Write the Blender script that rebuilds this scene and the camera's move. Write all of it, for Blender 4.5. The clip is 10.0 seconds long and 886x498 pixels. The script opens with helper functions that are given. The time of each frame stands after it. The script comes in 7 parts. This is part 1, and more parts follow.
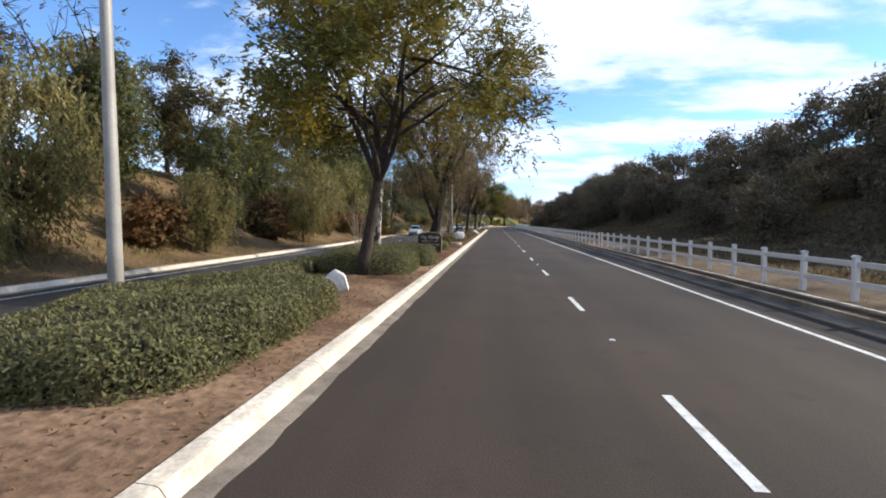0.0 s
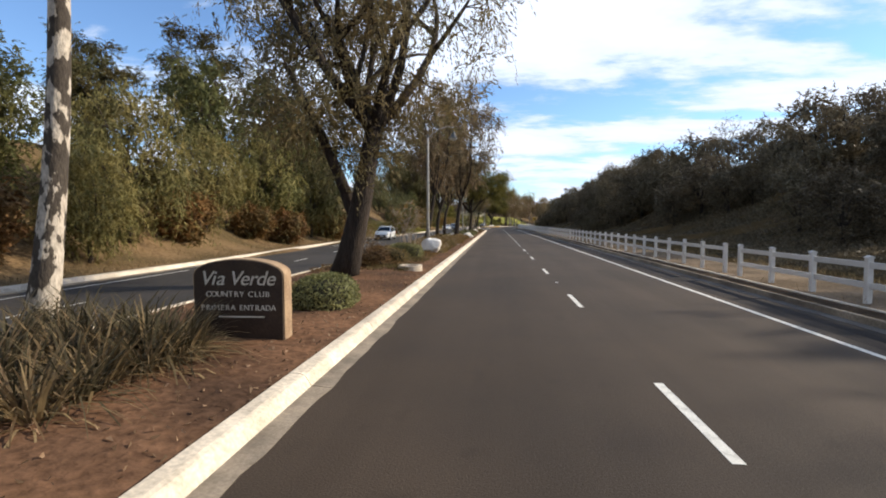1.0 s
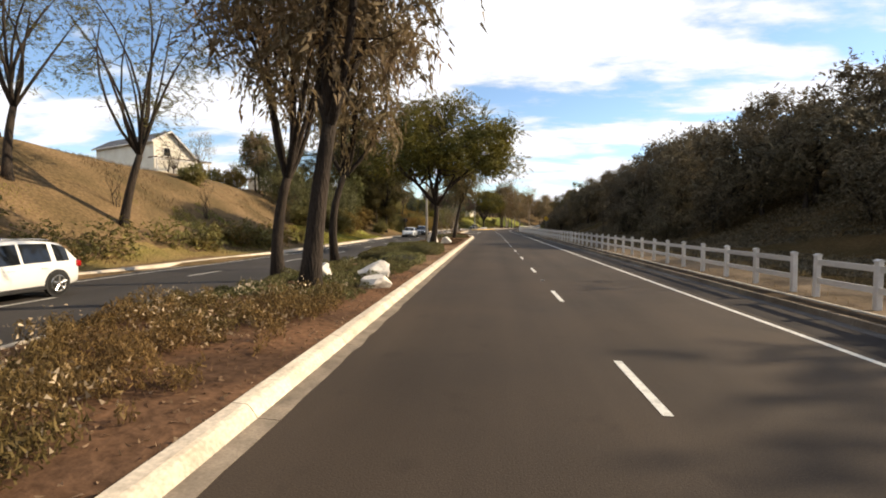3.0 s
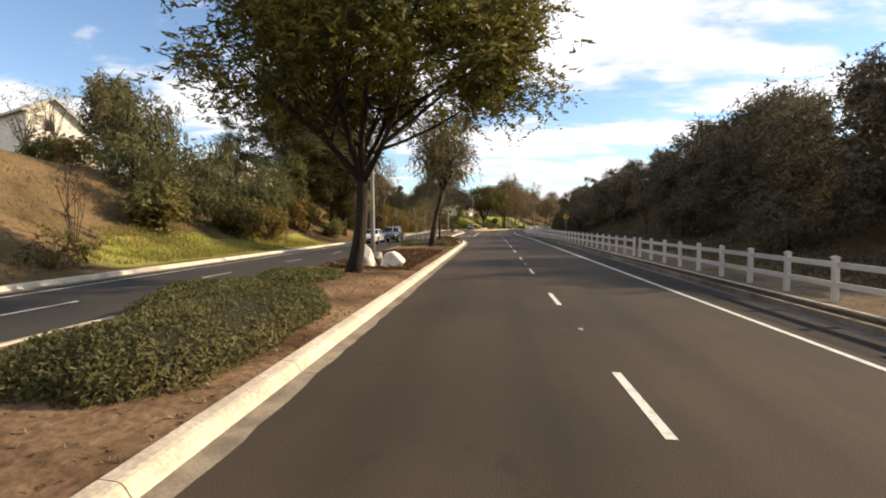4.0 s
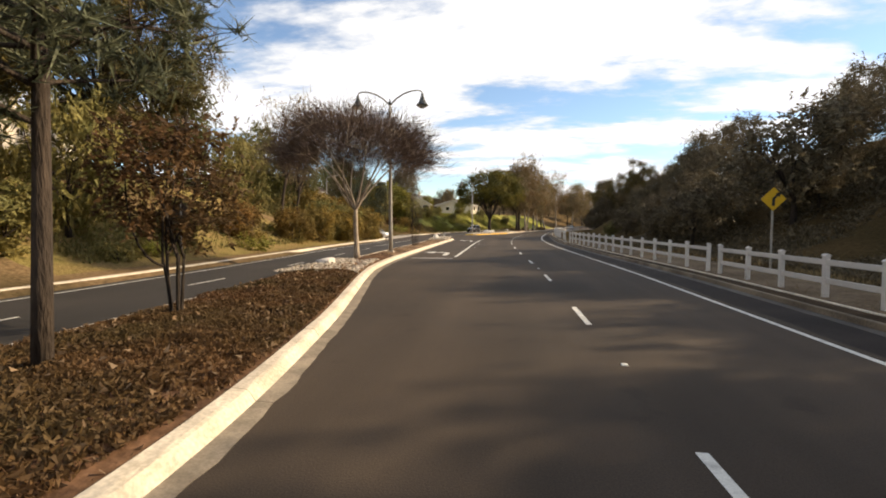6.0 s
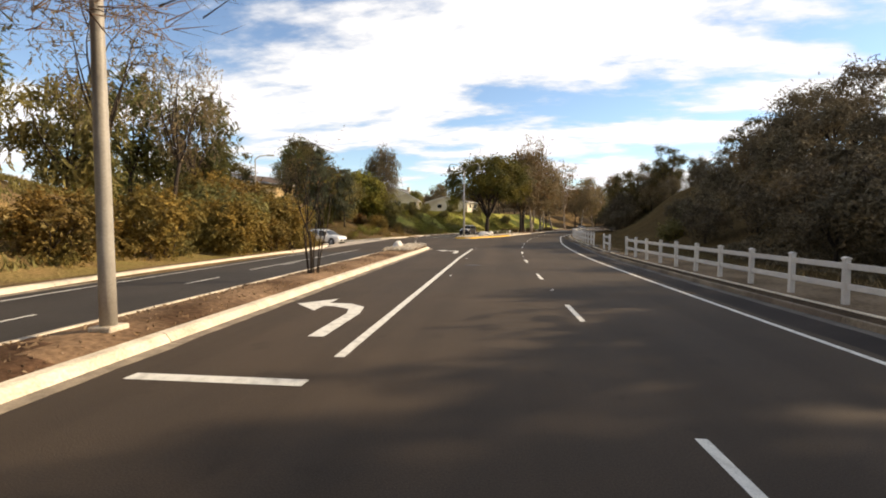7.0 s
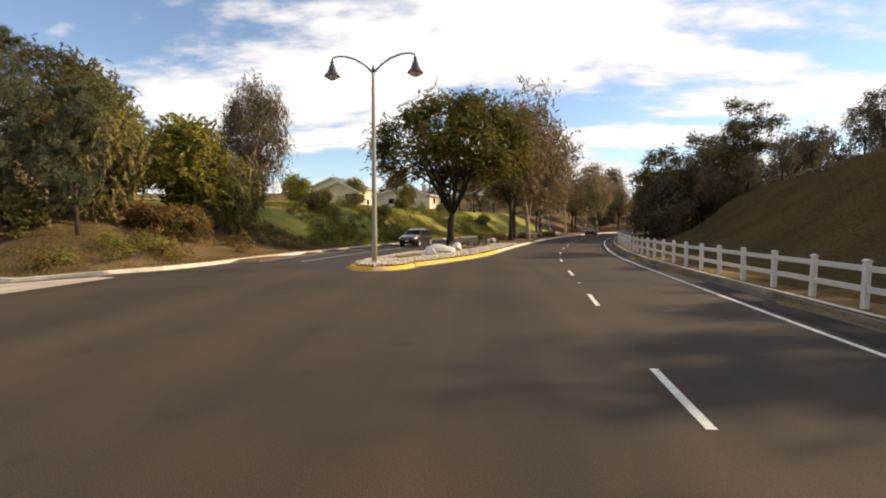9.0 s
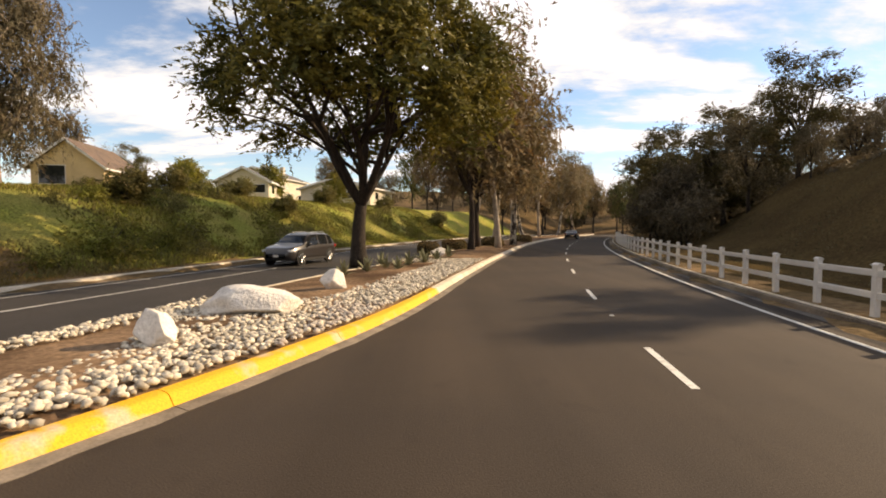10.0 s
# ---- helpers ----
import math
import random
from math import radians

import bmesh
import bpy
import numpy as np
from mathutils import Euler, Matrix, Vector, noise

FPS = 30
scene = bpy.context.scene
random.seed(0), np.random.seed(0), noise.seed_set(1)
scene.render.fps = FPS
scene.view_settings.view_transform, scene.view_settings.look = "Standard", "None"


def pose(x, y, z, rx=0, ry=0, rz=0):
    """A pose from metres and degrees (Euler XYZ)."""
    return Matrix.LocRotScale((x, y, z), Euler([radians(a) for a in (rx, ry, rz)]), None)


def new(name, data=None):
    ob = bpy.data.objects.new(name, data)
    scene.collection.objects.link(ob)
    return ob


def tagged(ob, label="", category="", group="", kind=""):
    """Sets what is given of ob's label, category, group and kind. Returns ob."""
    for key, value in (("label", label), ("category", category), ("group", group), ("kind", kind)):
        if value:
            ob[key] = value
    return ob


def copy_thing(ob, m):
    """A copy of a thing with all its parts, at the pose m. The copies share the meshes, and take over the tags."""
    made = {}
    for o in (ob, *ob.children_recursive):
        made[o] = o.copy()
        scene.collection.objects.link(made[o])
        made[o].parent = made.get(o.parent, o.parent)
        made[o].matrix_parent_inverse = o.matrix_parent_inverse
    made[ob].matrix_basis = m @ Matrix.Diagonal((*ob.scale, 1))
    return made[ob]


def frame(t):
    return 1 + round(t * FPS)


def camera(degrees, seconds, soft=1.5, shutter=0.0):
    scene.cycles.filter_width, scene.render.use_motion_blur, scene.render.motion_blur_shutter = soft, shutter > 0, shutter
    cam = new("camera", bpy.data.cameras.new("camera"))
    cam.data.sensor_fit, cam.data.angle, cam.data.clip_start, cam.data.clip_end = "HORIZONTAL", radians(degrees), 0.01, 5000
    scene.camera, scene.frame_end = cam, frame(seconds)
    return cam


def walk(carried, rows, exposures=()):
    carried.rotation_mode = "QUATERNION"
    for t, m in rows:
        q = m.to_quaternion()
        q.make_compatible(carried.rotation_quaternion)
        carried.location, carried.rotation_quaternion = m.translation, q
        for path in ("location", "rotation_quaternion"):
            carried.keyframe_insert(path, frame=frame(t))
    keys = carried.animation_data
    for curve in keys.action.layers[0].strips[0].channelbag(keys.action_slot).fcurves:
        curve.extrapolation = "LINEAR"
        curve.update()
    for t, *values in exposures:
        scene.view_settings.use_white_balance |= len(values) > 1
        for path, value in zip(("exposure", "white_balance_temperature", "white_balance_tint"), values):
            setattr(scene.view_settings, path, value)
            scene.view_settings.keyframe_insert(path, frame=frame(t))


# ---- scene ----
# Camera: a car driving up a divided road, then round a gentle bend to the right.
cam = camera(86.0, 10.0, soft=1.9, shutter=0.0)
# seconds, east, north, tilt, turn
PATH = [
    (0, 2.32, 0.00, 86.84, 6.33),
    (0.5, 2.30, 10.79, 87.03, 6.30),
    (1, 2.29, 21.54, 86.78, 6.39),
    (1.5, 2.29, 32.20, 87.02, 6.32),
    (2, 2.32, 42.78, 86.75, 5.88),
    (2.5, 2.38, 53.52, 87.10, 5.67),
    (2.7, 2.40, 57.87, 87.0, 5.68),
    (3.8, 2.59, 82.37, 86.92, 5.67),
    (4, 2.62, 86.95, 86.94, 5.85),
    (4.5, 2.66, 98.67, 87.11, 6.22),
    (5, 2.66, 110.48, 86.91, 6.40),
    (5.5, 2.62, 121.91, 86.91, 6.56),
    (6, 2.53, 133.04, 86.96, 6.92),
    (6.2, 2.50, 137.4, 86.95, 6.95),
    (7.3, 2.10, 161.18, 86.91, 6.74),
    (7.5, 2.05, 165.48, 86.77, 6.75),
    (8, 1.95, 176.11, 86.78, 6.51),
    (8.5, 1.96, 186.72, 86.87, 5.24),
    (9, 2.22, 196.40, 87.16, 3.86),
    (9.5, 2.85, 206.75, 86.93, 1.60),
    (10, 3.83, 217.20, 87.28, -0.69),
]
walk(cam, [(t, pose(x, y, 2.0, tilt, 0, turn)) for t, x, y, tilt, turn in PATH],
     exposures=[(0.0, 0.27, 6200, 10), (1.0, 0.16, 6800, 10), (1.7, 0.18, 7700, 12), (4.0, 0.28, 8250, 11), (5.5, 0.2, 8300, 12), (6.0, 0.25, 8650, 12), (7.5, 0.2, 8700, 13), (8.0, 0.12, 8750, 13), (9.0, 0.17, 8850, 14), (10.0, 0.23, 9500, 16)])

# ---- world and sun ----
SUN_ELEV, SUN_AZ = 26.0, 19.0      # degrees; azimuth from east towards north
world = bpy.data.worlds.new("world")
scene.world = world
world.use_nodes = True


def sky_nodes():
    nt = world.node_tree
    nt.nodes.clear()
    n, ln = nt.nodes.new, nt.links.new
    out, bg = n("ShaderNodeOutputWorld"), n("ShaderNodeBackground")
    sky = n("ShaderNodeTexSky")
    sky.sky_type, sky.sun_disc = "NISHITA", False
    sky.sun_elevation, sky.sun_rotation = radians(SUN_ELEV), radians(90 - SUN_AZ)
    sky.air_density, sky.dust_density, sky.ozone_density = 1.0, 0.1, 2.0
    tc = n("ShaderNodeTexCoord")
    sep = n("ShaderNodeSeparateXYZ")
    ln(tc.outputs["Generated"], sep.inputs[0])
    # cloud layer: the view direction meets a flat sheet high above
    zc = n("ShaderNodeMath"); zc.operation = "MAXIMUM"; zc.inputs[1].default_value = 0.0
    ln(sep.outputs[2], zc.inputs[0])
    za = n("ShaderNodeMath"); za.operation = "ADD"; za.inputs[1].default_value = 0.16
    ln(zc.outputs[0], za.inputs[0])
    inv = n("ShaderNodeMath"); inv.operation = "DIVIDE"; inv.inputs[0].default_value = 1.0
    ln(za.outputs[0], inv.inputs[1])
    vm = n("ShaderNodeVectorMath"); vm.operation = "SCALE"
    ln(tc.outputs["Generated"], vm.inputs[0]); ln(inv.outputs[0], vm.inputs["Scale"])
    mp = n("ShaderNodeMapping")
    mp.inputs["Location"].default_value = CLOUD_AT
    mp.inputs["Rotation"].default_value = (0, 0, radians(24))
    mp.inputs["Scale"].default_value = (0.55, 1.0, 0.0)
    ln(vm.outputs[0], mp.inputs[0])
    big, fine = n("ShaderNodeTexNoise"), n("ShaderNodeTexNoise")
    big.inputs["Scale"].default_value, big.inputs["Detail"].default_value, big.inputs["Roughness"].default_value = 1.35, 7.0, 0.55
    big.inputs["Distortion"].default_value = 0.35
    fine.inputs["Scale"].default_value, fine.inputs["Detail"].default_value = 5.5, 8.0
    fine.inputs["Roughness"].default_value = 0.62
    ln(mp.outputs[0], big.inputs["Vector"]); ln(mp.outputs[0], fine.inputs["Vector"])
    mix = n("ShaderNodeMath"); mix.operation = "MULTIPLY_ADD"; mix.inputs[1].default_value = 0.32
    ln(fine.outputs["Fac"], mix.inputs[0]); ln(big.outputs["Fac"], mix.inputs[2])
    cover = n("ShaderNodeMapRange")
    cover.inputs["From Min"].default_value, cover.inputs["From Max"].default_value = 0.575, 0.705
    cover.interpolation_type = "SMOOTHSTEP"
    ln(mix.outputs[0], cover.inputs["Value"])
    # cloud tone: thin parts grey-white, thick parts bright
    tone = n("ShaderNodeMapRange")
    tone.inputs["From Min"].default_value, tone.inputs["From Max"].default_value = 0.55, 0.9
    tone.inputs["To Min"].default_value, tone.inputs["To Max"].default_value = 0.80, 1.22
    ln(mix.outputs[0], tone.inputs["Value"])
    cloud = n("ShaderNodeCombineColor")
    for i, k in enumerate((0.835, 0.965, 1.19)):
        m = n("ShaderNodeMath"); m.operation = "MULTIPLY"; m.inputs[1].default_value = k
        ln(tone.outputs[0], m.inputs[0]); ln(m.outputs[0], cloud.inputs[i])
    dim = n("ShaderNodeVectorMath"); dim.operation = "MULTIPLY"; dim.inputs[1].default_value = (0.134, 0.162, 0.2)
    ln(sky.outputs[0], dim.inputs[0])
    mx = n("ShaderNodeMix"); mx.data_type = "RGBA"
    ln(cover.outputs[0], mx.inputs["Factor"]); ln(dim.outputs[0], mx.inputs["A"]); ln(cloud.outputs[0], mx.inputs["B"])
    ln(mx.outputs["Result"], bg.inputs["Color"])
    bg.inputs["Strength"].default_value = 1.0
    ln(bg.outputs[0], out.inputs[0])


CLOUD_AT = (3.1, 1.7, 0.0)
sky_nodes()
sun = new("sun", bpy.data.lights.new("sun", "SUN"))
sun.data.energy, sun.data.angle, sun.data.color = 5.6, radians(0.6), (1.0, 0.91, 0.77)
sun_to = Vector((math.cos(radians(SUN_ELEV)) * math.cos(radians(SUN_AZ)), math.cos(radians(SUN_ELEV)) * math.sin(radians(SUN_AZ)), math.sin(radians(SUN_ELEV))))
sun.matrix_world = Matrix.Translation((120, 60, 120)) @ sun_to.to_track_quat("Z", "Y").to_matrix().to_4x4()

# ---- materials ----
def mat(name, base, second=None, scale=3.0, fine=40.0, vary=0.25, rough=0.9, bump=0.3, dist=0.02, metal=0.0, island=0.0, thing=0.0, through_light=0.0, lo=0.35, hi=0.65, coat=0.0, spec=0.3, grain=1.0):
    """Two scales of noise between two colours, fine relief, and a spread from piece to piece."""
    m = bpy.data.materials.new(name)
    m.use_nodes = True
    nt = m.node_tree
    n, ln = nt.nodes.new, nt.links.new
    bsdf = nt.nodes["Principled BSDF"]
    second = second or tuple(c * (1 - vary) for c in base)
    tc = n("ShaderNodeTexCoord")
    a, b = n("ShaderNodeTexNoise"), n("ShaderNodeTexNoise")
    a.inputs["Scale"].default_value, a.inputs["Detail"].default_value = scale, 5.0
    b.inputs["Scale"].default_value, b.inputs["Detail"].default_value = fine, 4.0
    along = n("ShaderNodeVectorMath"); along.operation = "MULTIPLY"
    along.inputs[1].default_value = (1, 1, grain)
    ln(tc.outputs["Object"], along.inputs[0])
    ln(along.outputs[0], a.inputs["Vector"]); ln(along.outputs[0], b.inputs["Vector"])
    r = n("ShaderNodeMapRange")
    r.inputs["From Min"].default_value, r.inputs["From Max"].default_value = lo, hi
    ln(a.outputs["Fac"], r.inputs["Value"])
    mx = n("ShaderNodeMix"); mx.data_type = "RGBA"
    mx.inputs["A"].default_value, mx.inputs["B"].default_value = (*base, 1), (*second, 1)
    ln(r.outputs[0], mx.inputs["Factor"])
    val = n("ShaderNodeMapRange")
    val.inputs["From Min"].default_value, val.inputs["From Max"].default_value = 0.3, 0.7
    val.inputs["To Min"].default_value, val.inputs["To Max"].default_value = 1 - vary, 1 + vary
    ln(b.outputs["Fac"], val.inputs["Value"])
    hsv = n("ShaderNodeHueSaturation")
    ln(mx.outputs["Result"], hsv.inputs["Color"])
    last = val.outputs[0]
    for amount, node, socket in ((island, "ShaderNodeNewGeometry", "Random Per Island"), (thing, "ShaderNodeObjectInfo", "Random")):
        if amount:
            g, q = n(node), n("ShaderNodeMapRange")
            q.inputs["To Min"].default_value, q.inputs["To Max"].default_value = 1 - amount, 1 + amount
            ln(g.outputs[socket], q.inputs["Value"])
            k = n("ShaderNodeMath"); k.operation = "MULTIPLY"
            ln(last, k.inputs[0]); ln(q.outputs[0], k.inputs[1])
            last = k.outputs[0]
            h = n("ShaderNodeMapRange")
            h.inputs["To Min"].default_value, h.inputs["To Max"].default_value = 0.5 - amount * 0.06, 0.5 + amount * 0.04
            ln(g.outputs[socket], h.inputs["Value"]); ln(h.outputs[0], hsv.inputs["Hue"])
    ln(last, hsv.inputs["Value"])
    ln(hsv.outputs[0], bsdf.inputs["Base Color"])
    bsdf.inputs["Roughness"].default_value, bsdf.inputs["Metallic"].default_value = rough, metal
    bsdf.inputs["Specular IOR Level"].default_value = spec
    bsdf.inputs["Coat Weight"].default_value = coat
    if bump:
        bp = n("ShaderNodeBump")
        bp.inputs["Strength"].default_value, bp.inputs["Distance"].default_value = bump, dist
        ln(b.outputs["Fac"], bp.inputs["Height"]); ln(bp.outputs[0], bsdf.inputs["Normal"])
    if through_light:
        tr, ad = n("ShaderNodeBsdfTranslucent"), n("ShaderNodeMixShader")
        ln(hsv.outputs[0], tr.inputs["Color"])
        ad.inputs[0].default_value = through_light
        ln(bsdf.outputs[0], ad.inputs[1]); ln(tr.outputs[0], ad.inputs[2])
        ln(ad.outputs[0], nt.nodes["Material Output"].inputs[0])
    return m


ASPHALT = mat("asphalt", (0.061, 0.0437, 0.0305), (0.045, 0.0337, 0.0252), scale=0.22, fine=55, vary=0.22, rough=0.86, bump=0.35, dist=0.012, spec=0.2)
# opposite road: asphalt with the shadow over it darkened into the base colour
ASPHALT_SHADED = mat("shaded_old_asphalt", (0.042, 0.035, 0.030), (0.03, 0.026, 0.023), scale=0.3, fine=55, vary=0.22, rough=0.88, bump=0.35, dist=0.012)


def drive_wear(m):
    """Long soft streaks along the lanes and darker oil spots over a road surface."""
    nt = m.node_tree
    n, ln = nt.nodes.new, nt.links.new
    bsdf = nt.nodes["Principled BSDF"]
    colour = bsdf.inputs["Base Color"].links[0].from_socket
    tc = n("ShaderNodeTexCoord")
    gain = None
    for stretch, scale, lo, hi, low, high in (((1.0, 0.02, 1.0), 0.85, 0.34, 0.66, 0.86, 1.13), ((1.0, 0.35, 1.0), 0.5, 0.3, 0.7, 0.9, 1.1), ((1.0, 0.8, 1.0), 1.6, 0.62, 0.72, 1.0, 0.82)):
        mp, no, r = n("ShaderNodeMapping"), n("ShaderNodeTexNoise"), n("ShaderNodeMapRange")
        mp.inputs["Scale"].default_value = stretch
        no.inputs["Scale"].default_value, no.inputs["Detail"].default_value = scale, 4.0
        r.inputs["From Min"].default_value, r.inputs["From Max"].default_value = lo, hi
        r.inputs["To Min"].default_value, r.inputs["To Max"].default_value = low, high
        ln(tc.outputs["Object"], mp.inputs[0]); ln(mp.outputs[0], no.inputs["Vector"]); ln(no.outputs["Fac"], r.inputs["Value"])
        if gain is None:
            gain = r.outputs[0]
        else:
            k = n("ShaderNodeMath"); k.operation = "MULTIPLY"
            ln(gain, k.inputs[0]); ln(r.outputs[0], k.inputs[1])
            gain = k.outputs[0]
    vm = n("ShaderNodeVectorMath"); vm.operation = "SCALE"
    ln(colour, vm.inputs[0]); ln(gain, vm.inputs["Scale"])
    ln(vm.outputs[0], bsdf.inputs["Base Color"])


drive_wear(ASPHALT)
drive_wear(ASPHALT_SHADED)
PAINT = mat("road_paint", (0.66, 0.64, 0.58), (0.42, 0.40, 0.36), scale=6, fine=70, vary=0.16, rough=0.8, bump=0.2, dist=0.005, lo=0.48, hi=0.72)
REFLECTOR = mat("reflector_white", (0.7, 0.68, 0.62), vary=0.15, rough=0.4)
CONCRETE = mat("kerb_concrete", (0.66, 0.57, 0.45), (0.47, 0.40, 0.31), scale=1.8, fine=22, vary=0.2, rough=0.92, bump=0.35, dist=0.01, thing=0.07)
GUTTER = mat("gutter_concrete", (0.29, 0.235, 0.175), (0.16, 0.13, 0.098), scale=2.4, fine=30, vary=0.16, rough=0.92, bump=0.35, dist=0.01, thing=0.06)
GUTTER_DARK = mat("weathered_gutter", (0.13, 0.115, 0.10), (0.07, 0.062, 0.055), scale=0.8, fine=30, vary=0.2, rough=0.92, bump=0.35, dist=0.01, thing=0.1)
YELLOW = mat("yellow_kerb_paint", (0.74, 0.40, 0.035), (0.56, 0.42, 0.26), scale=2.2, fine=40, vary=0.15, rough=0.75, bump=0.25, lo=0.53, hi=0.66, thing=0.05)
APRON = mat("apron_concrete", (0.50, 0.42, 0.335), (0.36, 0.30, 0.24), scale=0.8, fine=25, vary=0.15, rough=0.92)
DIRT = mat("median_dirt", (0.27, 0.172, 0.105), (0.085, 0.05, 0.03), scale=0.45, fine=9, vary=0.35, rough=1.0, bump=0.55, dist=0.05, spec=0.05)
DIRT_RED = mat("red_median_dirt", (0.165, 0.088, 0.05), (0.075, 0.043, 0.027), scale=0.6, fine=9, vary=0.35, rough=1.0, bump=0.55, dist=0.05, spec=0.05)
STONE_W = mat("white_boulder", (0.74, 0.69, 0.62), (0.52, 0.47, 0.41), scale=1.8, fine=14, vary=0.16, rough=0.9, bump=0.7, dist=0.05, lo=0.45, hi=0.75)
COBBLE = mat("river_cobble", (0.50, 0.43, 0.35), (0.31, 0.265, 0.215), scale=5, fine=30, vary=0.15, rough=0.85, bump=0.3, island=0.35, thing=0.3)
FENCE_W = mat("white_fence_vinyl", (0.66, 0.63, 0.59), (0.54, 0.51, 0.47), scale=1.5, fine=25, vary=0.07, rough=0.6, bump=0.05, thing=0.05)
STEEL = mat("painted_steel_pole", (0.36, 0.33, 0.29), (0.28, 0.26, 0.23), scale=2, fine=30, vary=0.1, rough=0.5, bump=0.1, spec=0.5)
DARKMETAL = mat("dark_lamp_metal", (0.05, 0.055, 0.055), vary=0.15, rough=0.45, bump=0.05, spec=0.5)
GLASSY = mat("lamp_glass", (0.55, 0.55, 0.5), vary=0.05, rough=0.2, bump=0, spec=0.6)
BARK = mat("dark_bark", grain=0.22, base=(0.05, 0.036, 0.027), second=(0.024, 0.018, 0.014), scale=3, fine=22, vary=0.35, rough=0.95, bump=1.0, dist=0.06)
BARK_MID = mat("brown_bark", grain=0.22, base=(0.066, 0.047, 0.035), second=(0.034, 0.025, 0.019), scale=3, fine=22, vary=0.35, rough=0.95, bump=1.0, dist=0.05)
BARK_PALE = mat("pale_peeling_bark", (0.46, 0.40, 0.33), (0.06, 0.048, 0.038), scale=5.5, fine=20, vary=0.3, rough=0.9, bump=0.8, dist=0.03, lo=0.455, hi=0.49, grain=0.45)
BARK_TAN = mat("tan_bark", (0.42, 0.34, 0.26), (0.28, 0.22, 0.165), scale=3, fine=20, vary=0.25, rough=0.9, bump=0.6, dist=0.03)
LEAF = {}


def leaf_mat(key, base, second, spread=0.4, tl=0.34):
    LEAF[key] = mat("leaves_" + key, base, second, scale=0.45, fine=3.0, vary=0.2, rough=0.6, bump=0, island=spread, thing=0.12, through_light=tl, spec=0.16)


leaf_mat("fern", (0.105, 0.105, 0.026), (0.25, 0.185, 0.03))
leaf_mat("fern_mid", (0.068, 0.074, 0.021), (0.2, 0.16, 0.03), tl=0.3)
leaf_mat("olive_dark", (0.09, 0.094, 0.042), (0.155, 0.14, 0.058), tl=0.28)
leaf_mat("shag", (0.105, 0.088, 0.052), (0.155, 0.115, 0.068), tl=0.25)
leaf_mat("dark", (0.082, 0.094, 0.038), (0.15, 0.14, 0.047))
leaf_mat("olive", (0.165, 0.158, 0.06), (0.265, 0.215, 0.076))
leaf_mat("pepper", (0.13, 0.115, 0.055), (0.205, 0.15, 0.07))
leaf_mat("euc", (0.165, 0.135, 0.075), (0.25, 0.175, 0.10))
leaf_mat("pine", (0.085, 0.098, 0.058), (0.13, 0.135, 0.08), tl=0.25)
leaf_mat("conifer", (0.06, 0.058, 0.022), (0.13, 0.1, 0.035), tl=0.2)
leaf_mat("rust", (0.24, 0.125, 0.045), (0.135, 0.11, 0.045))
leaf_mat("hedge", (0.145, 0.145, 0.06), (0.2, 0.185, 0.08))
leaf_mat("cover", (0.125, 0.1, 0.038), (0.2, 0.125, 0.05), spread=0.6)
leaf_mat("grass", (0.185, 0.195, 0.04), (0.26, 0.22, 0.055))
leaf_mat("dry", (0.24, 0.17, 0.09), (0.17, 0.115, 0.06))
leaf_mat("brush", (0.105, 0.088, 0.056), (0.14, 0.108, 0.066), tl=0.3)
leaf_mat("gold", (0.255, 0.16, 0.042), (0.145, 0.12, 0.042))
leaf_mat("dullgrass", (0.12, 0.095, 0.045), (0.09, 0.08, 0.036), tl=0.2)
leaf_mat("carpet", (0.135, 0.072, 0.034), (0.092, 0.062, 0.028))
leaf_mat("strap", (0.075, 0.066, 0.036), (0.12, 0.09, 0.05))
leaf_mat("lowshrub", (0.1, 0.098, 0.04), (0.135, 0.115, 0.05))
leaf_mat("agave", (0.16, 0.17, 0.10), (0.23, 0.21, 0.13), tl=0.1)
leaf_mat("bright", (0.165, 0.175, 0.035), (0.26, 0.22, 0.045))
leaf_mat("flower", (0.5, 0.4, 0.28), (0.34, 0.24, 0.15), tl=0.2)
leaf_mat("litter", (0.34, 0.24, 0.15), (0.22, 0.14, 0.08))
TWIG = mat("bare_twigs", (0.16, 0.11, 0.085), (0.10, 0.07, 0.055), vary=0.25, rough=0.95, bump=0, island=0.3)

# ---- tools ----


def mesh_of(name, verts, faces=None, mats=(), smooth=False, quads=None, slots=None):
    """A mesh from plain lists, or fast from an array of quads."""
    me = bpy.data.meshes.new(name)
    if quads is None:
        me.from_pydata([tuple(v) for v in verts], [], [tuple(f) for f in faces])
    else:
        v, q = np.asarray(verts, np.float32), np.asarray(quads, np.int32)
        k = q.shape[1]
        me.vertices.add(len(v)); me.vertices.foreach_set("co", v.ravel())
        me.loops.add(q.size); me.loops.foreach_set("vertex_index", q.ravel())
        me.polygons.add(len(q)); me.polygons.foreach_set("loop_start", np.arange(len(q), dtype=np.int32) * k)
        me.update(calc_edges=True)
    for m in mats:
        me.materials.append(m)
    if slots is not None:
        me.polygons.foreach_set("material_index", np.asarray(slots, np.int32))
    if smooth:
        me.polygons.foreach_set("use_smooth", np.ones(len(me.polygons), bool))
    me.update()
    return me


def of_bm(name, bm, material, smooth=False):
    me = bpy.data.meshes.new(name)
    bmesh.ops.recalc_face_normals(bm, faces=bm.faces)
    bm.to_mesh(me)
    bm.free()
    me.materials.append(material)
    if smooth:
        me.polygons.foreach_set("use_smooth", np.ones(len(me.polygons), bool))
    return me


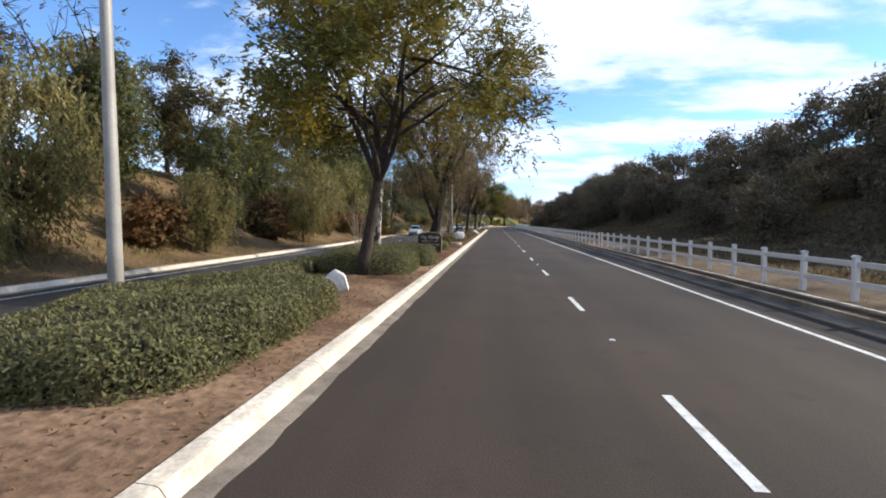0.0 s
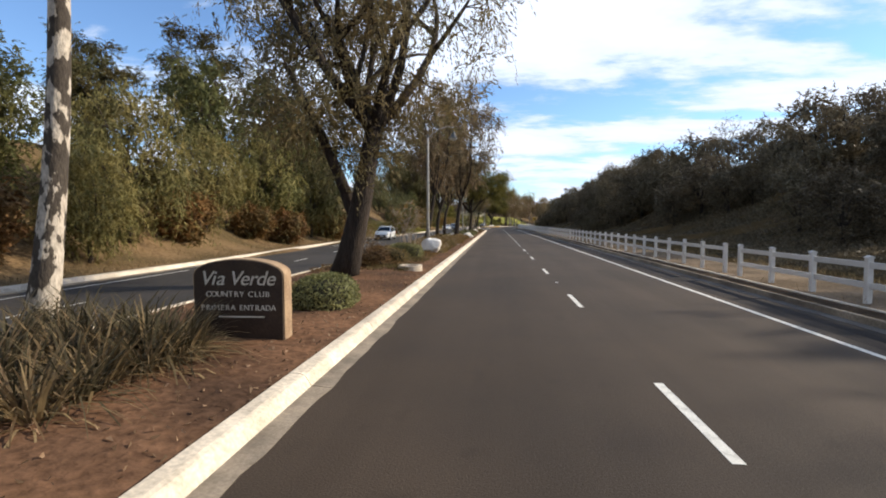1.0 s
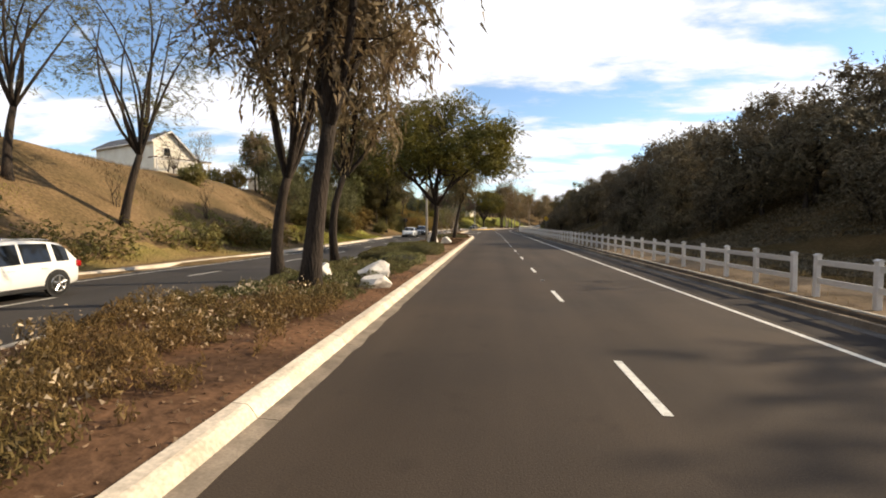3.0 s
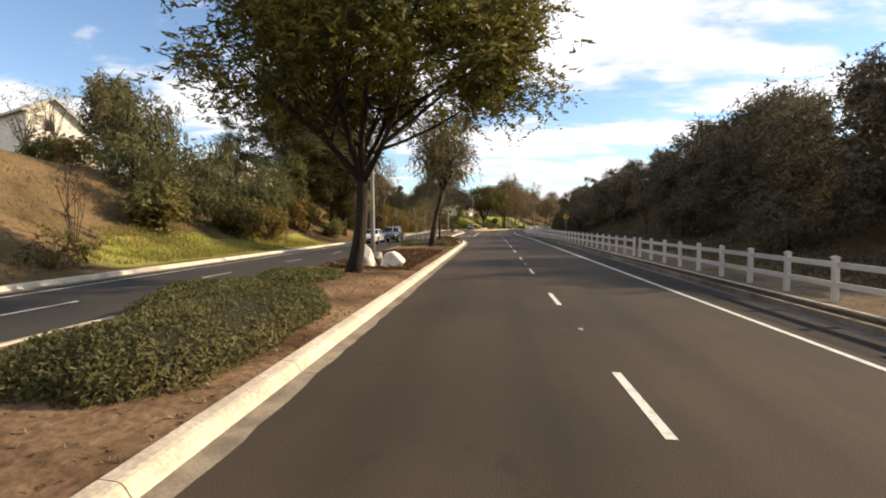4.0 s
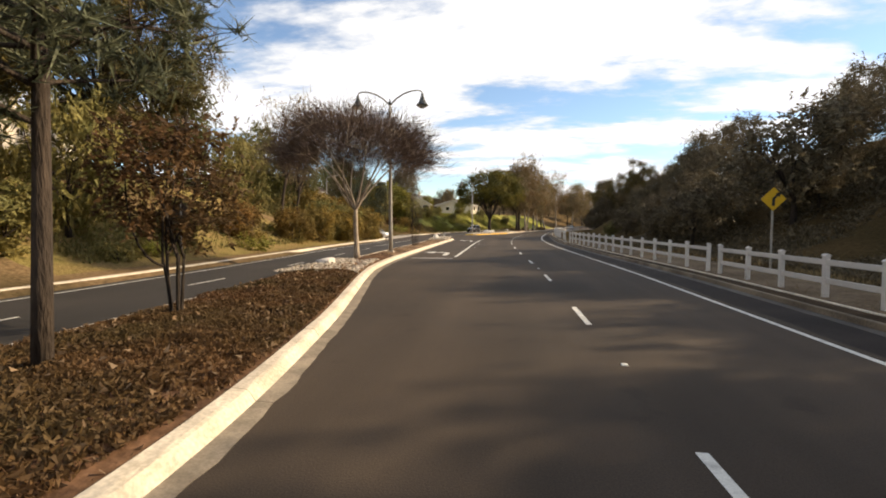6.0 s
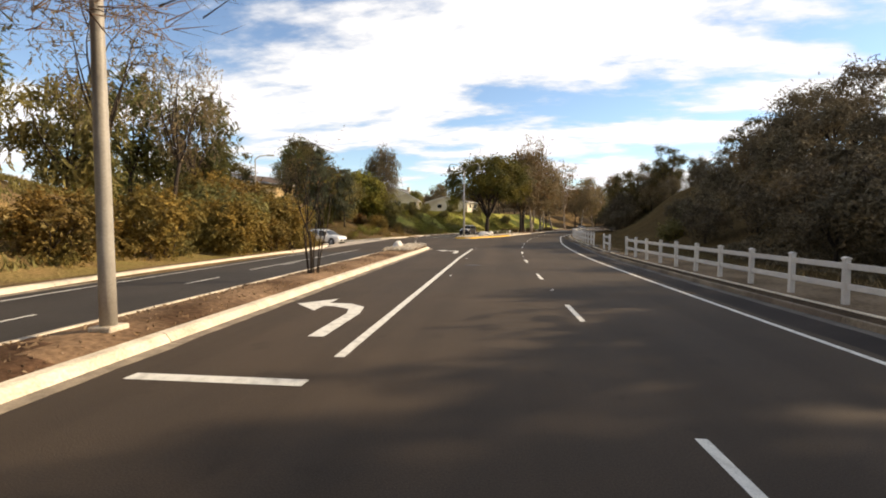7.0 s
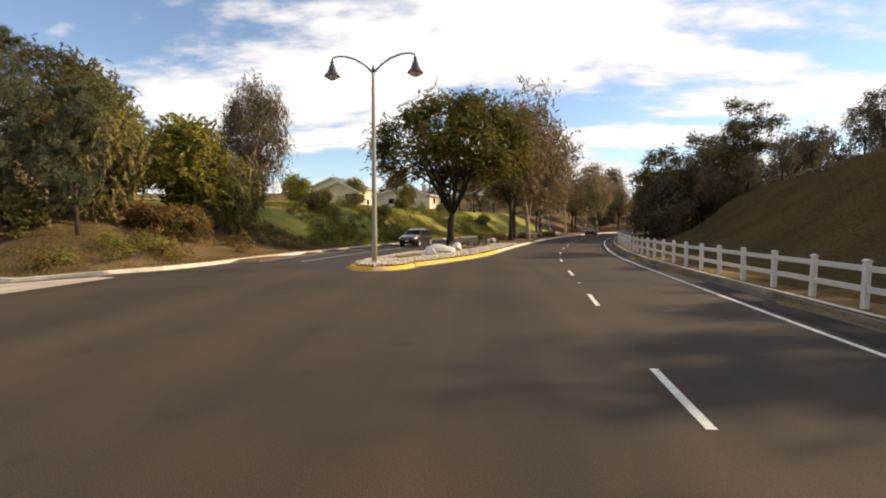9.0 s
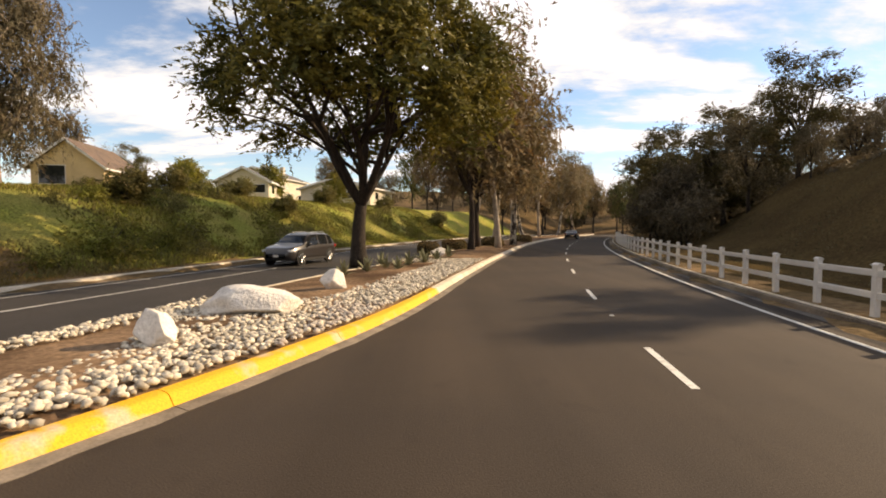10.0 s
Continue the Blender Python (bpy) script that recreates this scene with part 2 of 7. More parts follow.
def part(name, me, parent, label="", m=None, category="", kind=""):
    ob = new(name, me)
    ob.parent = parent
    if m is not None:
        ob.matrix_basis = m
    return tagged(ob, label, category, "", kind)


def block(sx, sy, sz, bevel=0.0, at=(0, 0, 0), seg=1, taper=1.0):
    """A box on its base, with rounded edges."""
    bm = bmesh.new()
    bmesh.ops.create_cube(bm, size=1)
    for v in bm.verts:
        k = taper if v.co.z > 0 else 1.0
        v.co = Vector((v.co.x * sx * k + at[0], v.co.y * sy * k + at[1], (v.co.z + 0.5) * sz + at[2]))
    if bevel:
        bmesh.ops.bevel(bm, geom=bm.edges[:], offset=bevel, segments=seg, affect="EDGES", profile=0.5)
    return bm


def prism(outline, axis, lo, hi, bevel=0.0):
    """An outline in two axes drawn out along the third."""
    bm = bmesh.new()
    put = {"x": lambda a, b, c: (c, a, b), "y": lambda a, b, c: (a, c, b), "z": lambda a, b, c: (a, b, c)}[axis]
    f = bm.faces.new([bm.verts.new(put(a, b, lo)) for a, b in outline])
    r = bmesh.ops.extrude_face_region(bm, geom=[f])
    for v in r["geom"]:
        if isinstance(v, bmesh.types.BMVert):
            v.co = Vector(put(*[(v.co.y, v.co.z), (v.co.x, v.co.z), (v.co.x, v.co.y)]["xyz".index(axis)], hi))
    bmesh.ops.recalc_face_normals(bm, faces=bm.faces)
    if bevel:
        bmesh.ops.bevel(bm, geom=bm.edges[:], offset=bevel, segments=2, affect="EDGES", profile=0.5)
    return bm


def tube(path, radii, sides=8, cap=True):
    """Vertices and faces of a tapering tube along a path."""
    path = [Vector(p) for p in path]
    verts, faces = [], []
    side = None
    for i, p in enumerate(path):
        d = (path[min(i + 1, len(path) - 1)] - path[max(i - 1, 0)]).normalized()
        if side is None:
            side = d.orthogonal().normalized()
        side = (side - d * side.dot(d)).normalized()
        up = d.cross(side)
        for k in range(sides):
            a = 2 * math.pi * k / sides
            verts.append(p + (side * math.cos(a) + up * math.sin(a)) * radii[i])
    for i in range(len(path) - 1):
        for k in range(sides):
            j = (k + 1) % sides
            faces.append((i * sides + k, i * sides + j, (i + 1) * sides + j, (i + 1) * sides + k))
    if cap:
        faces.append(tuple(range(sides))[::-1])
        faces.append(tuple((len(path) - 1) * sides + k for k in range(sides)))
    return verts, faces


def joined(pieces):
    verts, faces = [], []
    for v, f in pieces:
        o = len(verts)
        verts += v
        faces += [tuple(i + o for i in g) for g in f]
    return verts, faces


def lathe(profile, sides=20):
    """A turned shape from (radius, height) pairs."""
    verts = [(r * math.cos(2 * math.pi * k / sides), r * math.sin(2 * math.pi * k / sides), z) for r, z in profile for k in range(sides)]
    faces = [(i * sides + k, i * sides + (k + 1) % sides, (i + 1) * sides + (k + 1) % sides, (i + 1) * sides + k) for i in range(len(profile) - 1) for k in range(sides)]
    return verts, faces


def curve_through(rows):
    """x as a smooth function of y through given (y, x) pairs."""
    ys, xs = (np.array(c, float) for c in zip(*rows))
    h = np.diff(ys)
    s = np.diff(xs) / h
    m = np.r_[s[0], np.where(s[1:] * s[:-1] > 0, 2 * s[1:] * s[:-1] / (s[1:] + s[:-1] + 1e-12), 0), s[-1]]

    def f(y):
        y = np.asarray(y, float)
        i = np.clip(np.searchsorted(ys, y) - 1, 0, len(h) - 1)
        u = (y - ys[i]) / h[i]
        uc = np.clip(u, 0, 1)
        v = xs[i] * (2 * uc**3 - 3 * uc**2 + 1) + xs[i + 1] * (3 * uc**2 - 2 * uc**3) + h[i] * (m[i] * (uc**3 - 2 * uc**2 + uc) + m[i + 1] * (uc**3 - uc**2))
        return v + np.where(u < 0, m[0] * (y - ys[0]), 0) + np.where(u > 1, m[-1] * (y - ys[-1]), 0)
    return f


# ---- plan of the road: x of each line as a function of y ----
x_dash = curve_through([(-150, 4.3), (0, 4.3), (150, 4.28), (165, 3.9), (175, 3.68), (182, 3.62), (188, 3.78), (195, 4.12), (203, 4.7), (211, 5.6), (225, 7.3), (232, 8.55), (245, 11.5), (260, 15.6), (280, 22.3), (300, 30.5), (330, 46), (370, 72)])
x_kerb = curve_through([(-150, 0.3), (0, 0.3), (128, 0.33), (136, 0.2), (141.5, -0.45), (146, -1.3), (150, -2.1), (154, -2.7), (160, -3.0), (170, -3.05), (193, -3.0)])
x_back = curve_through([(-150, -5.25), (0, -5.25), (140, -5.3), (150, -5.75), (170, -5.85), (193, -5.9)])
x_isle = curve_through([(217.2, -1.8), (219, -0.6), (222.0, 1.0), (227, 3.0), (236, 5.2), (243, 6.9), (252, 9.3), (260, 11.4), (280, 18.0), (300, 26.1), (330, 41.5), (370, 67.5)])
x_isleback = curve_through([(217.2, -4.1), (221, -4.0), (225, -3.2), (230, -2.3), (236, -0.8), (245, 2.3), (260, 6.0), (280, 11.8), (300, 19.5), (330, 34.5), (370, 60)])
x_far = curve_through([(-150, -11.2), (40, -11.2), (58, -12.1), (75, -12.6), (98, -11.3), (131, -11.4), (150, -10.8), (175, -11.5), (200, -11.3), (218, -10.8), (226, -9.9), (233, -8.5), (245, -5.9), (258, -3.1), (271, 0.4), (290, 7.5), (330, 26), (370, 51)])


def x_edge(y):
    return x_dash(y) + 3.7


def x_fence(y):
    return x_dash(y) + np.interp(y, [0, 150, 185, 200, 215, 235, 260], [6.5, 6.5, 6.1, 6.2, 5.6, 5.3, 5.3])


def x_kerb_r(y):
    return x_fence(y) - np.interp(y, [0, 180, 215], [1.6, 1.45, 1.05])


def step(a, b, v):
    u = np.clip((np.asarray(v, float) - a) / (b - a), 0, 1)
    return u * u * (3 - 2 * u)


ND = noise.noise


def street_z(x):
    """The side street falls away from the main road."""
    return -0.38 * step(11.3, 18.5, -np.asarray(x, float)) - 0.1 * step(18.5, 45, -np.asarray(x, float))


def height(x, y):
    """Ground height: level along the road, a bank to the west, a wooded hill to the east."""
    x, y = np.asarray(x, float), np.asarray(y, float)
    dl, dr = x_far(np.clip(y, -150, 360)) - x, x - x_fence(np.clip(y, -150, 360))
    top = np.interp(y, [-60, 0, 60, 78, 96, 120, 150, 172, 184, 186, 216, 222, 235, 255, 300, 360], [5, 5.5, 6.2, 7.3, 6.8, 6.1, 6.2, 5.6, 3.2, 2.6, 0.8, 2.0, 3.6, 4.6, 5.0, 5.0])
    wide = np.interp(y, [-60, 60, 80, 120, 180, 216, 240, 300], [13, 13, 16, 17, 14, 14, 13, 14])
    left = step(1.3, wide, dl) * top + np.clip(dl - wide, 0, 60) * np.interp(y, [60, 85, 150, 170, 186], [0.05, 0.10, 0.10, 0.06, 0.03])
    foot = np.interp(y, [-60, 100, 130, 178, 196, 260, 330], [13, 12, 9, 7, 4.5, 5, 9])
    rise = np.interp(y, [-60, 0, 110, 160, 186, 240, 262, 330], [10, 11, 12.5, 12, 8.5, 7.5, 8, 8])
    run = np.interp(y, [0, 150, 190, 225, 262, 290], [30, 27, 19, 14, 16, 26])
    right = step(foot, foot + run, dr) * rise + np.clip(dr - foot - run, 0, 80) * 0.06 - 0.3 * step(3.0, 5.5, dr) * step(foot + 4, foot - 3, dr)
    z = np.where(dl > 0, 0.13 + left, np.where(dr > -0.9, 0.10 + np.where(dr > 0, right, 0), -0.07))
    # the side street lies in a level cut
    yc = np.interp(-x, [11, 18, 29, 45, 70, 110], [201.5, 207.8, 213.3, 220.5, 231, 248])
    half = np.interp(-x, [11, 14, 18, 29], [14, 9.5, 6.6, 6.0])
    cut = (dl > 0) & (x > -120)
    out = np.abs(y - yc) - half
    level = street_z(x) - 0.07
    z = np.where(cut, level + (z - level) * step(0.0, 6.5, out), z)
    # past the end of the bend the wooded bank closes the valley
    z = z + 9.0 * step(345, 400, y) + 0.0 * x
    return z


def ground_mesh():
    xs = np.r_[-2500, -900, -400, -220, -140, np.arange(-100, -46, 5.0), np.arange(-46, -16, 1.6), np.arange(-16, 36, 0.8), np.arange(36, 86, 2.5), np.arange(86, 140, 8), 200, 320, 600, 2500]
    ys = np.r_[-2500, -700, -250, -140, -90, np.arange(-60, -12, 4.0), np.arange(-12, 300, 1.7), np.arange(300, 420, 5), 480, 600, 900, 2600]
    X, Y = np.meshgrid(xs, ys)
    Z = height(X, Y)
    rough = np.array([ND((a * 0.14, b * 0.14, 0.0)) * 0.5 + ND((a * 0.5, b * 0.5, 3.0)) * 0.16 for a, b in zip(X.ravel(), Y.ravel())]).reshape(X.shape)
    dl, dr = x_far(np.clip(Y, -150, 360)) - X, X - x_fence(np.clip(Y, -150, 360))
    Z = Z + rough * (step(0.8, 6, dl) + step(2.9, 7, dr)) * np.where(np.abs(Y - 200) < 15, np.where(dl > 0, 0.05, 1), 1)
    v = np.stack([X.ravel(), Y.ravel(), Z.ravel()], 1)
    w, h = len(xs), len(ys)
    i = (np.arange(h - 1)[:, None] * w + np.arange(w - 1)).ravel()
    q = np.stack([i, i + 1, i + w + 1, i + w], 1)
    c = v[q].mean(1)
    jit = np.array([ND((a * 0.22, b * 0.22, 9.0)) for a, b in c[:, :2]])
    cdl, cdr = x_far(np.clip(c[:, 1], -150, 360)) - c[:, 0], c[:, 0] - x_fence(np.clip(c[:, 1], -150, 360))
    green = (cdl > 1.6) & (((c[:, 1] > 107 + 5 * jit) & (c[:, 1] < 131) & (cdl < 5.0 + 3 * jit)) | ((c[:, 1] > 236 + 4 * jit) & (c[:, 1] < 330)))
    dry = (cdl > 1.6) & (((c[:, 1] > 70) & (c[:, 1] < 100) & (cdl < 4.2 + 4 * jit)) | ((c[:, 1] > 147) & (c[:, 1] < 188) & (cdl < 8.0 + 5 * jit)))
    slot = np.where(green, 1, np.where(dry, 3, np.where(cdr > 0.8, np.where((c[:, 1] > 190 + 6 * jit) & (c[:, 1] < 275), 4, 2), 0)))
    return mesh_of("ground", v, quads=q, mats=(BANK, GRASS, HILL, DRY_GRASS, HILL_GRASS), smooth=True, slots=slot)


BANK = mat("bank_soil", (0.20, 0.13, 0.07), (0.105, 0.075, 0.038), scale=0.3, fine=6, vary=0.3, rough=1.0, bump=0.9, dist=0.08, spec=0.03)
GRASS = mat("rough_grass", (0.235, 0.25, 0.054), (0.31, 0.265, 0.08), scale=0.4, fine=9, vary=0.35, rough=1.0, bump=1.0, dist=0.1, spec=0.03)
DRY_GRASS = mat("dry_grass", (0.21, 0.165, 0.06), (0.25, 0.165, 0.075), scale=0.5, fine=9, vary=0.35, rough=1.0, bump=1.0, dist=0.1, spec=0.03)
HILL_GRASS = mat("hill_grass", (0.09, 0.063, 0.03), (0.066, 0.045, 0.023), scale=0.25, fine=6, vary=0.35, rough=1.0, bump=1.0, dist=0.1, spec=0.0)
# soil of the east hill, darkened: part of the slope's shade is in its colour
HILL = mat("shaded_hill_soil", (0.08, 0.053, 0.026), (0.05, 0.037, 0.018), scale=0.25, fine=5, vary=0.3, rough=1.0, bump=0.9, dist=0.1, spec=0.0)
tagged(new("ground", ground_mesh()), "brown and green rough ground rising in banks beside the road", "ground", kind="structure")


def strip(name, left, right, y0, y1, z, material, dy=1.5, thick=0.0, crown=0.0):
    ys = np.arange(y0, y1 + 0.01, dy)
    verts, quads, n = [], [], 5
    for y in ys:
        a, b = float(left(y)), float(right(y))
        for k in range(n):
            u = k / (n - 1)
            verts.append((a + (b - a) * u, y, z + crown * 4 * u * (1 - u)))
    for i in range(len(ys) - 1):
        for k in range(n - 1):
            o = i * n + k
            quads.append((o, o + 1, o + n + 1, o + n))
    return mesh_of(name, verts, quads=quads, mats=(material,), smooth=True)


# carriageways: ours from the median to the east kerb, the other one from the west kerb to the median, joined at the junction
tagged(new("road", strip("road", lambda y: x_far(y) - 0.02 if y > 186 and y < 219 else (x_kerb(y) - 0.2 if y < 193 else x_isle(np.maximum(y, 217.2)) - 0.2), lambda y: x_kerb_r(y) + 0.05, -150, 368, 0.0, ASPHALT)),
       "dark grey asphalt carriageway with worn surface", "road", kind="structure")
tagged(new("opposite_road", strip("opposite_road", lambda y: x_far(y) - 0.05, lambda y: (x_back(y) if y < 193 else x_isleback(np.maximum(y, 217.2))) + 0.2, -150, 191, -0.006, ASPHALT_SHADED)),
       "dark asphalt carriageway beyond the planted median", "road", kind="structure")
tagged(new("opposite_road_north", strip("opposite_road_north", lambda y: x_far(y) - 0.05, lambda y: x_isleback(np.maximum(y, 217.2)) + 0.2, 213, 368, -0.006, ASPHALT_SHADED)),
       "dark asphalt carriageway beyond the stone island", "road", kind="structure")


def side_street():
    """The street that comes in from the west, with its pale apron."""
    verts, faces = [], []
    rows = [(-10.9, 184, 221), (-12.6, 194.5, 215), (-14.5, 198.5, 214.4), (-16.5, 200.6, 214.2), (-18.5, 202.4, 214.3), (-22, 205.0, 215.6), (-29, 208.2, 218.8), (-45, 215.6, 226), (-70, 226, 236.5), (-110, 243, 253.5)]
    for x, a, b in rows:
        for k in range(7):
            y = a + (b - a) * k / 6
            verts.append((x if x < -11 else float(x_far(y)) + 0.01, y, float(street_z(x)) + 0.004))
    for i in range(len(rows) - 1):
        for k in range(6):
            o = i * 7 + k
            faces.append((o, o + 1, o + 8, o + 7))
    return mesh_of("side_street", verts, faces, (ASPHALT,), smooth=True)


tagged(new("side_street", side_street()), "asphalt side street joining the divided road", "road", kind="structure")


def flat_patch(name, pts, z, material):
    bm = bmesh.new()
    f = bm.faces.new([bm.verts.new((x, y, z)) for x, y in pts])
    if f.normal.z < 0:
        f.normal_flip()
    r = bmesh.ops.triangulate(bm, faces=bm.faces[:])
    return of_bm(name, bm, material)


def apron():
    """A pale slab laid on the street's surface at its mouth."""
    rows = [(-11.5, 189.0, 213.6), (-12.6, 195.6, 214.0), (-14.5, 199.4, 213.6), (-16.5, 201.4, 213.4), (-19.0, 203.6, 213.6)]
    verts = [(x, a + (b - a) * k / 6, float(street_z(x)) + 0.012) for x, a, b in rows for k in range(7)]
    return mesh_of("apron", verts, [(i * 7 + k, i * 7 + k + 1, i * 7 + k + 8, i * 7 + k + 7) for i in range(len(rows) - 1) for k in range(6)], (APRON,))


tagged(new("apron", apron()), "pale concrete apron across the mouth of the side street", "pavement", kind="structure")


# ---- kerbs: cast lengths along a line ----
KERB_PROFILE = [(0.0, 0.004), (0.23, 0.018), (0.30, 0.125), (0.325, 0.15), (0.365, 0.163), (0.50, 0.17), (0.51, 0.155), (0.51, -0.05), (0.0, -0.05)]


def kerb_run(name, label, line, y0, y1, side, long=3.0, material=None, gutter=True, yellow=None, pan=None, slim=False):
    """Kerb along x = line(y); side -1: it rises towards the west. Each cast length is a part, gutter pan and stone."""
    root = tagged(new(name), label, "kerb", kind="structure")
    ys = np.arange(y0, y1, long)
    for y in ys:
        e = min(y + long - 0.012, y1)
        n = 10
        prof_g, prof_k = KERB_PROFILE[:2] + [(0.23, -0.05), (0.0, -0.05)], [(0.23, -0.05)] + KERB_PROFILE[1:8]
        if slim:
            prof_k = [(0.23, -0.05), (0.23, 0.018), (0.25, 0.135), (0.265, 0.15), (0.345, 0.15), (0.36, 0.135), (0.36, -0.05)]
        for kind, prof, m in (("gutter_pan", prof_g, pan or GUTTER), ("kerb_stone", prof_k, (YELLOW if yellow and yellow(y) else (material or CONCRETE)))):
            if kind == "gutter_pan" and not gutter:
                continue
            verts, faces, k = [], [], len(prof)
            for i in range(n):
                yy = y + (e - y) * i / (n - 1)
                x = float(line(yy))
                s = float(line(yy + 0.1) - line(yy - 0.1)) / 0.2
                q = 1 / math.hypot(1, s)
                ragged = 0.05 * ND((x * 2, yy * 2.3, 0.5)) if kind == "gutter_pan" else 0.0
                for u, z in prof:
                    chip = 0.012 * ND((u * 20, yy * 3.1, 4.0)) if 0.28 < u < 0.4 else 0.0
                    u = u + (ragged if u == 0.0 else 0.0) + chip
                    verts.append((x + side * u * q, yy - side * u * s * q, z - abs(chip)))
            for i in range(n - 1):
                for j in range(k):
                    o = (j + 1) % k
                    faces.append((i * k + j, i * k + o, (i + 1) * k + o, (i + 1) * k + j))
            faces += [tuple(range(k)), tuple((n - 1) * k + j for j in range(k))[::-1]]
            me = mesh_of(kind, verts, faces, (m,))
            part(kind, me, root)
    return root


def kerb_arc(name, label, pts, side, yellow=False):
    """A kerb round a nose, along a chain of points."""
    root = tagged(new(name), label, "kerb", kind="structure")
    P = [Vector((a, b, float(street_z(a)) if a < -11.3 else 0.0)) for a, b in pts]
    for kind, prof, m in (("gutter_pan", KERB_PROFILE[:2] + [(0.23, -0.05), (0.0, -0.05)], GUTTER), ("kerb_stone", [(0.23, -0.05)] + KERB_PROFILE[1:8], YELLOW if yellow else CONCRETE)):
        verts, faces, k, n = [], [], len(prof), len(P)
        for i, p in enumerate(P):
            d = (P[min(i + 1, n - 1)] - P[max(i - 1, 0)]).normalized()
            nrm = Vector((-d.y, d.x, 0)) * side
            verts += [tuple(p + nrm * u + Vector((0, 0, z))) for u, z in prof]
        for i in range(n - 1):
            for j in range(k):
                o = (j + 1) % k
                faces.append((i * k + j, i * k + o, (i + 1) * k + o, (i + 1) * k + j))
        faces += [tuple(range(k)), tuple((n - 1) * k + j for j in range(k))[::-1]]
        part(kind, mesh_of(kind, verts, faces, (m,)), root)
    return root


# ---- medians: raised soil between the kerbs ----
def soil_z(x, y, u, z=0.13, hump=0.12):
    return z + hump * 4 * u * (1 - u) + (0.05 * ND((x * 0.9, y * 0.9, 0)) + 0.025 * ND((x * 3, y * 3, 5))) * min(1, 6 * u * (1 - u))


def soil(name, left, right, y0, y1, material, z=0.13, hump=0.12, dy=0.6, nx=14):
    ys = np.arange(y0, y1 + 0.01, dy)
    verts, quads = [], []
    for y in ys:
        a, b = float(left(y)), float(right(y))
        for k in range(nx):
            u = k / (nx - 1)
            x = a + (b - a) * u
            verts.append((x, y, soil_z(x, y, u, z, hump)))
    for i in range(len(ys) - 1):
        for k in range(nx - 1):
            o = i * nx + k
            quads.append((o, o + 1, o + nx + 1, o + nx))
    mats = material if isinstance(material, tuple) else (material,)
    slots = None
    if len(mats) > 1:
        mid = [(verts[q[0]][0], verts[q[0]][1]) for q in quads]
        slots = [int(any(a < y + 4 * ND((x * 0.5, y * 0.5, 2)) < b for a, b in RED_SOIL)) for x, y in mid]
    return mesh_of(name, verts, quads=quads, mats=mats, smooth=True, slots=slots)


RED_SOIL = ((23, 84), (104, 118), (127, 160))
tagged(new("median", soil("median", lambda y: x_back(y) + 0.45, lambda y: x_kerb(y) - 0.45, -150, 191.4, (DIRT, DIRT_RED))), "raised median of reddish-brown soil", "median", kind="structure")
tagged(new("island", soil("island", lambda y: x_isleback(y) + 0.45, lambda y: x_isle(y) - 0.45, 219.3, 366, DIRT)), "raised island of brown soil with cobbles", "median", kind="structure")
kerb_run("median_kerb", "cream concrete kerb and gutter in cast lengths", x_kerb, -30, 191.4, -1)
kerb_run("median_back_kerb", "cream concrete kerb on the far edge of the median", x_back, -30, 191.4, 1)
kerb_run("island_kerb", "concrete kerb with worn yellow paint near its nose", x_isle, 219.3, 330, -1, yellow=lambda y: y < 228.5)
kerb_run("island_back_kerb", "concrete kerb on the far edge of the island", x_isleback, 219.3, 330, 1)
kerb_run("west_kerb", "cream concrete kerb below the planted bank", x_far, -30, 185.5, -1)
kerb_run("west_kerb_north", "cream concrete kerb below the grassy bank", x_far, 219, 330, -1)
KERB_WORN = mat("soiled_kerb_concrete", (0.25, 0.195, 0.14), (0.12, 0.092, 0.066), scale=0.8, fine=22, vary=0.25, rough=0.95, bump=0.4, dist=0.01, thing=0.15)
kerb_run("east_kerb", "narrow soiled tan kerb with a dark gutter before the fence", x_kerb_r, -30, 300, 1, material=KERB_WORN, pan=GUTTER_DARK, slim=True)
kerb_run("fence_edging", "low concrete edging at the foot of the white fence", lambda y: x_fence(y) - 0.78, -30, 300, 1, long=6.0, gutter=False, slim=True)
SHOULDER = mat("dirty_shoulder", (0.034, 0.026, 0.022), (0.02, 0.016, 0.014), scale=0.7, fine=40, vary=0.3, rough=0.9, bump=0.4, dist=0.012, spec=0.15)
MULCH = mat("dark_verge_soil", (0.075, 0.052, 0.034), (0.04, 0.029, 0.02), scale=1.6, fine=18, vary=0.4, rough=1.0, bump=0.9, dist=0.03, spec=0.03)
TRAIL = mat("pale_trail_soil", (0.2, 0.148, 0.1), (0.11, 0.08, 0.052), scale=0.5, fine=10, vary=0.3, rough=1.0, bump=0.6, dist=0.04, spec=0.03)
tagged(new("shoulder", strip("shoulder", lambda y: x_edge(y) + 0.28 + 0.12 * ND((0.3, y * 0.4, 0)), lambda y: x_kerb_r(y) + 0.02, -60, 300, 0.003, SHOULDER, 0.75)), "dark dirty shoulder between edge line and kerb", "road", kind="structure")
tagged(new("verge", strip("verge", lambda y: x_kerb_r(y) + 0.34, lambda y: x_fence(y) - 0.53, -30, 300, 0.118, MULCH, 0.75)), "strip of dark soil between kerb and fence edging", "verge", kind="structure")
tagged(new("trail", strip("trail", lambda y: x_fence(y) - 0.44, lambda y: x_fence(y) + 2.6 + 0.4 * ND((5.0, y * 0.3, 0)), -30, 186, 0.122, TRAIL, 0.75, crown=0.02)), "pale dirt trail behind the white fence", "path", kind="structure")


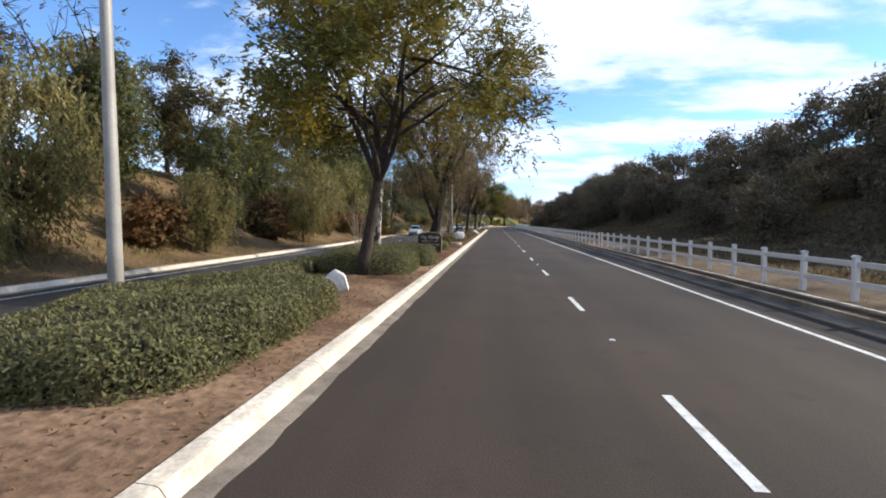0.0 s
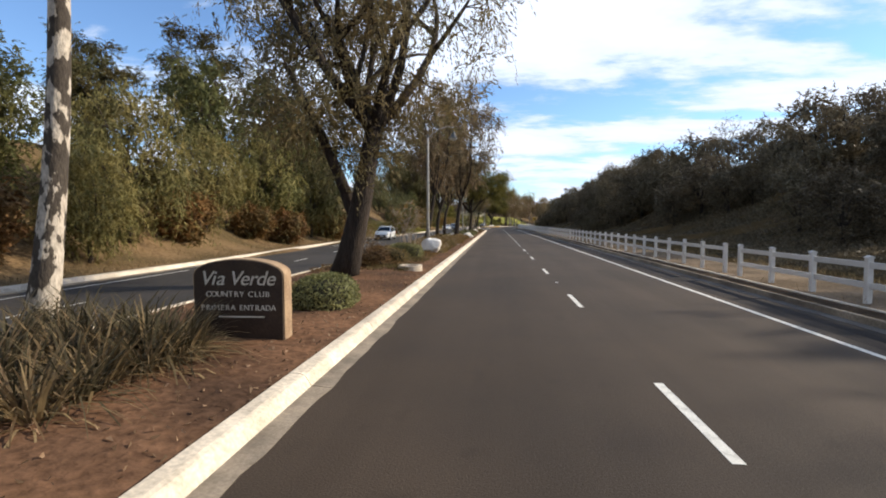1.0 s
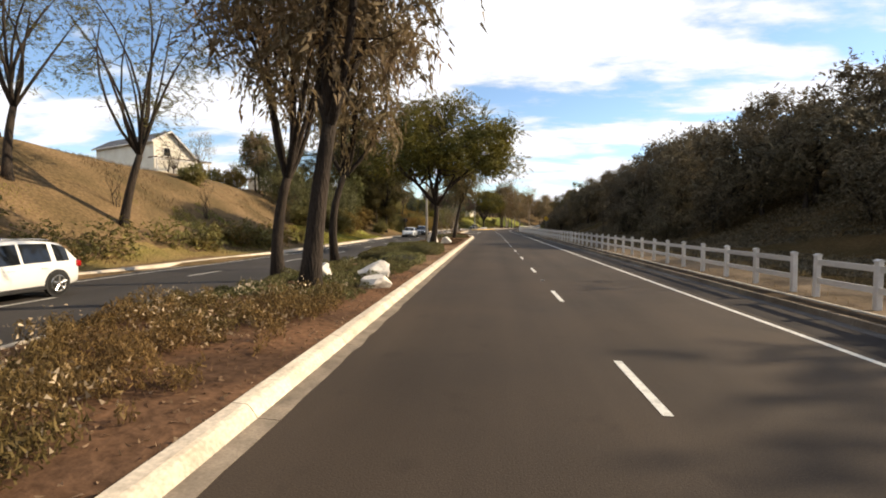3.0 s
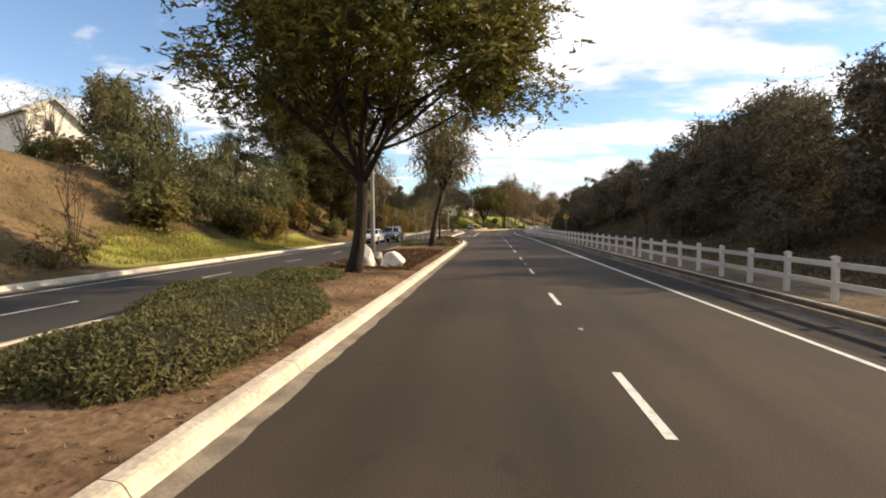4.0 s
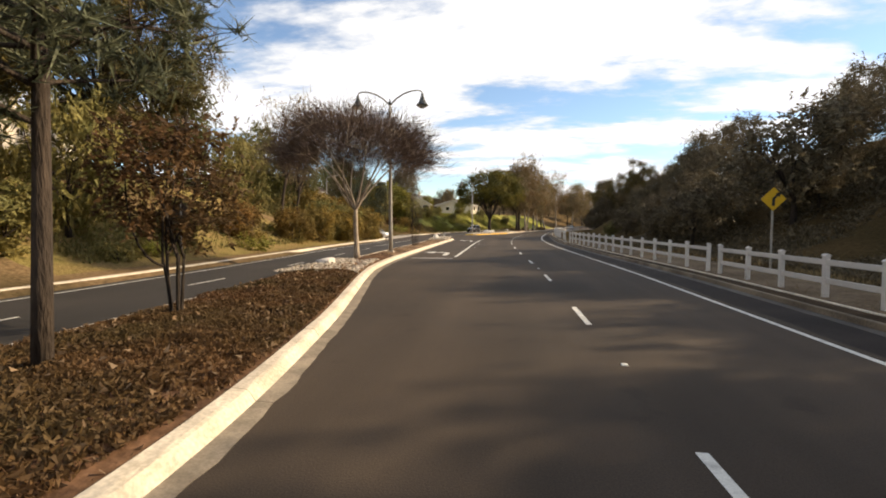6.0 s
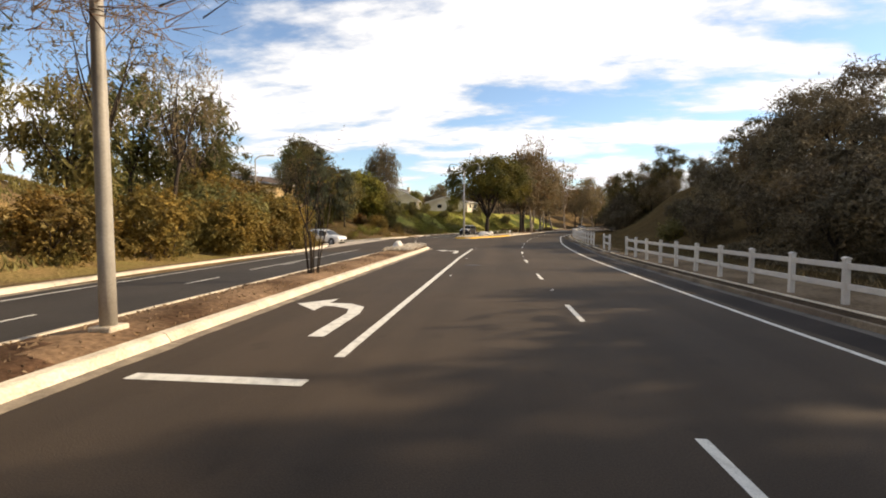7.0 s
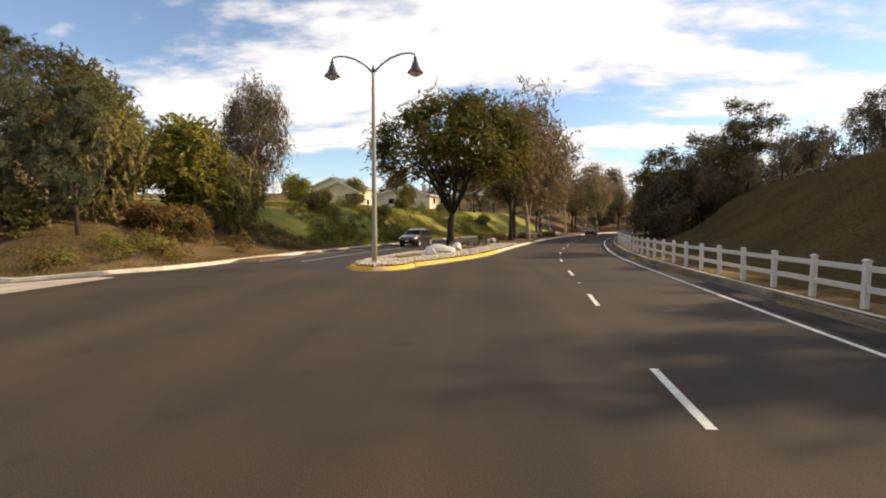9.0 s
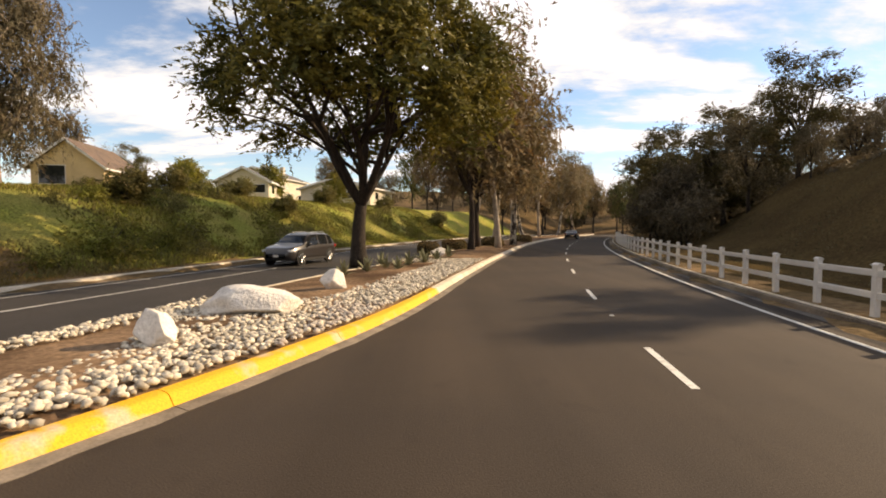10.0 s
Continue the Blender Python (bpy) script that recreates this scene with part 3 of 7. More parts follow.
def nose(cx, cy, a, b, up, n=13):
    """Points round a half ellipse that closes an island; up: +1 for a northern end."""
    return [(cx + a * math.cos(math.pi * k / (n - 1)), cy + up * b * math.sin(math.pi * k / (n - 1))) for k in range(n)]


TIP = nose(-4.45, 191.4, 1.45, 2.3, 1)
CUT = [len(TIP) * k // 12 for k in (0, 2, 7, 12)]
for i, painted in enumerate((False, True, False)):
    kerb_arc("median_nose", "rounded concrete kerb nose with yellow paint" if painted else "rounded concrete kerb nose", TIP[CUT[i]:CUT[i + 1] + 1], 1, yellow=painted)
tagged(new("median_nose_soil", flat_patch("median_nose_soil", nose(-4.45, 191.4, 1.0, 1.85, 1), 0.15, DIRT)), "soil inside the rounded nose", "median", kind="structure")
kerb_arc("island_nose", "rounded concrete kerb nose with yellow paint", nose(float(x_isle(219.3) + x_isleback(219.3)) / 2, 219.3, float(x_isle(219.3) - x_isleback(219.3)) / 2, 2.6, -1), -1, yellow=True)
tagged(new("island_nose_soil", flat_patch("island_nose_soil", nose(float(x_isle(219.3) + x_isleback(219.3)) / 2, 219.3, float(x_isle(219.3) - x_isleback(219.3)) / 2 - 0.45, 2.15, -1), 0.15, DIRT)), "soil inside the rounded nose", "median", kind="structure")
kerb_arc("corner_kerb", "concrete kerb curving into the side street", [(-11.4, 185.5), (-11.5, 188.5), (-11.8, 192.0), (-12.6, 195.2), (-14.5, 198.6), (-16.5, 200.7), (-18.5, 202.5), (-22, 205.1), (-29, 208.3), (-45, 215.7)], 1)
kerb_arc("corner_kerb_north", "concrete kerb curving out of the side street", [(-45, 225.9), (-29, 218.7), (-22, 215.5), (-16.5, 214.0), (-13.2, 214.7), (-11.4, 216.5), (-10.75, 219.0)], 1)


# ---- road markings ----
def paint(name, label, pts_left, pts_right, z=0.005):
    n = len(pts_left)
    me = mesh_of(name, [(*p, z) for p in pts_left] + [(*p, z) for p in pts_right], [(i, i + n, i + n + 1, i + 1) for i in range(n - 1)], (PAINT,))
    for p in me.polygons:
        if p.normal.z < 0:
            me.flip_normals()
            break
    return tagged(new(name, me), label, "road marking", kind="structure")


def line_paint(name, label, line, y0, y1, wide, dy=2.0):
    ys = np.append(np.arange(y0, y1, dy), y1)
    return paint(name, label, [(float(line(y)) - wide / 2, y) for y in ys], [(float(line(y)) + wide / 2, y) for y in ys])


line_paint("edge_line", "continuous white line along the east edge", x_edge, -60, 340, 0.12)
run = np.arange(-40, 345, 0.05)
reach = np.concatenate([[0], np.cumsum(np.hypot(0.05, np.diff(x_dash(run))))]) - 40
for k in range(-4, 46):
    y = float(np.interp(5.66 + 7.315 * k, reach, run))
    line_paint("lane_dash", "short white lane dash", x_dash, y - 2.0, y, 0.115, 0.5)
line_paint("turn_lane_line", "broad white line beside the turn pocket", lambda y: np.interp(y, [158, 183, 192], [-0.18, -0.1, 0.12]), 161.5, 191.9, 0.17)
for a, b in ((-60, 40), (60, 186), (222, 330)):
    line_paint("west_edge_line", "thin white line along the far kerb", lambda y: x_far(y) + 0.75, a, b, 0.1)
for k in range(-6, 26):
    y = 3.0 + 7.315 * k
    if y < 184:
        line_paint("lane_dash", "short white lane dash on the opposite road", lambda q: x_far(q) + 3.3 + 0 * q, y - 2.0, y, 0.1, 0.5)
line_paint("opposite_lane_line", "white line on the opposite road", lambda q: x_far(q) + 3.0, 174, 190, 0.1)
line_paint("opposite_lane_line", "white line on the opposite road", lambda q: x_far(q) + 3.1, 222, 240, 0.1)


def arrow_at(cx, cy, k=1.0):
    """A left-turn arrow painted on the lane."""
    left = [(0.16, -2.0), (0.16, -0.1), (0.05, 0.35), (-0.35, 0.62), (-0.62, 0.66)]
    right = [(0.42, -2.0), (0.42, -0.1), (0.30, 0.62), (-0.1, 0.98), (-0.62, 1.02)]
    paint("turn_arrow", "white painted left-turn arrow shaft", [(cx + a * k, cy + b * k) for a, b in left], [(cx + a * k, cy + b * k) for a, b in right])
    head = [(-0.58, 0.1), (-0.58, 1.6), (-1.25, 0.84)]
    me = mesh_of("turn_arrow_head", [(cx + a * k, cy + b * k, 0.006) for a, b in head], [(0, 1, 2)], (PAINT,))
    if me.polygons[0].normal.z < 0:
        me.flip_normals()
    tagged(new("turn_arrow_head", me), "white painted arrow head", "road marking", kind="structure")


arrow_at(-1.1, 188.5, 1.05)
arrow_at(-1.35, 165.0, 1.15)
line_paint("turn_bar", "white bar across the start of the turn pocket", lambda q: -1.4 + 0 * q, 160.2, 160.45, 2.4, 0.2)


def reflector(x, y):
    ob = new("road_reflector", REFLECTOR_MESH)
    ob.matrix_basis = pose(x, y, 0.0)
    return tagged(ob, "small raised white road reflector", "road reflector", "reflectors on the lane line")


REFLECTOR_MESH = of_bm("road_reflector", block(0.105, 0.10, 0.022, 0.008, taper=0.7), REFLECTOR)
for k in range(-1, 16):
    y = 5.66 + 14.63 * k + 2.6
    if y < 230:
        reflector(float(x_dash(y)), y)
for y in (172.8, 181.6, 192.3):
    reflector(0.35, y)
PLATE = mat("manhole_iron", (0.05, 0.042, 0.038), vary=0.2, rough=0.7, bump=0.5)
cover = tagged(new("manhole_cover", mesh_of("manhole_cover", *lathe([(0.0, 0.008), (0.30, 0.008), (0.31, 0.003), (0.33, 0.003), (0.34, 0.009), (0.42, 0.009), (0.43, -0.01)], 28), (PLATE,))), "round iron manhole cover set in the asphalt", "manhole cover", kind="structure")
cover.matrix_basis = pose(0.95, 177.4, 0)

# ---- plants ----
def leaf_quads(centres, size, rng, slim=0.45, droop=0.0, flat=0.0, along=None, outward=None):
    """Small pointed leaves at the given centres: one mesh's vertices and quads."""
    n = len(centres)
    a = rng.normal(size=(n, 3)) if along is None else along + rng.normal(size=(n, 3)) * 0.35
    a[:, 2] = a[:, 2] * (1 - flat) - droop
    a /= np.linalg.norm(a, axis=1, keepdims=True) + 1e-9
    b = np.cross(a, rng.normal(size=(n, 3)) if outward is None else outward + rng.normal(size=(n, 3)) * 0.42)
    b /= np.linalg.norm(b, axis=1, keepdims=True) + 1e-9
    s = size * rng.uniform(0.6, 1.35, (n, 1))
    v = np.stack([centres - a * s * 0.8 + b * s * slim, centres + a * s * 1.2, centres - a * s * 0.8 - b * s * slim], 1).reshape(-1, 3)
    return v, np.arange(3 * n).reshape(-1, 3)


def sprays(cl, rng, n, length, per, down=0.0, puff=0.3, flat=0.0):
    """Leaf places along short fronds that start round each cluster point, with the way each leaf points."""
    c = np.repeat(cl, n, 0)
    d = rng.normal(size=c.shape)
    d[:, 2] = d[:, 2] * (1 - flat) - down
    d /= np.linalg.norm(d, axis=1, keepdims=True)
    start = c + rng.normal(size=c.shape) * puff
    L = length * rng.uniform(0.6, 1.3, (len(c), 1))
    out, way = [], []
    for i in range(per):
        u = (i + 0.5) / per
        bow = np.array([0, 0, -1.0]) * (u * u) * L * (0.25 + 0.3 * down)
        out.append(start + d * L * u + bow + rng.normal(size=c.shape) * 0.05 * length)
        s = np.cross(d, [0, 0, 1.0])
        s /= np.linalg.norm(s, axis=1, keepdims=True) + 1e-6
        way.append(d * (0.9 + down) + s * (1 if i % 2 else -1) * (0.9 if down < 0.8 else 0.35) + np.array([0, 0, -0.5 * down]))
    return np.concatenate(out), np.concatenate(way)


def bent(p, q, rng, n=5, sag=0.0, wander=0.12):
    """A bowed path from p to q."""
    p, q = np.array(p, float), np.array(q, float)
    d = np.linalg.norm(q - p)
    u = np.linspace(0, 1, n)[:, None]
    off = rng.normal(size=(1, 3)) * wander * d
    out = p + (q - p) * u + 4 * u * (1 - u) * off * 0.5
    out[:, 2] += (u[:, 0] ** 1.5 - u[:, 0]) * -sag * d
    return out


def wood(rng, h_fork, r0, limbs, lean=(0, 0), crown=((0, 0, 6), (3, 3, 2.5)), clusters=60, sub=0.035, stems=1, spread=0.0, sag=0.15, hollow=0.35, thin=1, low=-1.0, gap=-0.28, split=0, lumps=0, low_limb=None):
    """Trunk, limbs and twigs that reach points spread through the crown. Returns the wood and the cluster points."""
    c, r = np.array(crown[0], float), np.array(crown[1], float)
    pieces, boughs, twigs, limb_pts = [], [], [], []
    tops = []
    for s in range(stems):
        foot = np.array([rng.normal() * spread, rng.normal() * spread, -0.12]) if stems > 1 else np.array([0, 0, -0.15])
        fork = np.array([lean[0] + foot[0] * 2.2, lean[1] + foot[1] * 2.2, h_fork * rng.uniform(0.85, 1.1) if stems > 1 else h_fork])
        pts = bent(foot, fork, rng, 7, wander=0.05)
        rad = np.linspace(r0 * 1.0, r0 * 0.68, 7)
        if stems == 1:
            rad[0] *= 1.3
            rad[1] *= 1.08
        pieces.append(tube(pts, rad, 10 if r0 > 0.1 else 6))
        tops.append(fork)
    for k in range(limbs):
        a = 2 * math.pi * (k + rng.uniform(-0.3, 0.3)) / limbs
        t = c + r * np.array([math.cos(a), math.sin(a), rng.uniform(-0.35, 0.75)]) * rng.uniform(0.45, 0.78)
        if k == 0:
            t = c + r * np.array([0.1, 0.0, 0.75])
        src = tops[k % len(tops)]
        pts = bent(src - np.array([0, 0, 0.1]), t, rng, 8 if thin == 1 else 6, sag, 0.16)
        boughs.append(tube(pts, np.linspace(r0 * (0.8 if stems > 1 else min(0.6, 1.35 / math.sqrt(limbs))), r0 * (0.3 if stems > 1 else 0.11), len(pts)), 7 if thin == 1 else 5, cap=False))
        limb_pts.append(pts[2:])
        for m in range(split):
            b0 = pts[3 + m % 2]
            e = c + r * np.array([math.cos(a + (m - 0.5) * 0.8), math.sin(a + (m - 0.5) * 0.8), rng.uniform(-0.2, 0.7)]) * rng.uniform(0.6, 0.9)
            q = bent(b0, e, rng, 6, sag, 0.2)
            thick = r0 * min(0.6, 1.35 / math.sqrt(limbs)) * 0.55
            boughs.append(tube(q, np.linspace(thick, r0 * 0.09, len(q)), 6, cap=False))
            limb_pts.append(q[1:])
    if low_limb:
        rise, tip, thick = low_limb
        q = bent(np.array([lean[0], lean[1], h_fork]) * (rise / h_fork) * np.array([0.8, 0.8, 1.0]), tip, rng, 8, 0.25, 0.1)
        boughs.append(tube(q, np.linspace(thick, thick * 0.35, len(q)), 9, cap=False))
        limb_pts.append(q[3:])
    L = np.concatenate(limb_pts)
    cl = []
    while len(cl) < clusters:
        d = rng.normal(size=3)
        d /= np.linalg.norm(d)
        if d[2] < low:
            continue
        rad = rng.uniform(hollow, 1.0) ** 0.6
        p = c + r * d * rad
        if ND(Vector(p * 0.42 + 11.3)) > gap + 0.075 * rng.normal():
            cl.append(p)
    cl = np.array(cl)
    if lumps:
        heart = cl[:lumps]
        cl = heart[rng.integers(0, lumps, clusters)] + rng.normal(size=(clusters, 3)) * np.array([0.62, 0.62, 0.34])
    for p in cl[::thin]:
        j = np.argmin(((L - p) ** 2).sum(1))
        twigs.append(tube(bent(L[j], p, rng, 3, sag * 0.5, 0.15), np.linspace(sub, sub * 0.3, 3), 3, cap=False))
    return pieces, boughs, twigs, cl


def trunk_parts(root, stems, boughs, twigs, bark, split):
    """The wood of a tree under its root: trunk, each limb, and the uncountable twigs; far trees keep it in one."""
    if not split:
        part("trunk", mesh_of("trunk", *joined(stems + boughs + twigs), (bark,), smooth=True), root)
        return
    for name, pieces in [("trunk" if len(stems) == 1 else "stem", [q]) for q in stems] + [("limb", [q]) for q in boughs]:
        part(name, mesh_of(name, *joined(pieces), (bark,), smooth=True), root)
    part("twig_mass", mesh_of("twig_mass", *joined(twigs), (bark,), smooth=True), root, kind="stuff")


def tree(name, label, category, seed, bark, leaf, fronds=8, per=9, length=0.7, size=0.12, puff=0.35, slim=0.4, droop=0.0, flat=0.0, crown_label="", **kw):
    """A tree as an Empty with its trunk (and limbs) and its crown of many small leaves on fronds."""
    rng = np.random.default_rng(seed)
    stems, boughs, twigs, cl = wood(rng, **kw)
    root = tagged(new(name), label, category)
    trunk_parts(root, stems, boughs, twigs, bark, kw.get("thin", 1) == 1 and category == "tree")
    cen, way = sprays(cl, rng, fronds, length, per, droop, puff, flat)
    mid = np.array(kw["crown"][0]) - np.array([0, 0, 0.3 * kw["crown"][1][2]])
    out = (cen - mid) / np.array(kw["crown"][1])
    out /= np.linalg.norm(out, axis=1, keepdims=True) + 1e-6
    near = np.repeat(cl, fronds, 0)
    lump = cen - np.tile(near, (per, 1)) + np.array([0, 0, 0.15])
    lump /= np.linalg.norm(lump, axis=1, keepdims=True) + 1e-6
    v, q = leaf_quads(cen, size, rng, slim, along=way, outward=out * 0.6 + lump * 0.6)
    part("crown", mesh_of("crown", v, quads=q, mats=(leaf,)), root, crown_label)
    return root


def put(ob, x, y, turn=0.0, k=1.0, z=None, group="", label=""):
    """A copy of a plant at a place on the ground."""
    z = float(height(x, y)) - 0.05 if z is None else z
    c = copy_thing(ob, pose(x, y, z, 0, 0, turn))
    c.scale = (k, k, k)
    tagged(c, label, "", group)
    return c


def place(ob, x, y, turn=0.0, z=0.2):
    ob.matrix_basis = pose(x, y, z, 0, 0, turn)
    return ob


# median trees, south to north
place(tree("fern_leaf_tree", "spreading fern-leaved tree with yellow-green crown in the median", "tree", 11, BARK_MID, LEAF["fern"], 20, 12, 0.9, 0.105, 0.36, 0.32, 0.2, 0.4,
           h_fork=3.3, r0=0.22, limbs=6, split=3, lean=(0.6, 0.2), crown=((0.9, 1.2, 6.6), (5.6, 5.6, 4.3)), clusters=210, hollow=0.35, low=-0.46, gap=-0.1, sub=0.028), -2.25, 15.7)
place(tree("sycamore", "bare sycamore with mottled white peeling bark in the median", "tree", 12, BARK_PALE, LEAF["dry"], 2, 3, 0.4, 0.08, 0.3, 0.5,
           h_fork=6.2, r0=0.2, limbs=8, lean=(0.35, 0.3), crown=((0.6, 0.3, 9.6), (4.2, 4.0, 3.4)), clusters=110, sub=0.022), -4.9, 28.2)
place(tree("pepper_tree", "old pepper tree with thick dark forked trunk in the median", "tree", 13, BARK, LEAF["pepper"], 19, 16, 0.85, 0.079, 0.42, 0.32, 0.9,
           h_fork=4.9, r0=0.4, limbs=8, split=2, lean=(1.0, 0.3), crown=((0.5, 0.5, 8.7), (4.8, 4.6, 5.2)), clusters=190, hollow=0.3, sub=0.03, gap=-0.06, low_limb=(2.1, (-2.1, 0.4, 7.2), 0.22)), -2.8, 36.9)
place(tree("eucalyptus", "tall slender eucalyptus with dark trunk in the median", "tree", 14, BARK, LEAF["euc"], 10, 11, 0.85, 0.145, 0.4, 0.28, 1.0,
           h_fork=4.6, r0=0.21, limbs=8, lean=(0.9, 0.1), crown=((1.2, 0, 11.0), (3.4, 3.4, 5.4)), clusters=130, hollow=0.25), -4.9, 69.5)
place(tree("eucalyptus", "tall eucalyptus with a forked dark trunk in the median", "tree", 15, BARK, LEAF["euc"], 10, 11, 0.85, 0.145, 0.4, 0.28, 1.0,
           h_fork=3.4, r0=0.23, limbs=8, lean=(0.3, 0.2), crown=((0.5, 0, 10.5), (3.5, 3.4, 5.2)), clusters=130, hollow=0.25), -5.0, 80.5)
place(tree("eucalyptus", "tall eucalyptus with brownish drooping leaves beside the kerb", "tree", 16, BARK, LEAF["euc"], 10, 12, 0.9, 0.145, 0.4, 0.28, 1.0,
           h_fork=4.4, r0=0.28, limbs=9, lean=(0.55, 0.2), crown=((1.2, 0.3, 12.2), (3.9, 3.6, 6.4)), clusters=150, hollow=0.25), -2.35, 76.6)
place(tree("eucalyptus", "slender eucalyptus in the median", "tree", 26, BARK, LEAF["euc"], 10, 11, 0.9, 0.15, 0.4, 0.28, 1.0,
           h_fork=4.0, r0=0.2, limbs=7, lean=(0.4, 0.1), crown=((0.8, 0, 10), (3.3, 3.2, 4.9)), clusters=110, hollow=0.25), -4.6, 85.6)
place(tree("fern_leaf_tree", "broad fern-leaved tree with a dark dense crown in the median", "tree", 17, BARK, LEAF["fern_mid"], 20, 12, 0.9, 0.115, 0.38, 0.34, 0.2, 0.4,
           h_fork=3.4, r0=0.27, limbs=7, split=3, lean=(0.4, 0.0), crown=((0.8, 0.4, 7.4), (6.4, 5.8, 4.7)), clusters=300, hollow=0.3, low=-0.36, gap=-0.1, sub=0.03), -2.4, 103.7)
place(tree("pepper_tree", "small leaning tree with a grey-green drooping crown", "tree", 18, BARK, LEAF["pepper"], 10, 12, 0.75, 0.125, 0.35, 0.28, 1.1,
           h_fork=4.4, r0=0.21, limbs=8, lean=(0.9, 0.3), crown=((1.2, 0.4, 8.0), (2.7, 2.7, 3.3)), clusters=110, hollow=0.2), -2.1, 123.6)


def pine(seed, h, r0, spread, first, tuft=40):
    """A young pine: a straight stem with whorls of limbs that carry tufts of needles."""
    rng = np.random.default_rng(seed)
    root = tagged(new("pine"), "young pine with open whorls of long needles", "tree")
    stem = [(0.35 * u * u + 0.04 * math.sin(5 * u), 0.1 * math.sin(3 * u), -0.15 + (h + 0.15) * u) for u in np.linspace(0, 1, 10)]
    pieces, tufts, dirs = [tube(stem, np.linspace(r0, 0.02, 10), 9)], [], []
    z = first
    while z < h - 0.3:
        u = z / h
        reach = spread * (1 - u) ** 0.55 * (0.55 + 0.45 * min(1, (z - first + 0.8) / 2))
        base = np.array([0.35 * u * u, 0, z])
        for k in range(rng.integers(3, 6)):
            a = rng.uniform(0, 2 * math.pi)
            far = base + np.array([math.cos(a) * reach, math.sin(a) * reach, reach * rng.uniform(0.05, 0.55)]) * rng.uniform(0.6, 1.1)
            b = bent(base, far, rng, 6, 0.25, 0.08)
            pieces.append(tube(b, np.linspace(0.035, 0.01, 6), 5, cap=False))
            for p in b[2:]:
                for _ in range(3):
                    q = p + rng.normal(size=3) * 0.2 * reach * 0.6
                    pieces.append(tube([p, (p + q) / 2 + (0, 0, 0.03), q], [0.01, 0.008, 0.005], 3, cap=False))
                    tufts.append(q)
        z += rng.uniform(0.35, 0.6)
    v, f = joined(pieces)
    part("trunk", mesh_of("trunk", v, f, (BARK_MID,), smooth=True), root)
    t = np.repeat(np.array(tufts), tuft, 0)
    d = rng.normal(size=t.shape) + np.array([0, 0, 0.5])
    d /= np.linalg.norm(d, axis=1, keepdims=True)
    v, q = leaf_quads(t + d * 0.15, 0.19, rng, 0.06 * math.sqrt(40 / tuft), along=d)
    part("needles", mesh_of("needles", v, quads=q, mats=(LEAF["pine"],)), root, "grey-green needle tufts")
    return root


place(pine(21, 11.6, 0.12, 3.3, 3.0, 24), -3.0, 138.1)
place(pine(22, 11.8, 0.15, 3.4, 3.2, 22), -23.6, 220.6, 40, float(height(-23.6, 220.6)) - 0.05)
place(pine(23, 8.6, 0.12, 2.8, 1.6, 22), -20.2, 221.8, 80, float(height(-20.2, 221.8)) - 0.05)


def bare_tree(seed):
    """A leafless tree with a flat, umbrella-shaped haze of fine twigs."""
    rng = np.random.default_rng(seed)
    stems, boughs, twigs, cl = wood(rng, h_fork=2.6, r0=0.15, limbs=10, lean=(-0.1, 0.1), crown=((0, 0, 5.3), (4.3, 4.1, 2.3)), clusters=190, sub=0.03, sag=0.1, hollow=0.55, low=-0.15, gap=-0.7)
    root = tagged(new("bare_tree"), "leafless umbrella-shaped tree with pale trunk", "tree")
    trunk_parts(root, stems, boughs, twigs, BARK_TAN, True)
    cen = np.repeat(cl, 130, 0) + rng.normal(size=(len(cl) * 130, 3)) * np.array([0.5, 0.5, 0.36])
    out = cen - np.array([0, 0, 3.6])
    out /= np.linalg.norm(out, axis=1, keepdims=True)
    v, q = leaf_quads(cen, 0.33, rng, 0.03, along=out)
    part("canopy", mesh_of("canopy", v, quads=q, mats=(TWIG,)), root, "fine brown bare twigs", kind="stuff")
    return root


place(bare_tree(31), -5.0, 157.4)
place(tree("shrub", "tall multi-stemmed shrub with sparse green leaves", "shrub", 32, BARK_TAN, LEAF["olive"], 6, 8, 0.36, 0.048, 0.2, 0.5, 0.1,
                     h_fork=1.3, r0=0.03, limbs=9, stems=8, spread=0.16, crown=((0, 0, 2.7), (1.35, 1.35, 1.6)), clusters=75, sub=0.012), -3.9, 129.6)
shrub_b = place(tree("shrub", "tall bare vase-shaped shrub of many thin stems", "shrub", 33, BARK_TAN, LEAF["olive"], 1, 3, 0.3, 0.05, 0.2, 0.5,
                     h_fork=1.7, r0=0.026, limbs=14, stems=10, spread=0.11, crown=((0, 0, 3.5), (1.45, 1.45, 1.7)), clusters=75, sub=0.012, sag=-0.15), -3.1, 133.9)
place(tree("shrub", "leafy multi-stemmed small tree with dark reddish leaves", "shrub", 34, BARK, LEAF["carpet"], 8, 9, 0.36, 0.058, 0.2, 0.5, 0.2,
                     h_fork=1.2, r0=0.035, limbs=8, stems=5, spread=0.12, crown=((0, 0, 2.75), (1.25, 1.25, 1.25)), clusters=75, sub=0.013), -3.85, 141.7)
shrub_d = place(tree("shrub", "slender multi-stemmed small tree with thin dark bare twigs", "shrub", 35, BARK, LEAF["rust"], 1, 3, 0.4, 0.04, 0.3, 0.4,
                     h_fork=1.6, r0=0.026, limbs=11, stems=8, spread=0.1, crown=((0, 0, 3.3), (1.2, 1.2, 1.7)), clusters=130, sub=0.009), -4.4, 170.9)
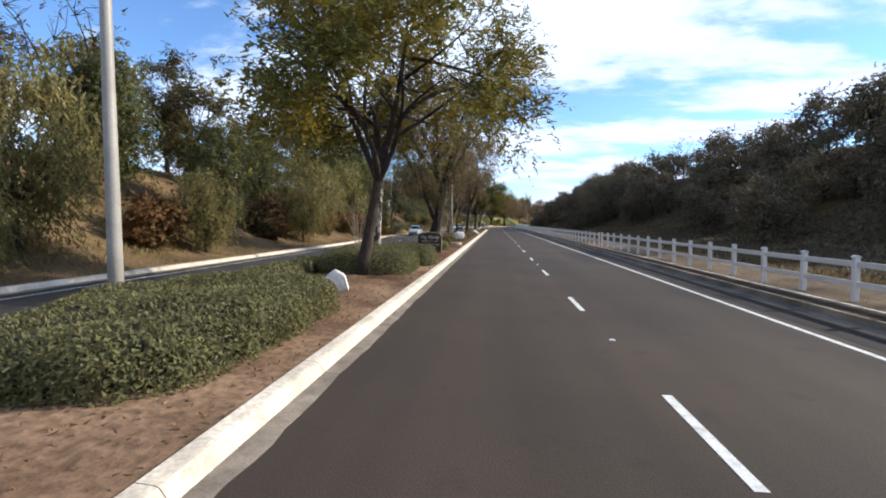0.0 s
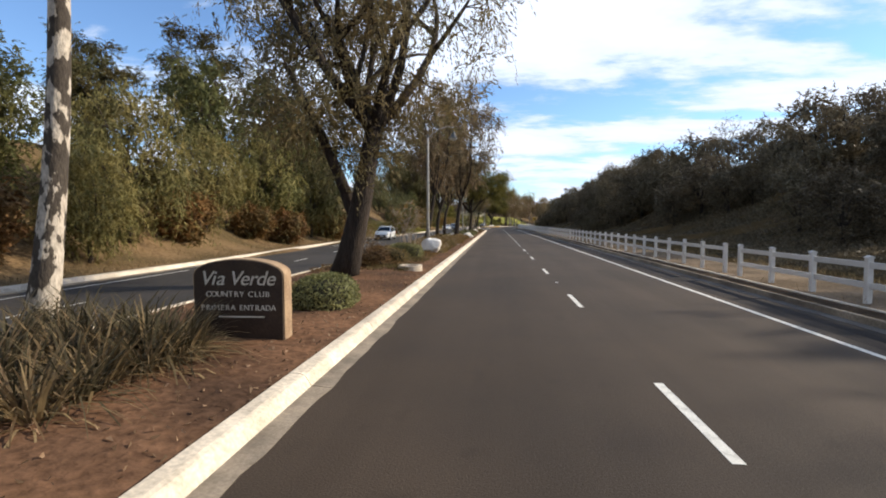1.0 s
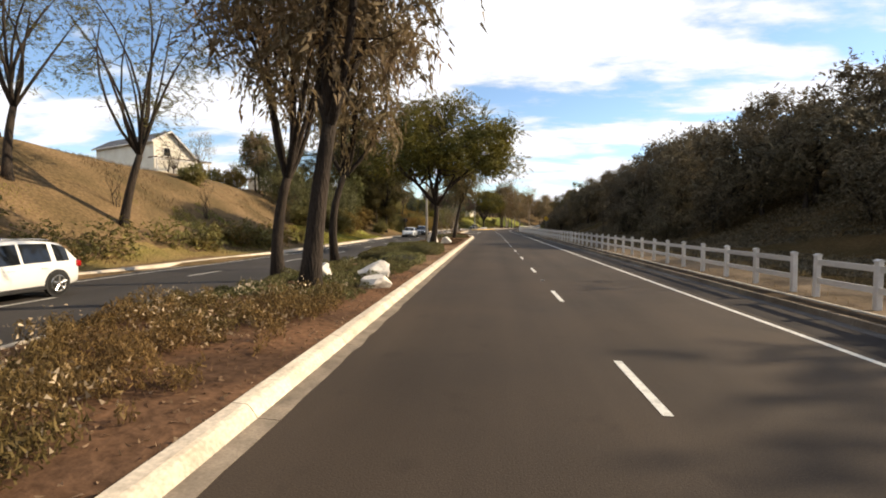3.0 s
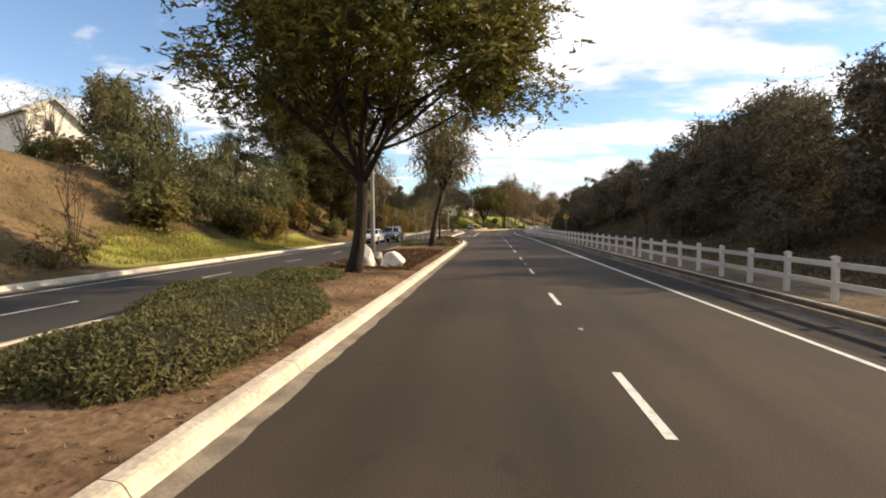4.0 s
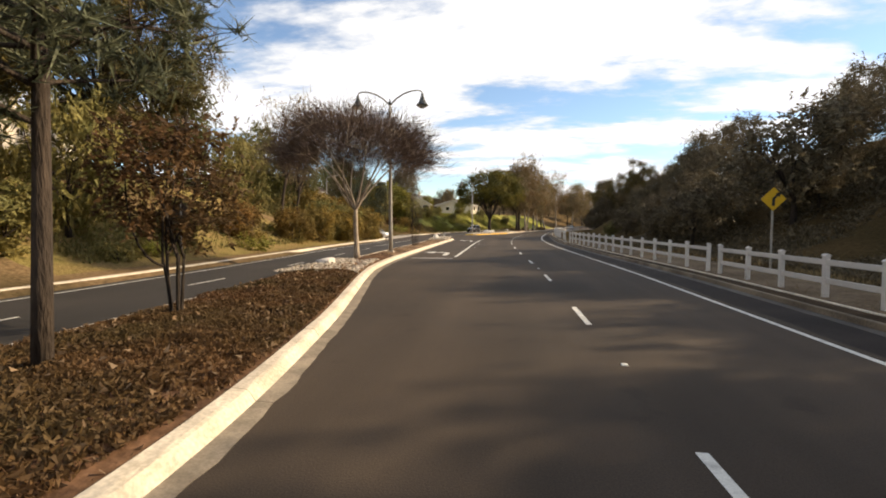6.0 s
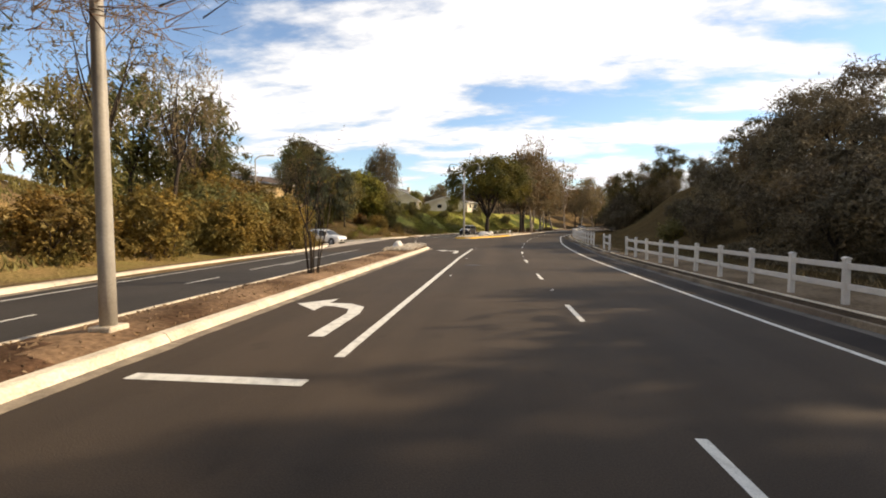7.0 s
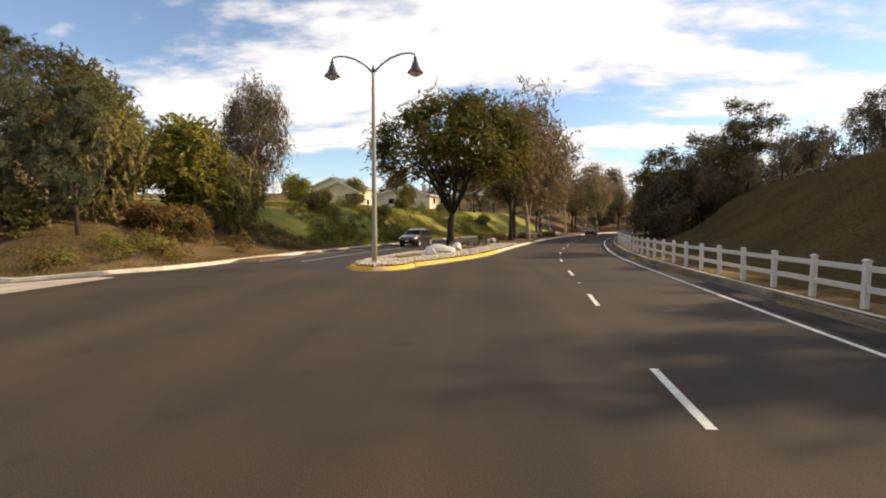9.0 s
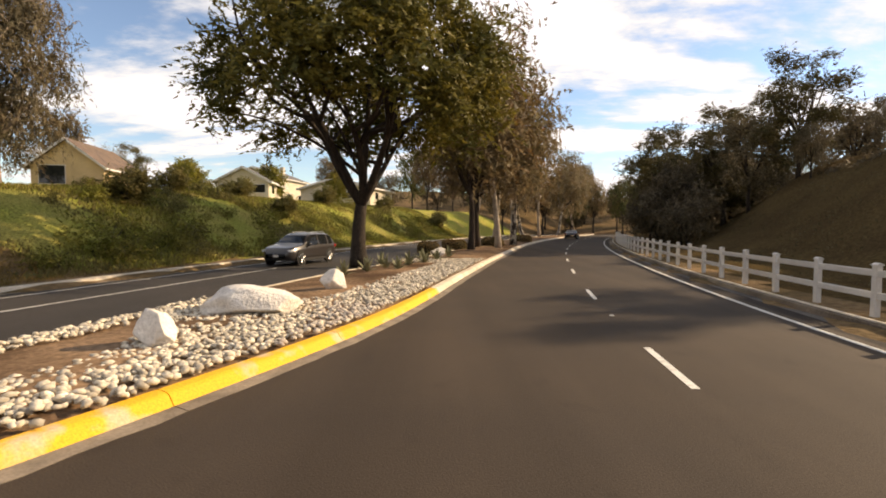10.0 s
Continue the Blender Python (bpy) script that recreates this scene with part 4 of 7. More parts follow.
shrub_e = place(tree("shrub", "bare thin-stemmed shrub beside the boulder", "shrub", 36, BARK_TAN, LEAF["rust"], 2, 5, 0.25, 0.05, 0.15, 0.5,
                     h_fork=1.1, r0=0.026, limbs=14, stems=12, spread=0.2, crown=((0, 0, 2.2), (1.5, 1.4, 1.2)), clusters=110, sub=0.018), -3.6, 53.4)
put(shrub_e, -4.0, 43.2, 50, 0.55, 0.2)
shrub_f = place(tree("shrub", "low dark reddish twiggy shrub on red soil", "shrub", 37, BARK, LEAF["carpet"], 4, 6, 0.22, 0.035, 0.1, 0.5, 0.0,
                     h_fork=0.2, r0=0.012, limbs=14, stems=14, spread=0.2, crown=((0, 0, 0.5), (0.62, 0.6, 0.45)), clusters=110, sub=0.007), -2.6, 40.1)
put(shrub_f, -3.4, 39.5, 80, 0.7, 0.2)
put(shrub_f, -2.9, 41.7, 160, 0.9, 0.2)
put(shrub_b, -4.4, 22.5, 120, 0.62, 0.2)
put(shrub_d, -19.1, 90.0, 70, 0.6, label="bare dark shrub with upright stems on the tan slope")
put(shrub_d, -18.6, 98.0, 130, 0.6, label="bare dark shrub with upright stems on the tan slope")
put(shrub_d, -16.6, 107.0, 30, 0.85, label="bare dark shrub with upright stems on the tan slope")
# the island's trees
place(tree("fern_leaf_tree", "wide fern-leaved tree with dark forked trunk on the stone island", "tree", 41, BARK, LEAF["fern_mid"], 19, 11, 1.05, 0.15, 0.44, 0.42, 0.2, 0.4,
           h_fork=2.9, r0=0.4, limbs=7, split=3, lean=(0.1, 0.2), crown=((0.1, 0.6, 8.2), (7.3, 6.8, 5.7)), clusters=250, hollow=0.5, low=-0.3, gap=-0.06, sub=0.04), 0.0, 240.5)
syc = place(tree("sycamore", "tall sycamore with pale trunk and few rusty leaves", "tree", 42, BARK_TAN, LEAF["rust"], 6, 8, 0.75, 0.13, 0.5, 0.42, 0.4,
                 h_fork=5.5, r0=0.24, limbs=10, lean=(0.6, 0.2), crown=((0.8, 0, 11.5), (4.3, 4.3, 7.0)), clusters=190, sub=0.028, hollow=0.2), 9.6, 266)
syc2 = place(tree("sycamore", "leaning pale-trunked tree with brown-green leaves", "tree", 43, BARK_PALE, LEAF["euc"], 9, 9, 0.9, 0.17, 0.5, 0.42, 0.7,
                  h_fork=4.5, r0=0.26, limbs=8, lean=(1.0, 0.3), crown=((1.4, 0, 9.6), (4.6, 4.4, 6.0)), clusters=160, sub=0.028, hollow=0.2), 6.6, 259)
put(syc, 8.9, 256.5, 130, 1.1, 0.2); put(syc2, 11.2, 263.5, 250, 1.15, 0.2); put(syc, 13.0, 276, 70, 0.95, 0.2); put(syc2, 16.5, 287, 160, 1.0, 0.2); put(syc, 21.5, 299, 220, 1.1, 0.2); put(syc2, 28, 312, 20, 1.1, 0.2); put(syc2, 34, 322, 200, 1.1, 0.2)

# bank and hill trees: a few kinds, each built once and set out many times
GROVE = {
    "olive": tree("pepper_tree", "dense grey-green pepper tree hanging to the ground", "tree", 51, BARK_MID, LEAF["olive"], 8, 8, 0.95, 0.23, 0.5, 0.34, 1.0, h_fork=2.0, r0=0.2, limbs=8, crown=((0, 0, 5.0), (3.5, 3.5, 4.5)), clusters=98, thin=2, hollow=0.3),
    "olive_fine": tree("pepper_tree", "dense grey-green pepper tree hanging to the ground", "tree", 71, BARK_MID, LEAF["olive"], 13, 11, 0.95, 0.135, 0.5, 0.34, 1.0, h_fork=2.0, r0=0.2, limbs=8, crown=((0, 0, 5.0), (3.5, 3.5, 4.5)), clusters=125, hollow=0.3, thin=2),
    "olive_dark": tree("pepper_tree", "dark olive-green pepper tree on the grassy slope", "tree", 73, BARK_MID, LEAF["olive_dark"], 10, 10, 0.85, 0.16, 0.5, 0.36, 0.8, h_fork=2.0, r0=0.2, limbs=9, crown=((0, 0, 5.2), (3.3, 3.3, 4.6)), clusters=105, thin=2, hollow=0.3, gap=-0.05),
    "shag": tree("eucalyptus", "shaggy grey-brown eucalyptus with drooping foliage", "tree", 74, BARK_TAN, LEAF["shag"], 15, 12, 1.15, 0.13, 0.55, 0.36, 1.1, h_fork=3.2, r0=0.3, limbs=10, crown=((0, 0, 8.6), (4.2, 4.2, 7.0)), clusters=230, hollow=0.15),
    "tall_fine": tree("eucalyptus", "tall dark eucalyptus on the bank", "tree", 72, BARK_MID, LEAF["dark"], 14, 11, 1.0, 0.175, 0.55, 0.36, 0.6, h_fork=4.0, r0=0.24, limbs=9, crown=((0, 0, 8.6), (3.9, 3.9, 6.6)), clusters=165, hollow=0.15, thin=2),
    "tall": tree("eucalyptus", "tall dark eucalyptus on the bank", "tree", 52, BARK_MID, LEAF["dark"], 8, 8, 1.0, 0.26, 0.55, 0.34, 0.6, h_fork=4.5, r0=0.24, limbs=9, crown=((0, 0, 9.2), (3.9, 3.9, 6.0)), clusters=108, thin=2, hollow=0.3),
    "conifer": tree("pine", "big dark pine with layered foliage on the bank", "tree", 53, BARK, LEAF["conifer"], 14, 9, 0.7, 0.19, 0.42, 0.24, 0.0, 0.4, h_fork=5.5, r0=0.34, limbs=15, sag=-0.1, crown=((0, 0, 9.9), (4.7, 4.7, 8.3)), clusters=270, thin=3, hollow=0.2, gap=-0.16, lumps=62),
    "open": tree("eucalyptus", "open eucalyptus with bare lower limbs on the slope", "tree", 54, BARK_MID, LEAF["euc"], 5, 7, 0.8, 0.14, 0.5, 0.3, 0.7, h_fork=5.2, r0=0.2, limbs=8, lean=(0.6, 0), crown=((0.8, 0, 10.8), (3.6, 3.6, 4.4)), clusters=85, thin=2),
    "openpine": tree("pine", "open pine with bare dark leaning trunk on the slope", "tree", 75, BARK, LEAF["olive_dark"], 8, 9, 0.8, 0.12, 0.4, 0.22, 0.2, 0.3, h_fork=4.2, r0=0.25, limbs=12, lean=(0.9, 0.2), crown=((1.0, 0, 10.2), (3.8, 3.8, 4.6)), clusters=85, thin=2, lumps=24, sub=0.03),
    "round": tree("broadleaf_tree", "round green broadleaf tree", "tree", 55, BARK_MID, LEAF["bright"], 8, 9, 0.8, 0.22, 0.45, 0.45, 0.15, h_fork=2.0, r0=0.2, limbs=8, crown=((0, 0, 4.9), (3.1, 3.1, 3.7)), clusters=115, thin=2, hollow=0.3),
    "grey": tree("eucalyptus", "rounded grey-brown eucalyptus above the slope", "tree", 56, BARK_MID, LEAF["euc"], 8, 9, 0.85, 0.21, 0.5, 0.36, 0.5, h_fork=4.0, r0=0.25, limbs=8, crown=((0, 0, 9.0), (3.3, 3.3, 4.6)), clusters=125, thin=2, hollow=0.25),
    "bush": tree("bush", "dense rust-tinged bush at the foot of the bank", "bush", 57, BARK_MID, LEAF["rust"], 9, 8, 0.5, 0.14, 0.3, 0.45, 0.1, h_fork=0.5, r0=0.05, limbs=7, stems=4, spread=0.2, crown=((0, 0, 1.6), (2.0, 2.0, 1.7)), clusters=90, thin=2, sub=0.015, hollow=0.4),
    "goldbush": tree("bush", "dense olive-gold bush at the side street corner", "bush", 62, BARK_MID, LEAF["gold"], 10, 9, 0.45, 0.1, 0.26, 0.45, 0.1, h_fork=0.5, r0=0.05, limbs=7, stems=4, spread=0.2, crown=((0, 0, 1.6), (2.0, 2.0, 1.7)), clusters=110, thin=3, sub=0.015, hollow=0.5),
    "tuft": tree("bush", "low ragged green bush on the slope", "bush", 63, BARK_MID, LEAF["grass"], 7, 7, 0.35, 0.085, 0.22, 0.4, 0.0, h_fork=0.2, r0=0.02, limbs=4, stems=3, spread=0.15, crown=((0, 0, 0.5), (1.1, 1.1, 0.6)), clusters=24, thin=8, sub=0.01, hollow=0.4),
    "tuft_dark": tree("bush", "low ragged olive bush on the slope", "bush", 64, BARK_MID, LEAF["olive"], 7, 7, 0.35, 0.085, 0.22, 0.4, 0.0, h_fork=0.2, r0=0.02, limbs=4, stems=3, spread=0.15, crown=((0, 0, 0.6), (1.0, 1.0, 0.7)), clusters=24, thin=8, sub=0.01, hollow=0.4),
    "tuft_gold": tree("bush", "low ragged golden-brown bush on the slope", "bush", 65, BARK_MID, LEAF["gold"], 7, 7, 0.35, 0.085, 0.22, 0.4, 0.0, h_fork=0.2, r0=0.02, limbs=4, stems=3, spread=0.15, crown=((0, 0, 0.55), (1.1, 1.1, 0.65)), clusters=24, thin=8, sub=0.01, hollow=0.4),
    "greenbush": tree("bush", "rounded olive-green bush on the bank", "bush", 58, BARK_MID, LEAF["olive"], 9, 8, 0.5, 0.14, 0.3, 0.45, 0.1, h_fork=0.5, r0=0.05, limbs=7, stems=4, spread=0.2, crown=((0, 0, 1.5), (1.9, 1.9, 1.6)), clusters=90, thin=2, sub=0.015, hollow=0.4),
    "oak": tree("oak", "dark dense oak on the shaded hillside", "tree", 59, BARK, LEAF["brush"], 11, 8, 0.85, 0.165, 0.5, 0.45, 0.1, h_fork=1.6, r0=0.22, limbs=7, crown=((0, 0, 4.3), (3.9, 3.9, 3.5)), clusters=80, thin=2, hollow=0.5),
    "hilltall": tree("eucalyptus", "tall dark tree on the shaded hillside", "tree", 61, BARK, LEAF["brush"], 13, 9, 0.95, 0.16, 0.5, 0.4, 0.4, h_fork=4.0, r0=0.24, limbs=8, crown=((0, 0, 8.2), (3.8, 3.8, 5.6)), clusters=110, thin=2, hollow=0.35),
    "bareoak": tree("bare_tree", "leafless grey tree on the hillside crest", "tree", 60, BARK_MID, LEAF["brush"], 1, 4, 0.6, 0.12, 0.5, 0.3, h_fork=2.5, r0=0.14, limbs=9, crown=((0, 0, 6.0), (2.8, 2.8, 3.2)), clusters=110, sub=0.025),
}
def set_out(*spots):
    """Copies of the grove's kinds: kind, x, y, turn, scale."""
    for kind, x, y, turn, k in spots:
        put(GROVE[kind], x, y, turn, k)


# south of the entrance and along the first bank
set_out(("tall", -26, -6, 0, 0.7), ("olive_fine", -15.5, -4, 0, 0.7), ("tall_fine", -16.5, 0, 140, 0.58), ("tall", -21, 1, 40, 0.62), ("olive_fine", -15.2, 6, 80, 0.76),
        ("olive", -24.5, 8, 0, 0.88), ("bush", -14.6, 10.5, 0, 0.6), ("tall_fine", -18, 11, 10, 0.66), ("olive_fine", -13.6, 12, 30, 0.48), ("olive_fine", -15.6, 16, 200, 0.76),
        ("conifer", -22, 20, 0, 0.42), ("bareoak", -19.5, 22, 0, 1.15), ("bush", -15.0, 22.5, 60, 0.8), ("tall_fine", -18.5, 24, 70, 0.6), ("olive_fine", -13.8, 25, 100, 0.496))
set_out(("olive", -24, 28, 0, 0.88), ("tall_fine", -15.4, 29, 120, 0.52), ("conifer", -20, 33, 90, 0.55), ("bush", -15.2, 35, 200, 0.9), ("tall_fine", -17.6, 38, 160, 0.48),
        ("olive_fine", -14.0, 39, 160, 0.52), ("conifer", -27, 40, 0, 0.58), ("olive_fine", -15.6, 43, 20, 0.8))
# bank below the first houses
set_out(("conifer", -21, 47, 40, 0.46), ("bush", -15.4, 47, 90, 0.9), ("olive_fine", -16.4, 50.5, 250, 0.7), ("tall", -26, 52, 0, 0.55), ("tall", -19.5, 55, 300, 0.72),
        ("bush", -15.8, 55, 10, 0.75), ("bush", -14.6, 58, 0, 0.8), ("olive_fine", -17.4, 59.5, 10, 0.855), ("tall_fine", -16.6, 61.5, 0, 0.56), ("conifer", -24, 62, 10, 0.765),
        ("bush", -16.3, 63, 70, 0.7), ("tall", -19, 66, 220, 0.945), ("olive_fine", -15.6, 66, 0, 0.9), ("olive_fine", -17.5, 69.5, 300, 0.675))
set_out(("bush", -14.9, 69.5, 0, 0.85), ("tall_fine", -17.6, 72.0, 0, 0.765), ("olive", -23, 72, 90, 0.81), ("greenbush", -16.5, 73.5, 0, 0.8), ("bush", -15.2, 75.5, 0, 0.7),
        ("olive", -19.5, 76, 0, 0.8), ("openpine", -22.5, 78, 0, 0.95), ("greenbush", -18.3, 81, 100, 0.7), ("openpine", -21.5, 86, 100, 0.9), ("openpine", -17.5, 88.5, 20, 1),
        ("openpine", -26.5, 90, 220, 0.9), ("greenbush", -23.5, 104, 30, 0.6))
# grassy slope and pine bank
set_out(("olive_dark", -18.4, 115, 10, 0.48), ("greenbush", -17.6, 114, 30, 0.9), ("olive_dark", -21.5, 117, 30, 0.75), ("olive_dark", -17.8, 118, 80, 0.55),
        ("grey", -25.5, 120, 0, 0.55), ("greenbush", -16.2, 121, 0, 0.9), ("olive_dark", -22.5, 121, 150, 0.7), ("tall", -26.5, 121, 0, 0.5), ("olive_dark", -19.2, 123.5, 130, 0.66),
        ("goldbush", -15.6, 124, 30, 0.8), ("greenbush", -16.5, 126.5, 10, 0.7), ("olive_dark", -17.6, 126.5, 220, 0.6), ("olive_dark", -18.0, 130, 250, 0.62))
# before the gabled house
set_out(("open", -38.5, 128, 40, 0.52), ("bareoak", -43.5, 130, 0, 0.85), ("bareoak", -46.5, 133, 70, 0.75), ("greenbush", -32.2, 121, 0, 0.7), ("goldbush", -29.3, 121, 40, 0.7), ("olive_dark", -34.5, 131, 20, 0.4))
set_out(("goldbush", -16.5, 133, 60, 1), ("tall", -18.5, 135, 30, 0.5), ("greenbush", -14.8, 138, 10, 0.6), ("conifer", -19.5, 139, 0, 0.95), ("conifer", -27, 140, 40, 0.45),
        ("conifer", -14.8, 142.0, 40, 0.75), ("conifer", -17.5, 145.5, 120, 1.05), ("conifer", -23, 148, 240, 1.1), ("greenbush", -15.5, 148, 80, 0.8), ("olive", -16.5, 152, 0, 0.7),
        ("conifer", -19.0, 156.5, 60, 0.95), ("greenbush", -15.5, 158, 80, 0.8), ("tall", -27, 158, 40, 1), ("conifer", -22.8, 165, 60, 0.72))
set_out(("bush", -16, 165, 80, 0.8))
# side street corner
set_out(("open", -24, 170, 0, 0.9), ("goldbush", -14.9, 171.5, 20, 0.85), ("olive", -21, 172, 60, 0.66), ("goldbush", -14.6, 176.5, 90, 1), ("open", -18.8, 177.5, 30, 0.85),
        ("tall", -30, 178, 0, 0.9), ("goldbush", -13.9, 181.5, 170, 1.0), ("olive", -26, 183, 0, 0.9), ("greenbush", -14.6, 183.6, 60, 1.1), ("greenbush", -17.5, 184.5, 70, 1.1),
        ("goldbush", -13.0, 184.6, 50, 0.7), ("open", -21.5, 187, 30, 0.85), ("goldbush", -13.5, 187.6, 100, 1.1), ("goldbush", -14.8, 189.4, 10, 1.1))
set_out(("goldbush", -17.4, 189.6, 10, 1.3), ("goldbush", -13.2, 190.4, 150, 0.5), ("open", -23.5, 191.5, 50, 0.7), ("goldbush", -20.5, 190.5, 50, 1.3), ("goldbush", -15.5, 191.9, 80, 0.75), ("tall", -29, 192, 20, 0.85),
        ("tuft_gold", -13.6, 193.2, 0, 0.9), ("tuft_gold", -14.6, 195.4, 90, 0.9), ("tall", -25, 195.5, 0, 0.8), ("tuft_gold", -17.2, 195.6, 0, 1.2), ("tuft_dark", -16.2, 197.2, 0, 0.9),
        ("greenbush", -21.8, 197.6, 310, 0.7), ("olive", -30, 202.0, 50, 0.85), ("round", -42, 203, 0, 0.8), ("bush", -27.5, 205, 90, 1.1))
set_out(("olive", -37, 206.5, 0, 1), ("olive", -46, 210, 0, 1))
# north of the side street
set_out(("tall", -54, 212, 0, 1), ("greenbush", -23.5, 221.5, 0, 0.8), ("greenbush", -31.5, 223.5, 60, 1.1), ("olive", -39.0, 224.2, 100, 0.85), ("olive", -21.0, 224.2, 40, 0.8),
        ("olive", -29.6, 224.4, 100, 0.5), ("olive", -33.8, 225.5, 0, 0.55), ("goldbush", -16.2, 225.5, 10, 0.7), ("bush", -19, 225.5, 0, 0.5), ("greenbush", -34, 226, 0, 1.2),
        ("olive", -42, 226.5, 140, 0.95), ("greenbush", -22.5, 226.5, 0, 0.7), ("open", -31.5, 227, 100, 0.6), ("conifer", -26.5, 227, 40, 0.62))
set_out(("conifer", -42, 228, 90, 0.8), ("olive", -38.5, 228.5, 60, 0.5), ("greenbush", -37.5, 229, 0, 1.2), ("olive", -48, 229.5, 180, 1), ("round", -18.3, 229.6, 40, 0.85),
        ("round", -46, 230, 0, 1), ("round", -25.5, 230, 80, 0.9), ("olive", -15.8, 231.5, 140, 0.62), ("greenbush", -41.5, 232, 90, 1.3), ("conifer", -30.5, 232, 0, 0.72),
        ("round", -21.5, 233.5, 200, 0.85), ("olive", -55, 233.5, 220, 1.1), ("greenbush", -17.5, 236, 0, 0.8), ("round", -29, 237.5, 0, 0.95))
set_out(("tall", -34, 238, 30, 0.9), ("greenbush", -19.5, 239, 90, 0.8), ("olive", -24.5, 240.5, 0, 0.85), ("shag", -20.2, 243.5, 90, 0.84), ("tall", -38, 246, 0, 0.9),
        ("greenbush", -15.2, 247, 0, 0.7), ("olive", -60, 250, 90, 1.2), ("greenbush", -16.5, 254, 0, 0.6))
# far end of the valley
set_out(("tall", -48, 262, 30, 0.8), ("greenbush", -14.5, 262, 0, 0.6), ("greenbush", -10.5, 262, 0, 0.6), ("open", -49.5, 296, 70, 0.62), ("greenbush", -21, 268, 0, 0.6), ("greenbush", -39.2, 276, 0, 0.7), ("greenbush", -36.4, 276.5, 0, 0.62),
        ("conifer", -48.4, 300, 0, 0.55), ("greenbush", -10, 276, 0, 0.7), ("round", -29, 281, 30, 0.6), ("grey", -48, 284, 0, 0.9), ("round", -10.5, 286, 70, 0.55),
        ("greenbush", -4, 288, 0, 0.7), ("round", -34, 290, 0, 0.75), ("round", -22, 292, 30, 0.7), ("greenbush", 4, 297, 60, 0.8))
set_out(("grey", -16, 306, 0, 0.7), ("grey", 2, 309, 0, 0.9), ("grey", 18, 320, 0, 1), ("tall", 12, 330, 0, 0.9), ("tall", -2, 330, 0, 1),
        ("grey", 30, 335, 0, 1.1), ("tall", 38, 338, 0, 1.1), ("tall", 52, 340, 0, 1), ("oak", -40, 340, 30, 1.2), ("grey", 8, 342, 30, 0.9),
        ("oak", 60, 344, 0, 1.2), ("grey", 46, 345, 0, 1.1), ("oak", -24, 345, 20, 1.3), ("oak", 20, 346, 10, 1))
set_out(("oak", -10, 348, 0, 1.3), ("grey", 34, 350, 120, 1), ("grey", 55, 352, 60, 1), ("tall", 24, 352, 20, 1), ("oak", 42, 352, 70, 1),
        ("oak", 4, 352, 50, 1.3), ("oak", 72, 356, 70, 1.2), ("oak", 30, 358, 10, 1.2), ("tall", 66, 362, 0, 1), ("oak", 14, 362, 90, 1.4),
        ("oak", 84, 362, 30, 1.3), ("oak", 50, 366, 0, 1.4), ("oak", 40, 372, 200, 1.4), ("oak", 24, 374, 140, 1.4))
set_out(("oak", 66, 376, 30, 1.5), ("grey", 55, 384, 0, 1.3))
put(GROVE["grey"], 7.3, 258.5, 40, 1.3, 0.2, label="tall grey-green eucalyptus among the island trees")
put(GROVE["grey"], 6.4, 253.5, 160, 1.05, 0.2, label="tall grey-green eucalyptus among the island trees")
# dark oaks low on the shaded hillside before the bare slope
set_out(("oak", 18.5, 175, 0, 0.7), ("oak", 22, 178, 70, 0.68), ("oak", 18.8, 182.5, 200, 0.58), ("oak", 22.5, 186, 20, 0.58), ("oak", 20.0, 190, 110, 0.46), ("oak", 17.6, 178.5, 310, 0.5), ("oak", 24.5, 192, 30, 0.5),
        ("oak", 19.3, 197, 20, 0.46), ("oak", 22, 200.5, 80, 0.52), ("oak", 25, 196, 140, 0.56), ("oak", 27, 202, 200, 0.56), ("oak", 24, 205.5, 260, 0.46), ("oak", 29, 197, 320, 0.62),
        ("oak", 17.6, 192.5, 50, 0.4), ("oak", 26.5, 189, 110, 0.55), ("oak", 30, 205, 170, 0.6), ("oak", 20, 203.8, 230, 0.38), ("greenbush", 17.5, 199, 0, 0.6), ("greenbush", 21.5, 208, 60, 0.6))
rng = np.random.default_rng(76)
for i in range(46):
    y = rng.uniform(237, 296)
    put(GROVE["tuft" if i % 3 else "tuft_dark"], float(x_far(y)) - rng.uniform(2.2, 13), y, rng.uniform(0, 360), rng.uniform(0.5, 1.25))
for i in range(20):
    y = rng.uniform(149, 184)
    put(GROVE[("tuft_gold", "tuft", "tuft_dark")[i % 3]], float(x_far(y)) - rng.uniform(2.4, 8.5), y, rng.uniform(0, 360), rng.uniform(0.5, 1.1))
for i in range(26):
    y = rng.uniform(70, 104)
    put(GROVE[("tuft_gold", "tuft_dark")[i % 2]], float(x_far(y)) - rng.uniform(2.0, 4.8 if y > 76 else 9), y, rng.uniform(0, 360), rng.uniform(0.6, 1.3))
for i in range(16):
    y = rng.uniform(216.5, 236)
    put(GROVE["tuft_gold" if i % 3 else "tuft"], float(x_far(y)) - rng.uniform(2.4, 8), y, rng.uniform(0, 360), rng.uniform(0.4, 0.9))
rng = np.random.default_rng(77)
